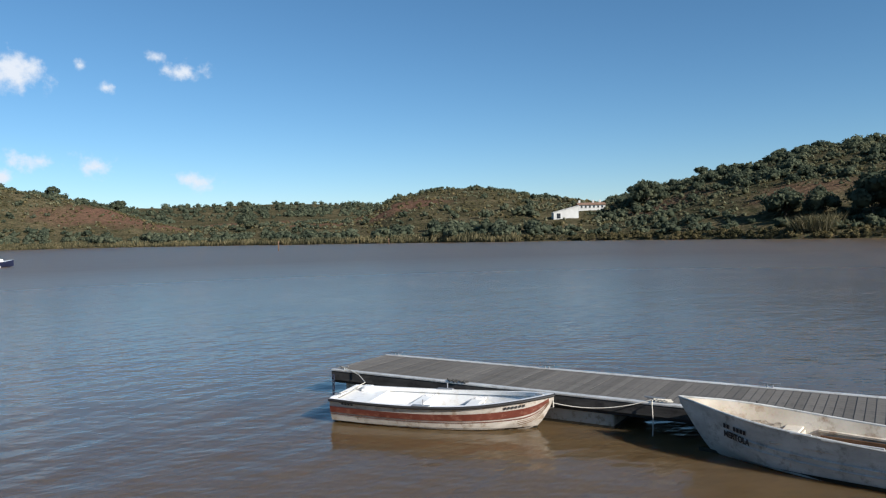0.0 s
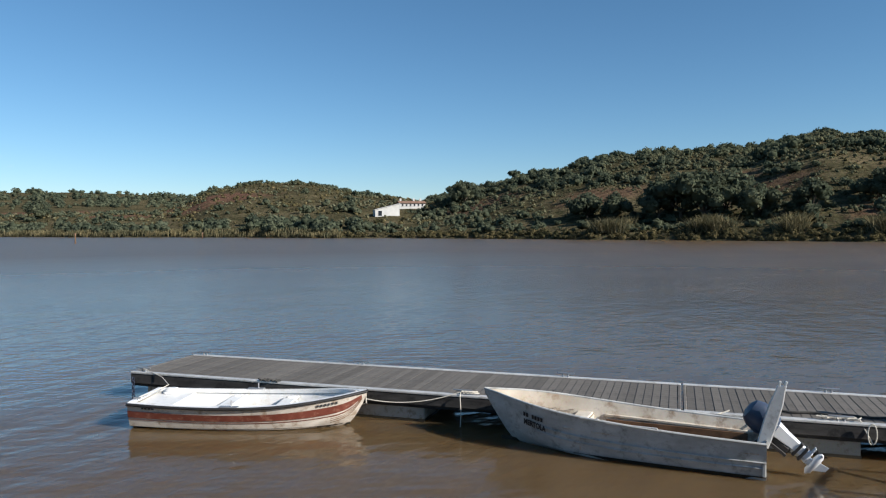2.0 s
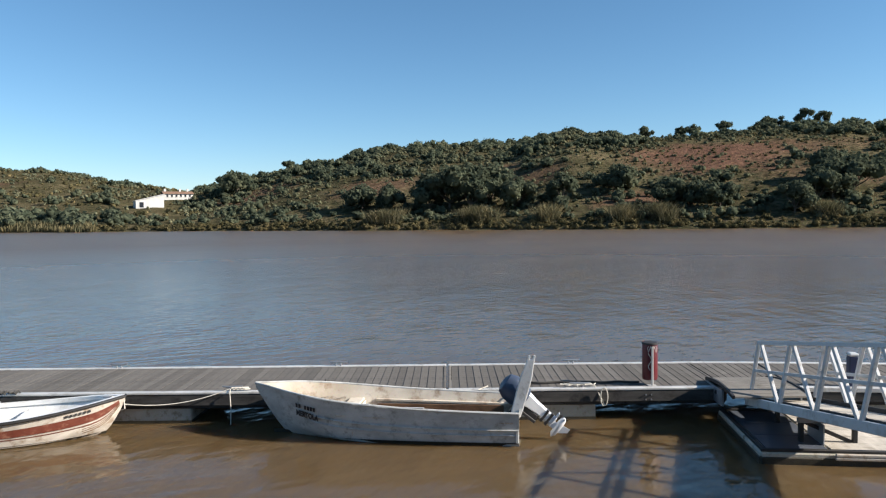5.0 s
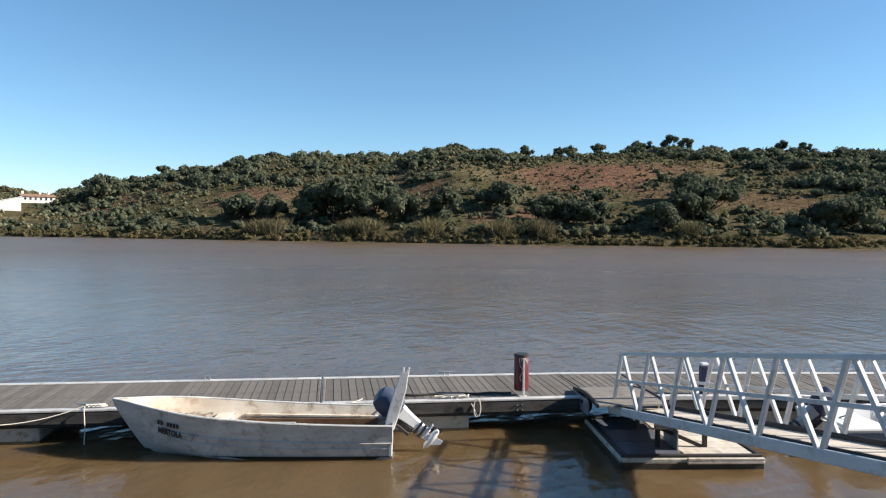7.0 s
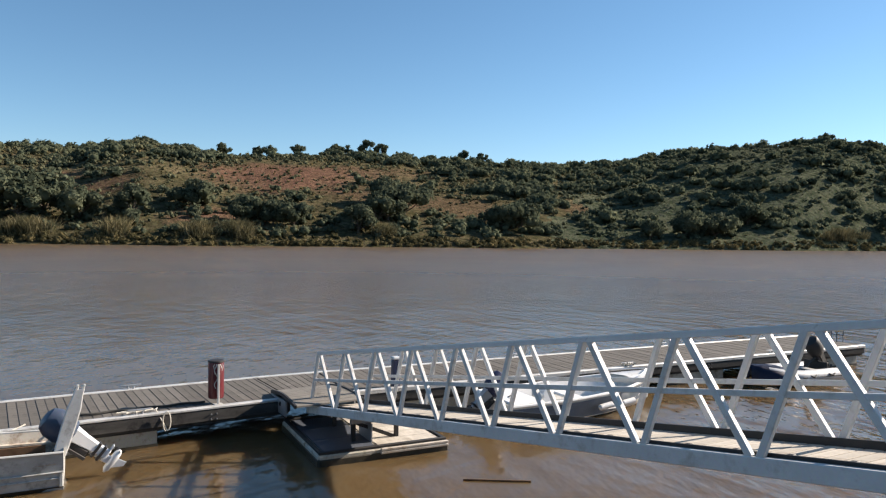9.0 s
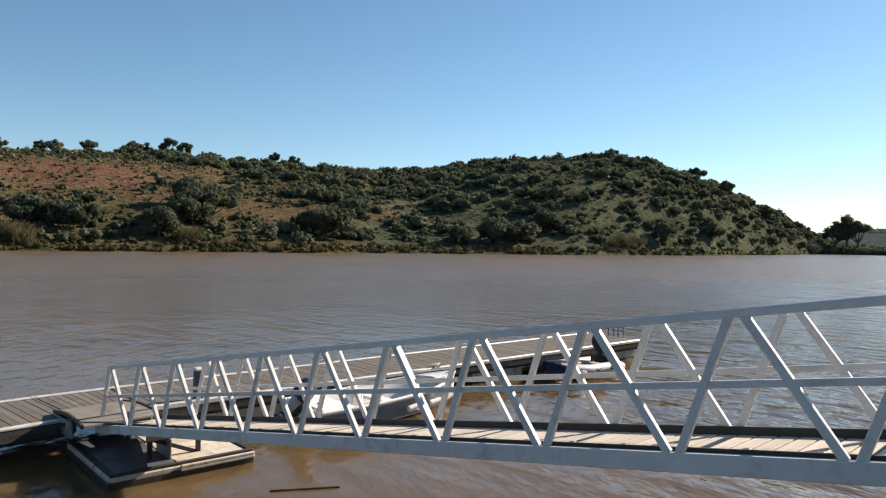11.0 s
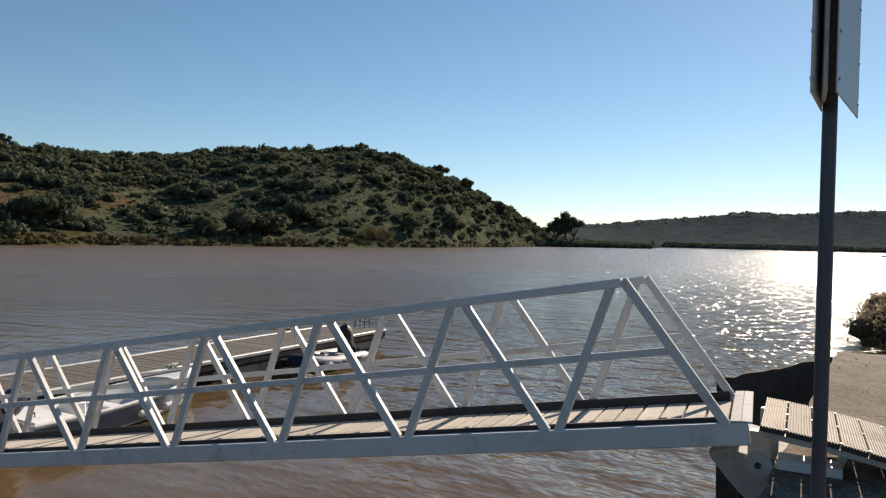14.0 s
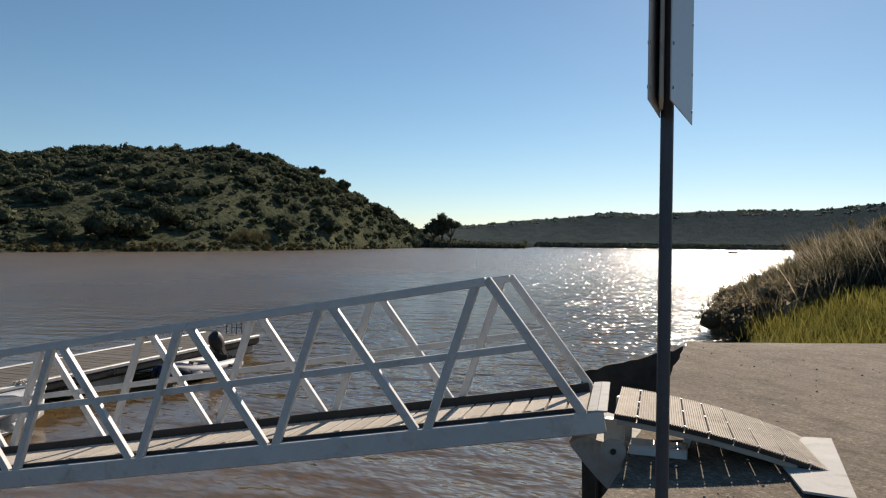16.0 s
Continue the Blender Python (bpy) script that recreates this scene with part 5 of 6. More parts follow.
bm = bmesh.new()
plate = [Vector(p) for p in ((4.01, -4.42, 0), (3.92, -4.58, 0), (2.94, -3.68, 0), (3.13, -3.50, 0), (3.70, -3.86, 0))]
hi, lo = [[bm.verts.new((p.x, p.y, QUAY_Z + z)) for p in plate] for z in (0.030, 0.016)]
bm.faces.new(hi), bm.faces.new(lo[::-1])
for k in range(5):
    bm.faces.new((hi[k], lo[k], lo[(k + 1) % 5], hi[(k + 1) % 5]))
solid("foot_plate", bm, PLATE, "scuffed white steel plate under the ramp's foot", "steel plate")


def grit_stones():
    """Loose stones and crumbs on the apron."""
    g = np.random.default_rng(61)
    verts, faces = [], []
    for k in range(1500):
        s, n = g.uniform(1.5, 10.3), g.uniform(-0.1, 9.0)
        r = 0.0035 + 0.010 * g.random() ** 4
        c = quay_point(s, n, QUAY_Z + r * 0.3)
        pts = ICO * (1 + 0.35 * (g.random((12, 1)) - 0.5)) * r * np.array([1.2, 0.9, 0.6])
        a = g.uniform(0, 6.28)
        rot = np.array([[math.cos(a), -math.sin(a), 0], [math.sin(a), math.cos(a), 0], [0, 0, 1]])
        verts.append(pts @ rot.T + np.array(c))
        faces.append(ICO_F + 12 * k)
    me = raw_mesh("grit_stones", np.concatenate(verts), np.concatenate(faces), PEBBLE)
    tagged(new("grit_stones", me), "loose grit and small stones strewn on the slipway", "stones", kind="stuff")


grit_stones()


def abutment():
    """Concrete corbel that carries the gangway's hinge."""
    ob = thing("hinge_abutment", Matrix.Identity(4), "rounded grey concrete corbel carrying the gangway hinge", "abutment")
    prof = [(-0.25, 2.435), (-0.66, 2.50), (-0.74, 2.485), (-0.787, 2.454), (-0.775, 2.417), (-0.682, 2.313), (-0.587, 2.22), (-0.45, 2.10), (-0.25, 1.95)]
    rows = [[quay_point(s, x * k + (1 - k) * -0.4, z) for x, z in prof] for s, k in ((4.40, 0.96), (4.44, 1.0), (5.20, 1.0), (5.24, 0.96))]
    bm = loft(rows, True)
    bm.verts.ensure_lookup_table()
    bm.faces.new([bm.verts[k] for k in range(9)]), bm.faces.new([bm.verts[27 + k] for k in range(9)])
    bmesh.ops.recalc_face_normals(bm, faces=bm.faces)
    part("corbel", bm, GREYCON, ob)
    bm = bmesh.new()
    beam(bm, quay_point(4.40, -0.37, 2.46), quay_point(4.40, 0.0, 2.455), 0.2, 0.10, (0, 0, 1), 0.01)
    part("bearing_beam", bm, WHITE, ob, "white painted bearing beam")
    for s in (4.36, 5.1):
        bm = bmesh.new()
        tube(bm, [quay_point(s - 0.05, -0.47, 2.45), quay_point(s + 0.05, -0.47, 2.45)], 0.085, 20)
        part("hinge_roller", bm, GREYCON, ob, "grey painted hinge roller")
        bm = bmesh.new()
        beam(bm, quay_point(s, -0.47, 2.47), quay_point(s, -0.47, 2.66), 0.08, 0.13, QN, 0.006)
        part("hinge_bracket", bm, ALU, ob)
        bm = bmesh.new()
        tube(bm, [quay_point(s - 0.07, -0.47, 2.45), quay_point(s + 0.07, -0.47, 2.45)], 0.02, 8)
        part("hinge_pin", bm, DARK, ob)
    for n, lean in ((-0.02, 0.06), (-0.40, 0.0)):
        bm = bmesh.new()
        beam(bm, quay_point(4.58, n, 2.455), quay_point(4.60, n + lean, 2.62), 0.05, 0.035, QU, 0.004)
        part("prop", bm, STEEL, ob, "rusty grey steel prop")
    bm = bmesh.new()
    tube(bm, [quay_point(4.6, -0.60, 2.2), quay_point(4.6, -0.60, -0.4)], 0.022, 8)
    part("guide_pole", bm, DARK, ob, "thin dark guide pole")
    return ob


abutment()


def sign_post():
    base = Vector((2.95, -2.43, QUAY_Z))
    ob = thing("sign_post", Matrix.Translation(base), "grey metal post with two sign panels seen edge-on", "sign post")
    bm = bmesh.new()
    tube(bm, [(0, 0, 0), (0, 0, 3.4)], 0.031, 16)
    part("post", bm, POLE, ob, smooth=True)
    part("base_plate", boxed((0.2, 0.2, 0.015), (0, 0, 0.012), bevel=0.003), STEEL, ob)
    v, r = Vector((0.802, -0.598, 0)), Vector((-0.598, -0.802, 0))
    for a, b, mat, lab in ((v * -0.45 - r * 0.078, v * 0.02 - r * 0.034, SIGNBACK, "dark grey sign panel"), (v * -0.42 + r * 0.012, v * 0.27 + r * 0.12, SIGNBACK, "bare aluminium sign panel")):
        bm = bmesh.new()
        beam(bm, a + Vector((0, 0, 2.45)), b + Vector((0, 0, 2.45)), 0.006, 0.9, (0, 0, 1), 0.002)
        pn = part("sign_panel", bm, mat, ob, lab)
        for z in (2.06, 2.25, 2.5, 2.75):
            for f in (0.06, 0.94):
                q = bmesh.new()
                c = a.lerp(b, f) + Vector((0, 0, z))
                n = (b - a).cross(Vector((0, 0, 1))).normalized()
                tube(q, [c - n * 0.008, c + n * 0.008], 0.008, 6)
                part("rivet", q, STEEL, pn)
    bm = bmesh.new()
    beam(bm, v * -0.3 - r * 0.026 + Vector((0, 0, 2.46)), v * 0.0 - r * 0.03 + Vector((0, 0, 2.46)), 0.02, 0.86, (0, 0, 1), 0.004)
    part("mounting_rail", bm, ALU, ob, "pale mounting rail")
    return ob

# ---- boats ----
def hull_rows(stations, thick=0.0):
    """stations: x, half beam at the gunwale, half beam at the chine, z of gunwale, chine and keel. Rows run from one gunwale over the keel to the other."""
    rows = []
    for x, bg, bc, zg, zc, zk in stations:
        bg, bc = max(bg - thick, 0.004), max(bc - thick, 0.003)
        zk2, zc2 = zk + thick, zc + thick
        side = [(x, bg, zg), (x, bg * 0.62 + bc * 0.38, zg * 0.62 + zc2 * 0.38), (x, bg * 0.28 + bc * 0.72 + 0.01, zg * 0.28 + zc2 * 0.72), (x, bc, zc2), (x, bc * 0.5, zc2 * 0.4 + zk2 * 0.6)]
        rows.append(side + [(x, 0, zk2)] + [(a, -b, c) for a, b, c in side[::-1]])
    return rows


def hull_skin(stations, thick=0.0, stern=True):
    rows = hull_rows(stations, thick)
    bm = loft(rows)
    if stern:
        bm.verts.ensure_lookup_table()
        n = len(rows[0])
        bm.faces.new([bm.verts[k] for k in range(n)])
    return bm


def gunwale(stations, r, lift=0.0, out=0.0):
    bm = bmesh.new()
    left = [(x, bg + out, zg + lift) for x, bg, bc, zg, zc, zk in stations]
    right = [(x, -y, z) for x, y, z in left]
    tube(bm, left + right[::-1], r, 8)
    return bm


def between(stations, f0, f1, out, sides=(1, -1)):
    """A band on the hull's side between two shares of the height from chine to gunwale."""
    bm = bmesh.new()
    for sd in sides:
        prev = None
        for x, bg, bc, zg, zc, zk in stations:
            pair = []
            for f in (f0, f1):
                y = bc + (bg - bc) * f + out + 0.012 * math.sin(f * math.pi)
                pair.append(bm.verts.new((x, sd * y, zc + (zg - zc) * f)))
            if prev:
                bm.faces.new((prev[0], pair[0], pair[1], prev[1]))
            prev = pair
    return bm


def waterline_band(stations, z0, z1, out):
    """A band on both sides of the hull between two heights above the water."""
    bm = bmesh.new()
    for sd in (1, -1):
        prev = None
        for x, bg, bc, zg, zc, zk in stations:
            pair = []
            for z in (z0, z1):
                f = (z - zc) / (zg - zc)
                y = bc + (bg - bc) * f + out + 0.012 * math.sin(max(f, 0) * math.pi) if f >= 0 else bc * max(0.0, 1 + (z - zc) / max(zc - zk, 0.02)) + out
                pair.append(bm.verts.new((x, sd * y, z)))
            if prev:
                bm.faces.new((prev[0], pair[0], pair[1], prev[1]))
            prev = pair
    return bm


def smooth_stations(table_rows, n=22):
    t = np.array(table_rows, float)
    u = np.linspace(0, 1, len(t))
    v = np.linspace(0, 1, n)
    out = np.stack([np.interp(v, u, t[:, k]) for k in range(t.shape[1])], 1)
    for _ in range(2):
        out[1:-1] = (out[:-2] + 2 * out[1:-1] + out[2:]) / 4
    return [tuple(r) for r in out]


def side_frame(st, x, f, sd, out=0.012):
    """A frame on the hull's side: x along the hull, z up the side, y out of it."""
    def at(xx, ff):
        cols = np.array(st)
        bg, bc, zg, zc = (np.interp(xx, cols[:, 0], cols[:, k]) for k in (1, 2, 3, 4))
        return Vector((xx, sd * (bc + (bg - bc) * ff + 0.012 * math.sin(ff * math.pi)), zc + (zg - zc) * ff))
    p = at(x, f)
    ax = (at(x + 0.05, f) - at(x - 0.05, f)).normalized()
    up = (at(x, f + 0.1) - at(x, f - 0.1)).normalized()
    nrm = ax.cross(up).normalized()
    if nrm.y * sd < 0:
        nrm = -nrm
    up = (up - ax * up.dot(ax)).normalized()
    m = Matrix((ax, nrm, up)).transposed().to_4x4()
    m.translation = p + nrm * out
    return m


def bar_on(parent, st, x, f, sd, w, h):
    part("mark_bar", boxed((w, 0.004, h), m=side_frame(st, x, f, sd)), LETTER, parent, "short dark painted bar")


def dinghy():
    m = pose(-2.40, 15.36, 0.0, 0, 0, -18.6)
    ob = thing("dinghy", m, "white dinghy with a faded red stripe moored at the dock", "dinghy")
    st = smooth_stations([(0.0, 0.66, 0.56, 0.50, 0.06, -0.12), (0.9, 0.76, 0.63, 0.47, 0.04, -0.14), (2.0, 0.80, 0.64, 0.46, 0.02, -0.15), (2.9, 0.72, 0.54, 0.49, 0.02, -0.14), (3.5, 0.55, 0.38, 0.545, 0.03, -0.13), (3.98, 0.35, 0.20, 0.60, 0.08, -0.09), (4.22, 0.19, 0.09, 0.63, 0.22, 0.10), (4.47, 0.02, 0.012, 0.66, 0.60, 0.56)])
    part("hull", hull_skin(st), GELOUT, ob, "weathered off-white hull side", smooth=True)
    part("inner_shell", hull_skin(st, 0.05), GEL, ob, "clean white inside", smooth=True)
    part("red_stripe", between(st[:-1], 0.40, 0.69, 0.008), REDSTRIPE, ob, "broad faded red stripe")
    part("thin_stripe", between(st[:-1], 0.30, 0.335, 0.008), REDSTRIPE, ob, "thin faded red line")
    part("waterline_weed", waterline_band(st[:18], -0.01, 0.05, 0.012), WEED, ob, "dark weed at the waterline")
    # Brown tubes draw the shadow lines below the lapstrakes.
    bm = bmesh.new()
    for f in (0.04, 0.11, 0.18, 0.25):
        for sd in (1, -1):
            tube(bm, [(x, sd * (bc + (bg - bc) * f + 0.012), zc + (zg - zc) * f + 0.02 * max(0, x - 3)) for x, bg, bc, zg, zc, zk in st[14:-1]], 0.006, 5)
    part("lap_shadow_lines", bm, BROWN, ob, "thin brown lines drawn as lapstrake shadows at the bow")
    part("rubbing_strake", gunwale(st, 0.028, -0.01, 0.012), DARK, ob, "black rubber rubbing strake", smooth=True)
    bm = bmesh.new()
    for sd in (1, -1):
        rows = [[(x, sd * max(bg + 0.0, 0.01), zg + 0.018), (x, sd * max(bg - 0.09, 0.002), zg + 0.022), (x, sd * max(bg - 0.10, 0.001), zg - 0.05)] for x, bg, bc, zg, zc, zk in st]
        b2 = loft(rows)
        me = bpy.data.meshes.new("tmp")
        b2.to_mesh(me), b2.free()
        bm.from_mesh(me)
        bpy.data.meshes.remove(me)
    part("gunwale", bm, GEL, ob, "white moulded gunwale", smooth=True)
    part("transom_top", boxed((0.10, 1.22, 0.05), (0.05, 0, 0.51), bevel=0.012), GEL, ob)
    # moulded inside: raised floor, side benches, stern seat, thwarts and bow seat
    part("floor", boxed((2.5, 1.0, 0.03), (1.55, 0, 0.20), bevel=0.01), GEL, ob)
    part("stern_seat", boxed((0.78, 1.26, 0.05), (0.42, 0, 0.415), bevel=0.015), GEL, ob, "white moulded stern seat")
    part("stern_seat_front", boxed((0.04, 1.2, 0.2), (0.80, 0, 0.30), bevel=0.01), GEL, ob)
    part("stern_locker", boxed((0.30, 0.26, 0.16), (0.34, 0.50, 0.47), bevel=0.06), GEL, ob, "raised white corner locker", smooth=True)
    for x in (1.75, 2.85):
        w = 1.34 if x < 2.5 else 1.16
        part("thwart", boxed((0.26, w, 0.04), (x, 0, 0.385), bevel=0.015), GEL, ob, "white moulded bench")
        for sd in (-1, 1):
            part("bench_fin", prism([(x - 0.18, 0.21), (x + 0.16, 0.21), (x + 0.10, 0.44), (x - 0.04, 0.44)], sd * w * 0.34 - 0.02, sd * w * 0.34 + 0.02), GEL, ob, "white moulded bench fin")
    rows = [[(x, sd * max(bg - 0.07, 0.003), zg - 0.10) for sd in (-1, -0.4, 0.4, 1)] for x, bg, bc, zg, zc, zk in st[15:-1]]
    part("bow_seat", loft(rows), GEL, ob, "white bow locker top")
    # rowlocks with a grey pad, rope blocks
    for x, sd in ((2.02, -1), (2.02, 1)):
        part("rowlock_pad", boxed((0.36, 0.1, 0.03), (x, sd * 0.76, 0.495), bevel=0.01), STEEL, ob, "grey rowlock pad")
        bm = bmesh.new()
        tube(bm, [(x + 0.05, sd * 0.76, 0.49), (x + 0.05, sd * 0.76, 0.62)], 0.012, 6)
        part("rowlock_pin", bm, STEEL, ob)
    for x, sd in ((0.10, -0.45), (4.18, 0.0)):
        bm = bmesh.new()
        tube(bm, [(x - 0.07, sd, 0.565 if x < 1 else 0.65), (x + 0.07, sd, 0.565 if x < 1 else 0.65)], 0.018, 7)
        part("cleat", bm, STEEL, ob)
    for k in range(6):
        bar_on(ob, st, 3.62 + 0.066 * k, 0.81, -1, 0.04, 0.045)
    for k in range(4):
        bar_on(ob, st, 0.32 + 0.07 * k, 0.86, -1, 0.05, 0.03)
    return ob, m


DINGHY, DM = dinghy()
rope([DM @ Vector((0.12, -0.45, 0.57)), DM @ Vector((0.3, 0.1, 0.62)), DM @ Vector((0.25, 0.55, 0.6)), on(DOCK_A, 0.9, -0.05, 0.55), on(DOCK_A, 0.32, 0.06, 0.68)], 0.009, "pale stern line from the dinghy to the dock corner")
rope([DM @ Vector((4.2, 0.02, 0.66)), DM @ Vector((4.45, 0.0, 0.60)), DM @ Vector((4.46, -0.02, 0.42)), DM @ Vector((4.38, 0.02, 0.38))], 0.012, "pale rope hanging round the dinghy's bow")
rope(sag(DM @ Vector((4.44, 0.0, 0.5)), on(DOCK_A, 7.72, 0.04, 0.66), 0.13), 0.009, "pale bow line from the dinghy to the dock")
rope([on(DOCK_A, 3.3 + 0.5 * k / 20, 0.02 + 0.05 * math.sin(k * 1.7), 0.63 + 0.02 * math.cos(k * 2.3)) for k in range(21)], 0.02, "tangle of dark rope on the dock edge", DARKROPE)


def outboard(parent_m, cowl_mat, leg_mat, tilt, label, scale=1.0, name="outboard_motor"):
    """An outboard motor; its clamp sits at the origin, the leg points down and back before it is tilted."""
    ob = thing(name, parent_m @ pose(0, 0, 0, 0, tilt, 0) @ Matrix.Scale(scale, 4), label, "outboard motor", "outboard motors")
    rows = []
    for z, a, b in ((0.06, 0.13, 0.11), (0.10, 0.19, 0.15), (0.24, 0.23, 0.17), (0.40, 0.22, 0.165), (0.50, 0.17, 0.13), (0.54, 0.08, 0.06)):
        rows.append([(-0.16 - 0.04 * z + a * math.cos(t), b * math.sin(t), z) for t in np.linspace(0, 2 * math.pi, 19)[:-1]])
    bm = loft(rows, True)
    bm.verts.ensure_lookup_table()
    bm.faces.new([bm.verts[k] for k in range(18)]), bm.faces.new([bm.verts[90 + k] for k in range(18)])
    part("cowl", bm, cowl_mat, ob, smooth=True)
    bm = bmesh.new()
    rows = [[(-0.15 + dx * s, dy * s2, z) for dx, dy in ((0.11, 0), (0.04, 0.06), (-0.10, 0.05), (-0.13, 0), (-0.10, -0.05), (0.04, -0.06))] for z, s, s2 in ((0.08, 1.25, 1.7), (-0.1, 1.0, 1.2), (-0.3, 0.85, 0.9), (-0.52, 0.75, 0.7))]
    bm = loft(rows, True)
    part("midsection", bm, leg_mat, ob, "silver leg", smooth=True)
    part("swivel_housing", boxed((0.13, 0.13, 0.34), (-0.045, 0, -0.10), bevel=0.03), DARK, ob, "black swivel housing")
    for z in (-0.33, -0.42):
        part("leg_band", boxed((0.23, 0.13, 0.04), (-0.155, 0, z), bevel=0.006), DARK, ob, "dark band")
    part("cavitation_plate", boxed((0.27, 0.11, 0.015), (-0.20, 0, -0.50), bevel=0.004), leg_mat, ob)
    bm = bmesh.new()
    tube(bm, [(0.06, 0, -0.62), (0.0, 0, -0.62), (-0.2, 0, -0.62), (-0.28, 0, -0.62), (-0.32, 0, -0.62)], [0.008, 0.05, 0.06, 0.05, 0.02], 10)
    box(bm, (0.12, 0.05, 0.16), (-0.12, 0, -0.55), bevel=0.015)
    part("gearcase", bm, leg_mat, ob, smooth=True)
    part("skeg", prism([(-0.04, -0.66), (-0.2, -0.66), (-0.22, -0.80), (-0.15, -0.80)], -0.008, 0.008), leg_mat, ob)
    bm = bmesh.new()
    for k in range(3):
        a = 2 * math.pi * k / 3
        p = [(-0.30, 0.02 * math.cos(a), -0.62 + 0.02 * math.sin(a)), (-0.27, 0.075 * math.cos(a - 0.3), -0.62 + 0.075 * math.sin(a - 0.3)), (-0.31, 0.095 * math.cos(a), -0.62 + 0.095 * math.sin(a)), (-0.33, 0.075 * math.cos(a + 0.35), -0.62 + 0.075 * math.sin(a + 0.35))]
        bm.faces.new([bm.verts.new(q) for q in p])
    bmesh.ops.solidify(bm, geom=bm.faces[:], thickness=0.008)
    part("propeller", bm, DARK, ob, "dark three-bladed propeller")
    bm = bmesh.new()
    for y in (-0.08, 0.08):
        box(bm, (0.05, 0.03, 0.30), (0.02, y, -0.12), bevel=0.006)
    box(bm, (0.16, 0.14, 0.06), (-0.04, 0, -0.02), bevel=0.01)
    part("clamp_bracket", bm, DARK, ob)
    bm = bmesh.new()
    tube(bm, [(0.0, 0.05, 0.12), (0.25, 0.05, 0.16), (0.48, 0.05, 0.17)], [0.02, 0.016, 0.022], 8)
    part("tiller", bm, DARK, ob)
    return ob


def grey_boat():
    ang = -38.1
    stern = Vector((7.55, 9.66, 0)) - Vector((math.cos(radians(ang)), math.sin(radians(ang)), 0)) * 0.09
    m = pose(stern.x, stern.y, 0, 0, 0, 180 + ang)
    ob = thing("rowing_boat", m, "worn grey-white work boat with a scuffed cream inside and open hold", "boat")
    st = smooth_stations([(0.0, 0.67, 0.51, 0.58, 0.0, -0.14), (1.0, 0.69, 0.52, 0.60, -0.02, -0.15), (2.1, 0.69, 0.50, 0.645, -0.02, -0.14), (3.15, 0.65, 0.46, 0.72, 0.02, -0.12), (3.75, 0.53, 0.33, 0.78, 0.11, -0.11), (4.25, 0.33, 0.17, 0.83, 0.27, -0.05), (4.52, 0.17, 0.08, 0.85, 0.47, 0.28), (4.86, 0.012, 0.008, 0.875, 0.82, 0.79)])
    st = [(x * 0.96, *rest) for x, *rest in st]
    part("hull", hull_skin(st), BOATPAINT, ob, smooth=True)
    part("inner_shell", hull_skin(st, 0.035, False), BOATIN, ob, "scuffed cream inside with rust streaks", smooth=True)
    part("gunwale", gunwale(st, 0.022, 0.004, 0.0), BOATPAINT, ob, "thin grey gunwale", smooth=True)
    for f in (0.34, 0.5):
        bm = bmesh.new()
        for sd in (1, -1):
            tube(bm, [(x, sd * (bc + (bg - bc) * f + 0.020), zc + (zg - zc) * f) for x, bg, bc, zg, zc, zk in st[0:13]], 0.011, 6)
        part("pressed_rib", bm, BOATPAINT, ob, "pressed rib along the side")
    part("waterline_weed", waterline_band(st[:19], -0.01, 0.06, 0.012), WEED, ob, "dark weed at the waterline")
    part("transom", boxed((0.05, 1.20, 0.48), (0.03, 0, 0.31), bevel=0.008), BOATPAINT, ob)
    part("floor", boxed((2.7, 0.84, 0.03), (1.42, 0, 0.10), bevel=0.006), BROWN, ob, "rusty brown wet floor")
    bm = bmesh.new()
    for sd in (1, -1):
        beam(bm, (0.1, sd * 0.58, 0.42), (2.6, sd * 0.57, 0.47), 0.10, 0.03)
    for sd in (1, -1):
        part("hold_lining", boxed((2.3, 0.02, 0.24), (1.42, sd * 0.50, 0.29), bevel=0.004), BROWN, ob, "rusty brown lining below the ledge")
    part("side_shelf", bm, BOATIN, ob, "pale ledge along the hold")
    part("bench_front", boxed((0.03, 1.04, 0.34), (2.80, 0, 0.29), bevel=0.006), BOATIN, ob, "cream bench front")
    part("thwart", boxed((0.26, 1.16, 0.04), (2.95, 0, 0.48), bevel=0.01), BOATIN, ob, "cream cross bench")
    rows = [[(x, sd * max(bg - 0.04, 0.003), zg - 0.17) for sd in (-1, -0.4, 0.4, 1)] for x, bg, bc, zg, zc, zk in st[14:-1]]
    part("foredeck", loft(rows), BOATIN, ob, "cream foredeck set below the gunwale")
    bm = bmesh.new()
    box(bm, (0.8, 0.035, 0.025), (1.95, 0.685, 0.655), bevel=0.005)
    box(bm, (0.30, 0.03, 0.03), (2.62, 0.67, 0.695), bevel=0.005)
    part("gunwale_slat", bm, ALU, ob, "pale worn slat on the gunwale")
    bm = bmesh.new()
    tube(bm, [(3.55, -0.57, 0.82), (3.55, -0.55, 0.72), (3.5, -0.50, 0.60)], 0.014, 6)
    part("rowlock", bm, DARK, ob, "dark rowlock hook")
    return ob, m, st


BOAT, BM_, BST = grey_boat()

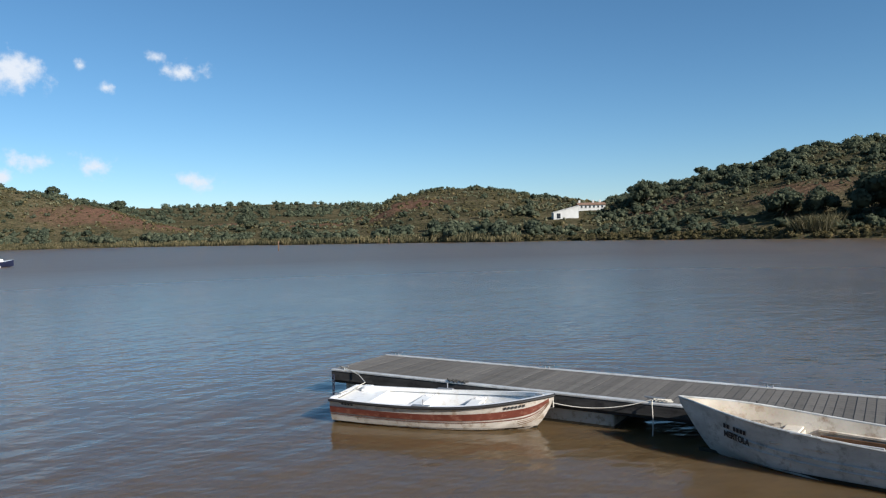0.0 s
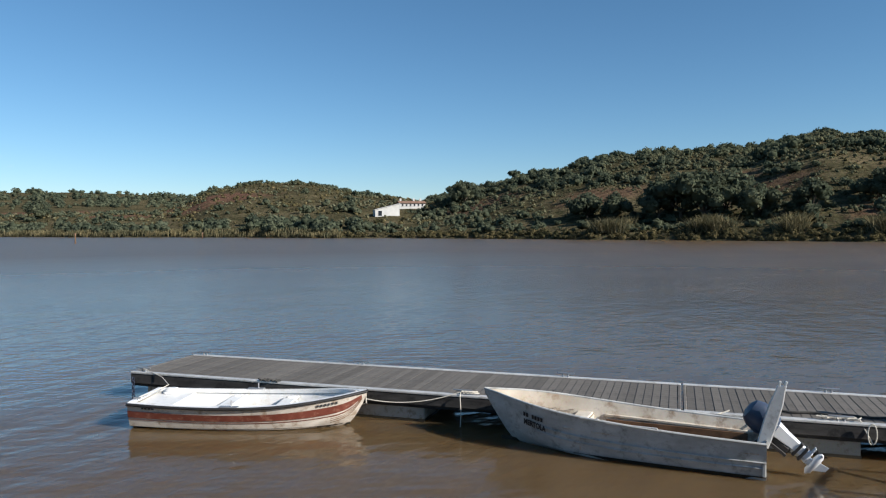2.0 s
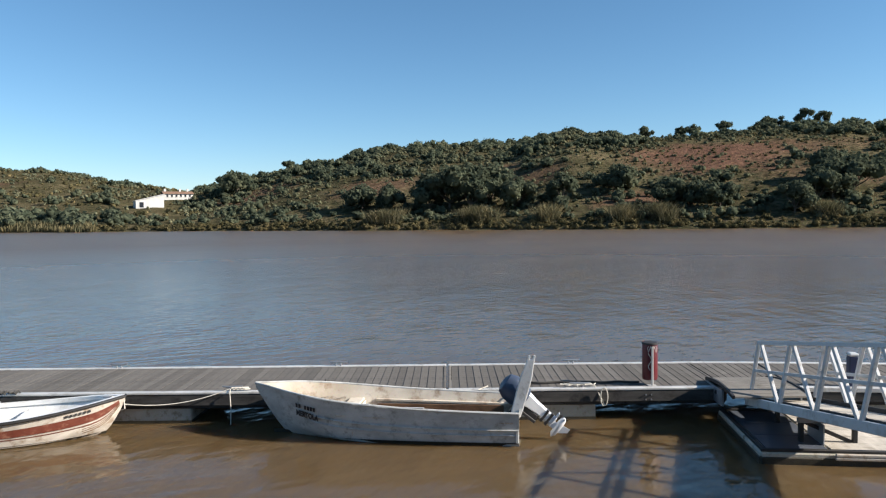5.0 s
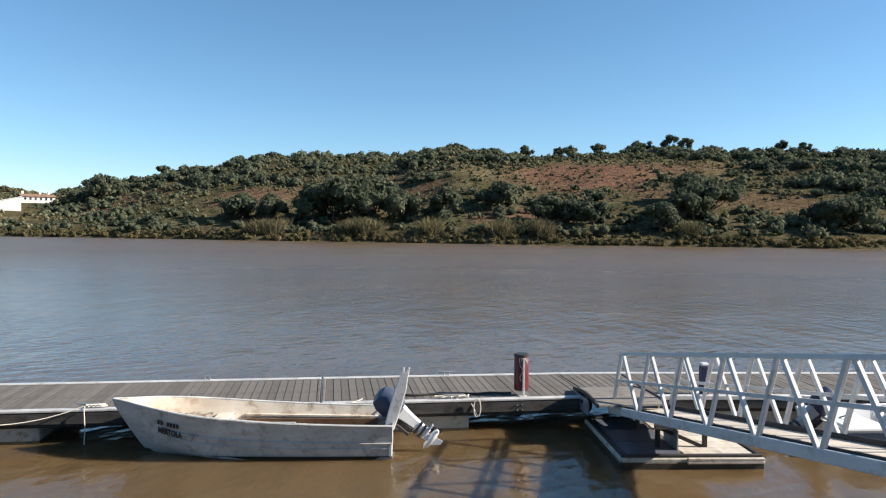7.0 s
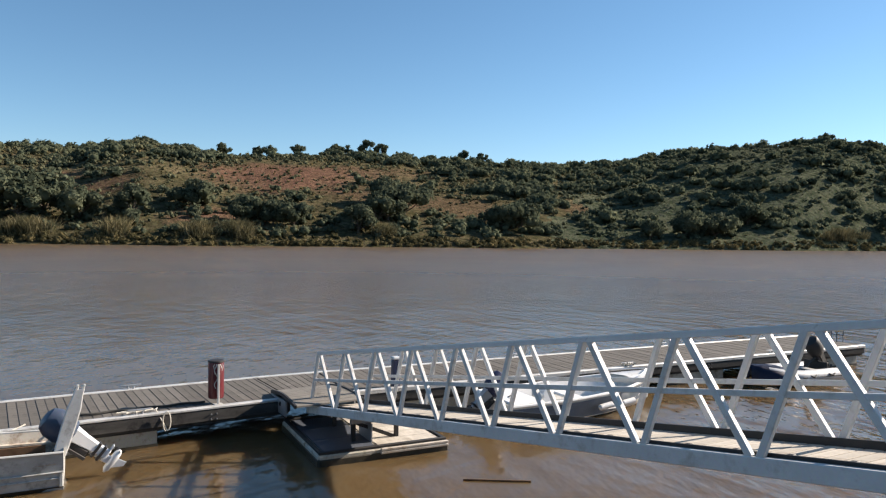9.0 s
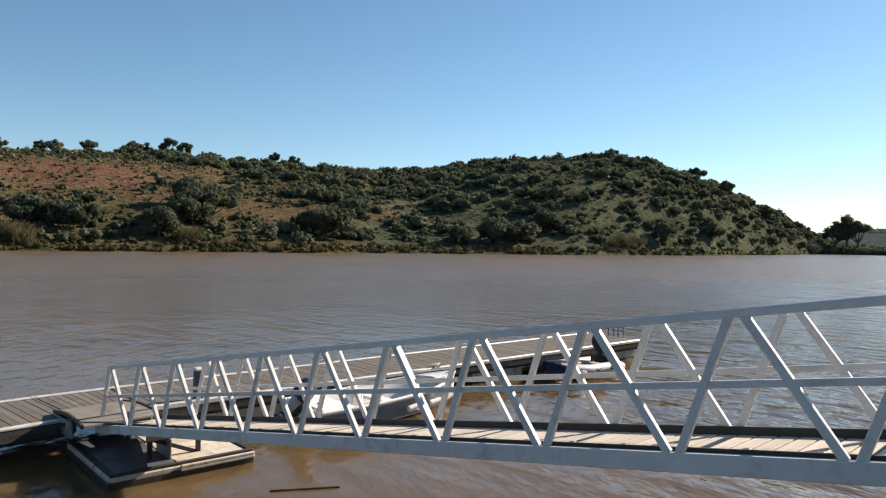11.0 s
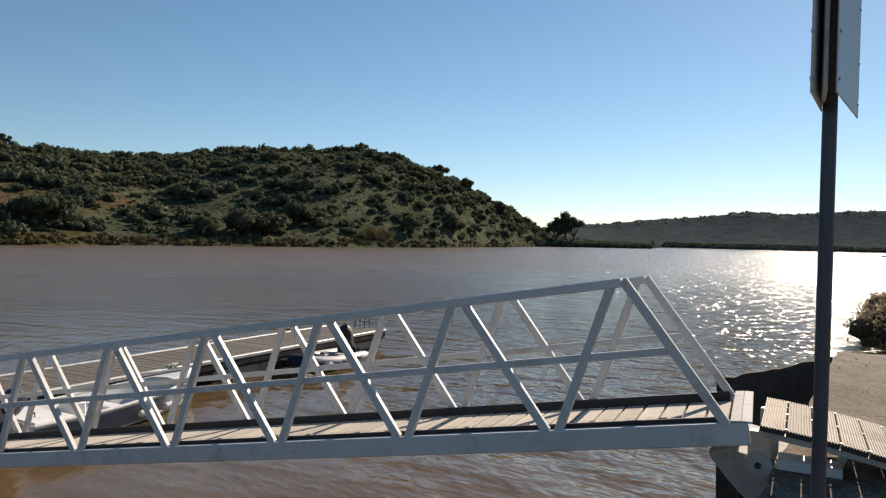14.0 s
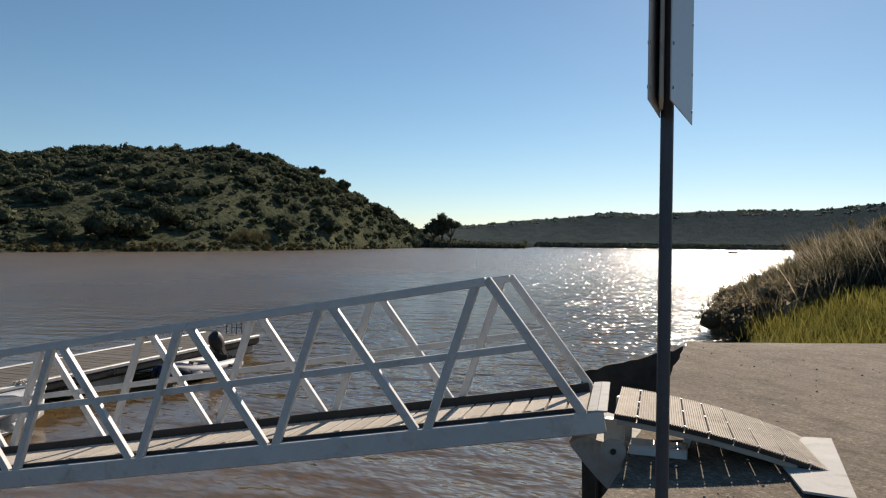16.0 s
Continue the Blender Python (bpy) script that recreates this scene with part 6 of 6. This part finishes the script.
# crumpled cloth on the foredeck
g = np.random.default_rng(17)
bm = bmesh.new()
rows = []
for i in range(15):
    rows.append([BM_ @ Vector((3.1 + 0.62 * i / 14, -0.36 + 0.72 * j / 13 * (1 - 0.3 * i / 14), 0.535 + 0.035 * math.sin(i * 1.3 + j * 0.9) * math.sin(j * 1.7 + i * 0.4) + 0.02 * g.random())) for j in range(14)])
bm = loft(rows)
bmesh.ops.solidify(bm, geom=bm.faces[:], thickness=0.008)
solid("crumpled_cloth", bm, BOATIN, "crumpled pale cloth lying in the grey boat's bow", "cloth", smooth=True)

# lettering on the bow's side, towards the bank
def lettering(text, size, mat, parent, name, m):
    cu = bpy.data.curves.new(name, "FONT")
    cu.body, cu.size, cu.extrude, cu.align_x, cu.align_y = text, size, 0.002, "CENTER", "CENTER"
    cu.offset = 0.006
    tmp = bpy.data.objects.new(name, cu)
    scene.collection.objects.link(tmp)
    me = bpy.data.meshes.new_from_object(tmp.evaluated_get(bpy.context.evaluated_depsgraph_get()))
    bpy.data.objects.remove(tmp), bpy.data.curves.remove(cu)
    me.name = name
    me.materials.clear()
    me.materials.append(mat)
    ob = new(name, me)
    ob.parent = parent
    ob.matrix_basis = m
    return ob


fr = side_frame(BST, 3.60, 0.47, 1, 0.016)
ax, nr, upv = (fr.to_3x3().col[k].copy() for k in range(3))
m3 = Matrix((-ax * 0.66, upv, nr)).transposed().to_4x4()
m3.translation = fr.translation
lettering("MERTOLA", 0.15, LETTER, BOAT, "name_letters", m3)
for k in range(7):
    if k != 2:
        bar_on(BOAT, BST, 3.79 - 0.055 * k, 0.68, 1, 0.042, 0.075)

outboard(BM_ @ pose(-0.06, 0.10, 0.50), COWL, SILVER, 52, "dark blue outboard motor tilted up with a silver leg", 1.04)


def motor_prop():
    ob = thing("steering_post", Matrix.Identity(4), "tall pale board standing on the grey boat's transom", "post")
    a, b = BM_ @ Vector((0.06, 0.36, 0.45)), BM_ @ Vector((-0.225, 0.295, 1.47))
    side = Vector((0.787, -0.617, 0))
    deep = (b - a).cross(side).normalized()
    rows = []
    for t, w in ((0.0, 0.17), (0.12, 0.19), (0.4, 0.205), (0.66, 0.20), (0.78, 0.16), (0.86, 0.135), (0.93, 0.13)):
        c = a.lerp(b, t)
        rows.append([c + side * w * u + deep * 0.035 * v for u, v in ((-0.5, -0.8), (-0.42, -1), (0.42, -1), (0.5, -0.8), (0.5, 0.8), (0.42, 1), (-0.42, 1), (-0.5, 0.8))])
    bm = loft(rows, True)
    bm.verts.ensure_lookup_table()
    bm.faces.new([bm.verts[k] for k in range(8)]), bm.faces.new([bm.verts[48 + k] for k in range(8)])
    part("board", bm, ALU, ob, "pale weathered board")
    for sd in (-1, 1):
        bm = bmesh.new()
        beam(bm, a.lerp(b, 0.9) + side * 0.035 * sd, a.lerp(b, 1.0) + side * 0.045 * sd, 0.05, 0.035, side, 0.006)
        part("fork", bm, ALU, ob, "notched fork tip")
    return ob


motor_prop()
rope([BM_ @ Vector((0.1, -0.55, 0.56)), BM_ @ Vector((0.35, -0.75, 0.6)), on(DOCK_A, 12.3, -0.02, 0.6), on(DOCK_A, 12.5, 0.06, 0.66)], 0.012, "thin mooring line from the grey boat to the dock")

# ---- trees and buildings on the far bank ----
for k, (az, r, h, w, lab) in enumerate((
        (-59.9, 374, 8.5, 4.4, "broad dark holm oak on the bare hilltop"),
        (-58.7, 375, 10.0, 5.0, "tall dark holm oak on the bare hilltop"),
        (-51.3, 373, 7.5, 4.4, "dark holm oak on the ridge"),
        (-50.4, 373, 7.0, 4.2, "small dark holm oak on the ridge"),
        (-53.4, 373, 7.5, 4.4, "dark holm oak on the ridge"),
        (-56.4, 373, 7.0, 4.2, "dark holm oak on the ridge"),
        (-57.2, 374, 6.5, 3.6, "dark holm oak on the ridge"),
        (-47.8, 372, 7.5, 5.0, "dark holm oak below the ridge"),
        (-66.5, 385, 6.5, 3.8, "dark holm oak on the ridge"),
        (-68.0, 385, 6.5, 3.8, "dark holm oak on the ridge"),
        (-19.9, 420, 6.5, 4.6, "rounded oak on the hill's shoulder"),
        (-25.5, 398, 6.0, 4.4, "rounded oak on the ridge"),
        (-27.0, 395, 6.0, 4.2, "rounded oak on the ridge"),
        (-15.2, 440, 7.0, 5.5, "rounded oak on the saddle"),
        (-16.0, 1.9, 8.5, 7.0, "dark rounded oak on the lower slope"),
        (-34.2, 0.45, 12.0, 8.5, "large dark tree on the lower slope"),
        (-32.6, 0.6, 11.0, 8.0, "large dark tree on the lower slope"),
        (-31.0, 0.5, 8.5, 7.0, "dark green tree on the lower slope"),
        (-35.8, 0.8, 11.0, 7.5, "large dark tree on the lower slope"),
        (-37.8, 0.5, 7.5, 7.0, "rounded green tree above the bank"),
        (-27.8, 0.5, 6.5, 6.0, "rounded green tree above the bank"),
        (-25.6, 0.6, 6.5, 6.0, "rounded green tree above the bank"),
        (-41.5, 0.9, 8.0, 5.0, "rounded green tree on the slope"),
        (-45.8, 1.6, 7.5, 5.5, "rounded tree on the slope"),
        (-49.6, 0.6, 6.5, 5.0, "dark green tree above the bank"),
        (-51.6, 0.5, 6.0, 5.0, "green tree above the bank"),
        (-53.2, 0.3, 6.0, 4.6, "green tree above the bank"),
        (-109.9, 606, 24.0, 9.0, "tall dark tree at the end of the point"),
        (-109.25, 604, 28.0, 10.0, "tall dark tree at the end of the point"),
        (-108.6, 600, 19.0, 10.0, "dark tree near the end of the point"),
        (-104.2, 500, 9.0, 5.5, "lone tree on the falling ridge"),
        (-99.3, 452, 8.0, 6.0, "dark tree on the ridge"),
        (-101.4, 468, 8.0, 6.0, "dark tree on the ridge"),
        (-93.0, 425, 7.0, 5.0, "tree on the hilltop"),
        (-83.6, 0.0, 7.5, 6.0, "round dark green tree on the bank"),
        (-85.8, 0.0, 6.5, 6.5, "yellow-green bushy tree on the bank"),
        (-81.1, -0.2, 5.5, 4.5, "round green tree on the bank"),
        (-71.1, 0.3, 7.0, 7.5, "dark round tree in the hollow"),
        (-69.6, 0.35, 6.0, 6.5, "dark round tree in the hollow"),
        (-58.2, -0.05, 7.0, 5.0, "round pale green tree above the bank"),
        (-60.6, 0.9, 9.0, 6.5, "dark tree on the slope"),
        (-61.9, 1.3, 9.0, 7.0, "dark tree on the slope"),
        (-59.6, 0.7, 7.5, 5.5, "green tree on the slope"),
        (-60.3, 2.2, 8.0, 6.5, "dark tree high on the slope"),
        (-88.0, 1.0, 7.0, 6.5, "dark tree on the shaded slope"),
        (-97.0, 0.3, 7.0, 6.0, "dark tree above the bank"),
        (-100.5, 0.4, 8.0, 6.0, "dark tree above the bank"),
        (15.3, 0.65, 9.0, 8.0, "rounded green tree on the flat bank"),
        (24.4, 640, 9.0, 8.0, "dark tree on the upstream hill's ridge"),
        (28.5, 660, 9.0, 7.0, "dark tree on the upstream hill's ridge"))):
    tree(az, r, h, w, lab, 100 + k, clump=0.30 if r > 370 else 0.36)


def ridge_oaks():
    g = np.random.default_rng(61)
    az = np.concatenate([g.uniform(-107, -67, 110), g.uniform(-48, -13, 100), g.uniform(-9, 3.5, 45), g.uniform(22, 36, 45)])
    r = table(az, RIDGE_AZ, RIDGE_R) * (0.965 + 0.05 * g.random(len(az)))
    keep = (rough_noise(az * 3, az, 0.7) > -0.35) & ~((az > -64) & (az < -50) & (g.random(len(az)) < 0.75))
    p = land_point(az[keep], r[keep])
    size = (1.5 + 1.7 * g.random(len(p))) * np.where(az[keep] > -12, 1.5, 1.0)
    p[:, 2] += size * 0.55
    tagged(new("ridge_oaks", lobed("ridge_oaks", p - np.array([0, 0, 0.5]) * size[:, None], size * 1.15, OAK, 7, 24, 61)), "dark holm oaks along the skyline", "trees", kind="stuff")


ridge_oaks()


def farmhouse():
    x, y, z = place(-11.7, 1.55)
    far = math.hypot(x, y)
    m = turned(-11.7 + 10, x, y, z - 0.6)
    ob = thing("farmhouse", m, "white farmhouse with a red tiled roof on the far hill", "house")
    w = far * 0.036
    part("wall", boxed((w, 7, 3.0), (0, 0, 1.0)), PLASTER, ob)
    bm = loft([[(x, y, z) for y, z in ((-4.0, 2.5), (0, 3.6), (4.0, 2.5), (4.0, 2.35), (0, 3.4), (-4.0, 2.35))] for x in (-w / 2 - 0.4, w / 2 + 0.4)], True)
    bm.verts.ensure_lookup_table()
    bm.faces.new([bm.verts[k] for k in range(6)]), bm.faces.new([bm.verts[6 + k] for k in range(6)])
    part("roof", bm, ROOF, ob, "weathered clay tiled roof")
    for f in (-0.42, 0.1, 0.36):
        part("chimney", boxed((0.9, 0.9, 1.8), (f * w, 0.5, 3.9), bevel=0.05), PLASTER, ob)
    for k in range(6):
        xx = (k - 2.5) * w / 6.5
        wi = part("window", boxed((0.8, 0.1, 0.9), (xx, -3.52, 1.5), bevel=0.02), WINDOWDARK, ob, "dark small window")
        part("sill", boxed((1.0, 0.2, 0.1), (xx, -3.6, 1.0)), PLASTER, wi)
    x, y, z = place(-9.7, 0.95)
    far = math.hypot(x, y)
    w = far * 0.017
    ob = thing("barn", turned(-9.7 + 10, x, y, z - 0.8), "white walled barn with a long sloping roofline on the far hill", "barn")
    part("wall", prism([(-w, -1.5), (w, -0.5), (w, far * 0.0145 + 1.0), (-w, far * 0.007 + 0.6)], -3, 3), PLASTER, ob)
    bm = bmesh.new()
    beam(bm, (-w - 0.3, 0, far * 0.007 + 0.72), (w + 0.3, 0, far * 0.0145 + 1.12), 6.6, 0.2)
    part("roof", bm, PLASTER, ob, "pale lime-washed roof")
    part("door", boxed((1.6, 0.1, 2.2), (-w * 0.6, -3.03, 1.4)), WINDOWDARK, ob, "dark doorway")


farmhouse()


def channel_post(x, y, h, label):
    ob = thing("channel_post", turned(0, x, y, 0), label, "post", "channel posts")
    bm = bmesh.new()
    tube(bm, [(0, 0, -1), (0, 0, h)], 0.14, 8)
    part("pole", bm, BROWN, ob)
    bm = bmesh.new()
    tube(bm, [(0, 0, h - 0.5), (0, 0, h)], 0.17, 8)
    part("band", bm, ROOF, ob, "faded top band")


channel_post(-45, 195, 2.6, "thin brown channel marker post in the river")
channel_post(-20, 262, 2.2, "thin pale channel marker post near the far bank")


def sailboat():
    m = turned(70, -74.2, 113.5, 0)
    ob = thing("sailboat", m, "small blue-hulled sailing boat at anchor", "sailboat")
    st = smooth_stations([(0, 0.9, 0.7, 0.9, 0.2, -0.2), (2.5, 1.2, 0.9, 0.85, 0.1, -0.3), (5, 0.8, 0.4, 1.0, 0.2, -0.2), (6.5, 0.02, 0.01, 1.2, 0.5, 0.2)], 12)
    part("hull", hull_skin(st), NAVY, ob, smooth=True)
    part("cabin", boxed((2.4, 1.3, 0.5), (3.0, 0, 1.1), bevel=0.1), GEL, ob, "white cabin")
    part("deck", loft([[(x, bg, zg), (x, -bg, zg)] for x, bg, bc, zg, zc, zk in st]), GEL, ob)
    bm = bmesh.new()
    tube(bm, [(3.6, 0, 0.9), (3.6, 0, 8.0)], [0.06, 0.04], 8)
    part("mast", bm, WHITE, ob)
    bm = bmesh.new()
    tube(bm, [(3.6, 0, 1.9), (0.4, 0, 1.9)], [0.05, 0.12], 8)
    part("boom", bm, WHITE, ob, "boom with furled sail")
    bm = bmesh.new()
    bmesh.ops.create_uvsphere(bm, u_segments=12, v_segments=8, radius=0.3)
    solid("mooring_buoy", bm, WHITE, "white round mooring buoy on the water", "buoy", m=turned(0, -71.6, 115.0, 0.1), smooth=True)


sailboat()


def small_far_boat():
    m = turned(20, 330, -295, 0)
    ob = thing("fishing_boat", m, "small dark fishing boat far down the glittering river", "boat")
    st = smooth_stations([(0, 0.9, 0.7, 0.8, 0.2, -0.1), (3, 1.0, 0.7, 0.8, 0.2, -0.1), (5.5, 0.02, 0.01, 1.1, 0.5, 0.1)], 10)
    part("hull", hull_skin(st), DARK, ob)
    for x, h in ((1.0, 4.0), (3.2, 4.5)):
        bm = bmesh.new()
        tube(bm, [(x, 0, 0.4), (x + 0.9, 0, h)], 0.09, 6)
        part("mast", bm, DARK, ob)


small_far_boat()

# floating stick
rope([(10.2 + 0.42 * k / 6, 4.3 - 0.95 * k / 6 + 0.01 * math.sin(k), 0.012) for k in range(7)], 0.018, "thin dark stick floating on the water", BROWN)["category"] = "stick"


# ---- boats beyond the gangway ----
def motorboat():
    m = DOCK_B @ pose(2.6, -1.15, 0, 0, 0, 0)
    ob = thing("motorboat", m, "white open motorboat with a blue hull band and fenders", "motorboat")
    st = smooth_stations([(0, 0.76, 0.64, 0.47, 0.05, -0.15), (1.4, 0.82, 0.66, 0.49, 0.04, -0.16), (2.8, 0.72, 0.48, 0.56, 0.06, -0.12), (3.65, 0.42, 0.18, 0.65, 0.14, -0.04), (4.13, 0.02, 0.01, 0.74, 0.40, 0.15)], 20)
    part("hull", hull_skin(st), GEL, ob, smooth=True)
    part("blue_band", between(st[:-1], 0.05, 0.86, 0.008), surface("dull_blue_hull_paint", (0.07, 0.11, 0.16), (0.12, 0.17, 0.23), 0.45, 0, 2, 30, 0.0005), ob, "dull blue painted hull band")
    part("inner_shell", hull_skin(st, 0.07), GEL, ob, smooth=True)
    part("gunwale", gunwale(st, 0.035, 0.0, 0.0), GEL, ob, smooth=True)
    rows = [[(x, sd * max(bg - 0.02, 0.003), zg + 0.02 + 0.05 * (1 - abs(sd))) for sd in (-1, -0.5, 0, 0.5, 1)] for x, bg, bc, zg, zc, zk in st[13:]]
    part("foredeck", loft(rows), GEL, ob, "white foredeck", smooth=True)
    part("stern_deck", boxed((0.75, 1.4, 0.06), (0.42, 0, 0.485), bevel=0.02), GEL, ob, "white stern deck")
    part("console", boxed((0.34, 0.42, 0.36), (1.15, -0.1, 0.48), bevel=0.06), GEL, ob, "white seat box", smooth=True)
    part("bench", boxed((0.32, 1.3, 0.06), (1.95, 0, 0.36), bevel=0.02), GEL, ob)
    part("cockpit_floor", boxed((2.2, 1.2, 0.03), (1.7, 0, 0.16), bevel=0.006), STEEL, ob, "dark grey cockpit floor")
    bm = bmesh.new()
    for sd in (1, -1):
        tube(bm, [(x, sd * (bg - 0.08), zg + 0.12 + 0.04 * math.sin((x - 2.25) * 2.3)) for x, bg, bc, zg, zc, zk in st[11:19]], 0.014, 7)
    part("bow_rail", bm, SILVER, ob, "bright bow rail")
    for x in (2.2, 2.9):
        bm = bmesh.new()
        y = -0.87 if x < 2.5 else -0.75
        tube(bm, [(x - 0.18, y, 0.29), (x - 0.15, y, 0.295), (x + 0.15, y, 0.335), (x + 0.18, y, 0.34)], [0.025, 0.062, 0.062, 0.025], 12)
        part("fender", bm, GEL, ob, "white cylinder fender with blue ends", smooth=True)
    bm = bmesh.new()
    tube(bm, [(0.3, -0.3, 0.51), (0.36, -0.2, 0.57), (0.3, -0.1, 0.51)], 0.012, 6)
    part("stern_handle", bm, DARK, ob)
    outboard(m @ pose(-0.04, 0, 0.45), NAVY, STEEL, 48, "navy outboard motor tilted up on the motorboat", 1.0)


motorboat()


def inflatable():
    m = DOCK_B @ pose(13.25, -0.75, 0, 0, 0, 180)
    ob = thing("inflatable_boat", m, "grey inflatable boat with a dark bow cover", "inflatable boat")
    for sd in (1, -1):
        bm = bmesh.new()
        tube(bm, [(-0.42, sd * 0.50, 0.17), (-0.30, sd * 0.50, 0.18), (-0.1, sd * 0.50, 0.19), (1.3, sd * 0.52, 0.21), (1.9, sd * 0.42, 0.26), (2.25, sd * 0.22, 0.33), (2.42, 0, 0.36)], [0.03, 0.12, 0.17, 0.18, 0.175, 0.165, 0.16], 14)
        t = part("tube", bm, RUBBER, ob, "pale grey inflated tube", smooth=True)
        bm = bmesh.new()
        tube(bm, [(x, sd * (0.50 + 0.175), 0.20 + 0.02 * x) for x in np.linspace(-0.1, 1.5, 6)], 0.016, 6)
        part("rub_strake", bm, DARK, t, "dark rubbing strip")
    part("floor", boxed((1.9, 0.7, 0.05), (0.9, 0, 0.10), bevel=0.01), DARK, ob)
    part("transom", boxed((0.05, 0.70, 0.38), (0.10, 0, 0.29), bevel=0.01), DARK, ob)
    part("seat", boxed((0.24, 0.86, 0.03), (0.75, 0, 0.34), bevel=0.008), BEARER, ob, "grey plank seat")
    rows = [[(x, y * w, z + 0.10 * (1 - y * y) - 0.24 * abs(y) ** 7) for y in (-1, -0.93, -0.8, -0.45, 0, 0.45, 0.8, 0.93, 1)] for x, w, z in ((1.62, 0.72, 0.33), (1.70, 0.71, 0.37), (2.05, 0.62, 0.40), (2.40, 0.42, 0.44), (2.60, 0.16, 0.44), (2.66, 0.04, 0.36))]
    bm = loft(rows)
    bmesh.ops.solidify(bm, geom=bm.faces[:], thickness=0.012)
    part("bow_cover", bm, NAVY, ob, "dark blue-grey bow cover", smooth=True)
    for x in (0.25, 1.0):
        bm = bmesh.new()
        tube(bm, [(x, 0.67, 0.27), (x + 0.12, 0.71, 0.23), (x + 0.24, 0.67, 0.27)], 0.022, 7)
        part("grab_handle", bm, DARK, ob, "black grab handle")
    outboard(m @ pose(0.10, 0, 0.50), DARK, DARK, 42, "black outboard motor tilted up on the inflatable boat", 1.1)


inflatable()
rope([on(DOCK_B, 7.0 + 0.4 * k / 20, 0.05 + 0.06 * math.sin(k * 1.9), 0.66 + 0.03 * math.sin(k * 2.7)) for k in range(21)], 0.02, "tangle of pale rope on the dock edge")

sign_post()
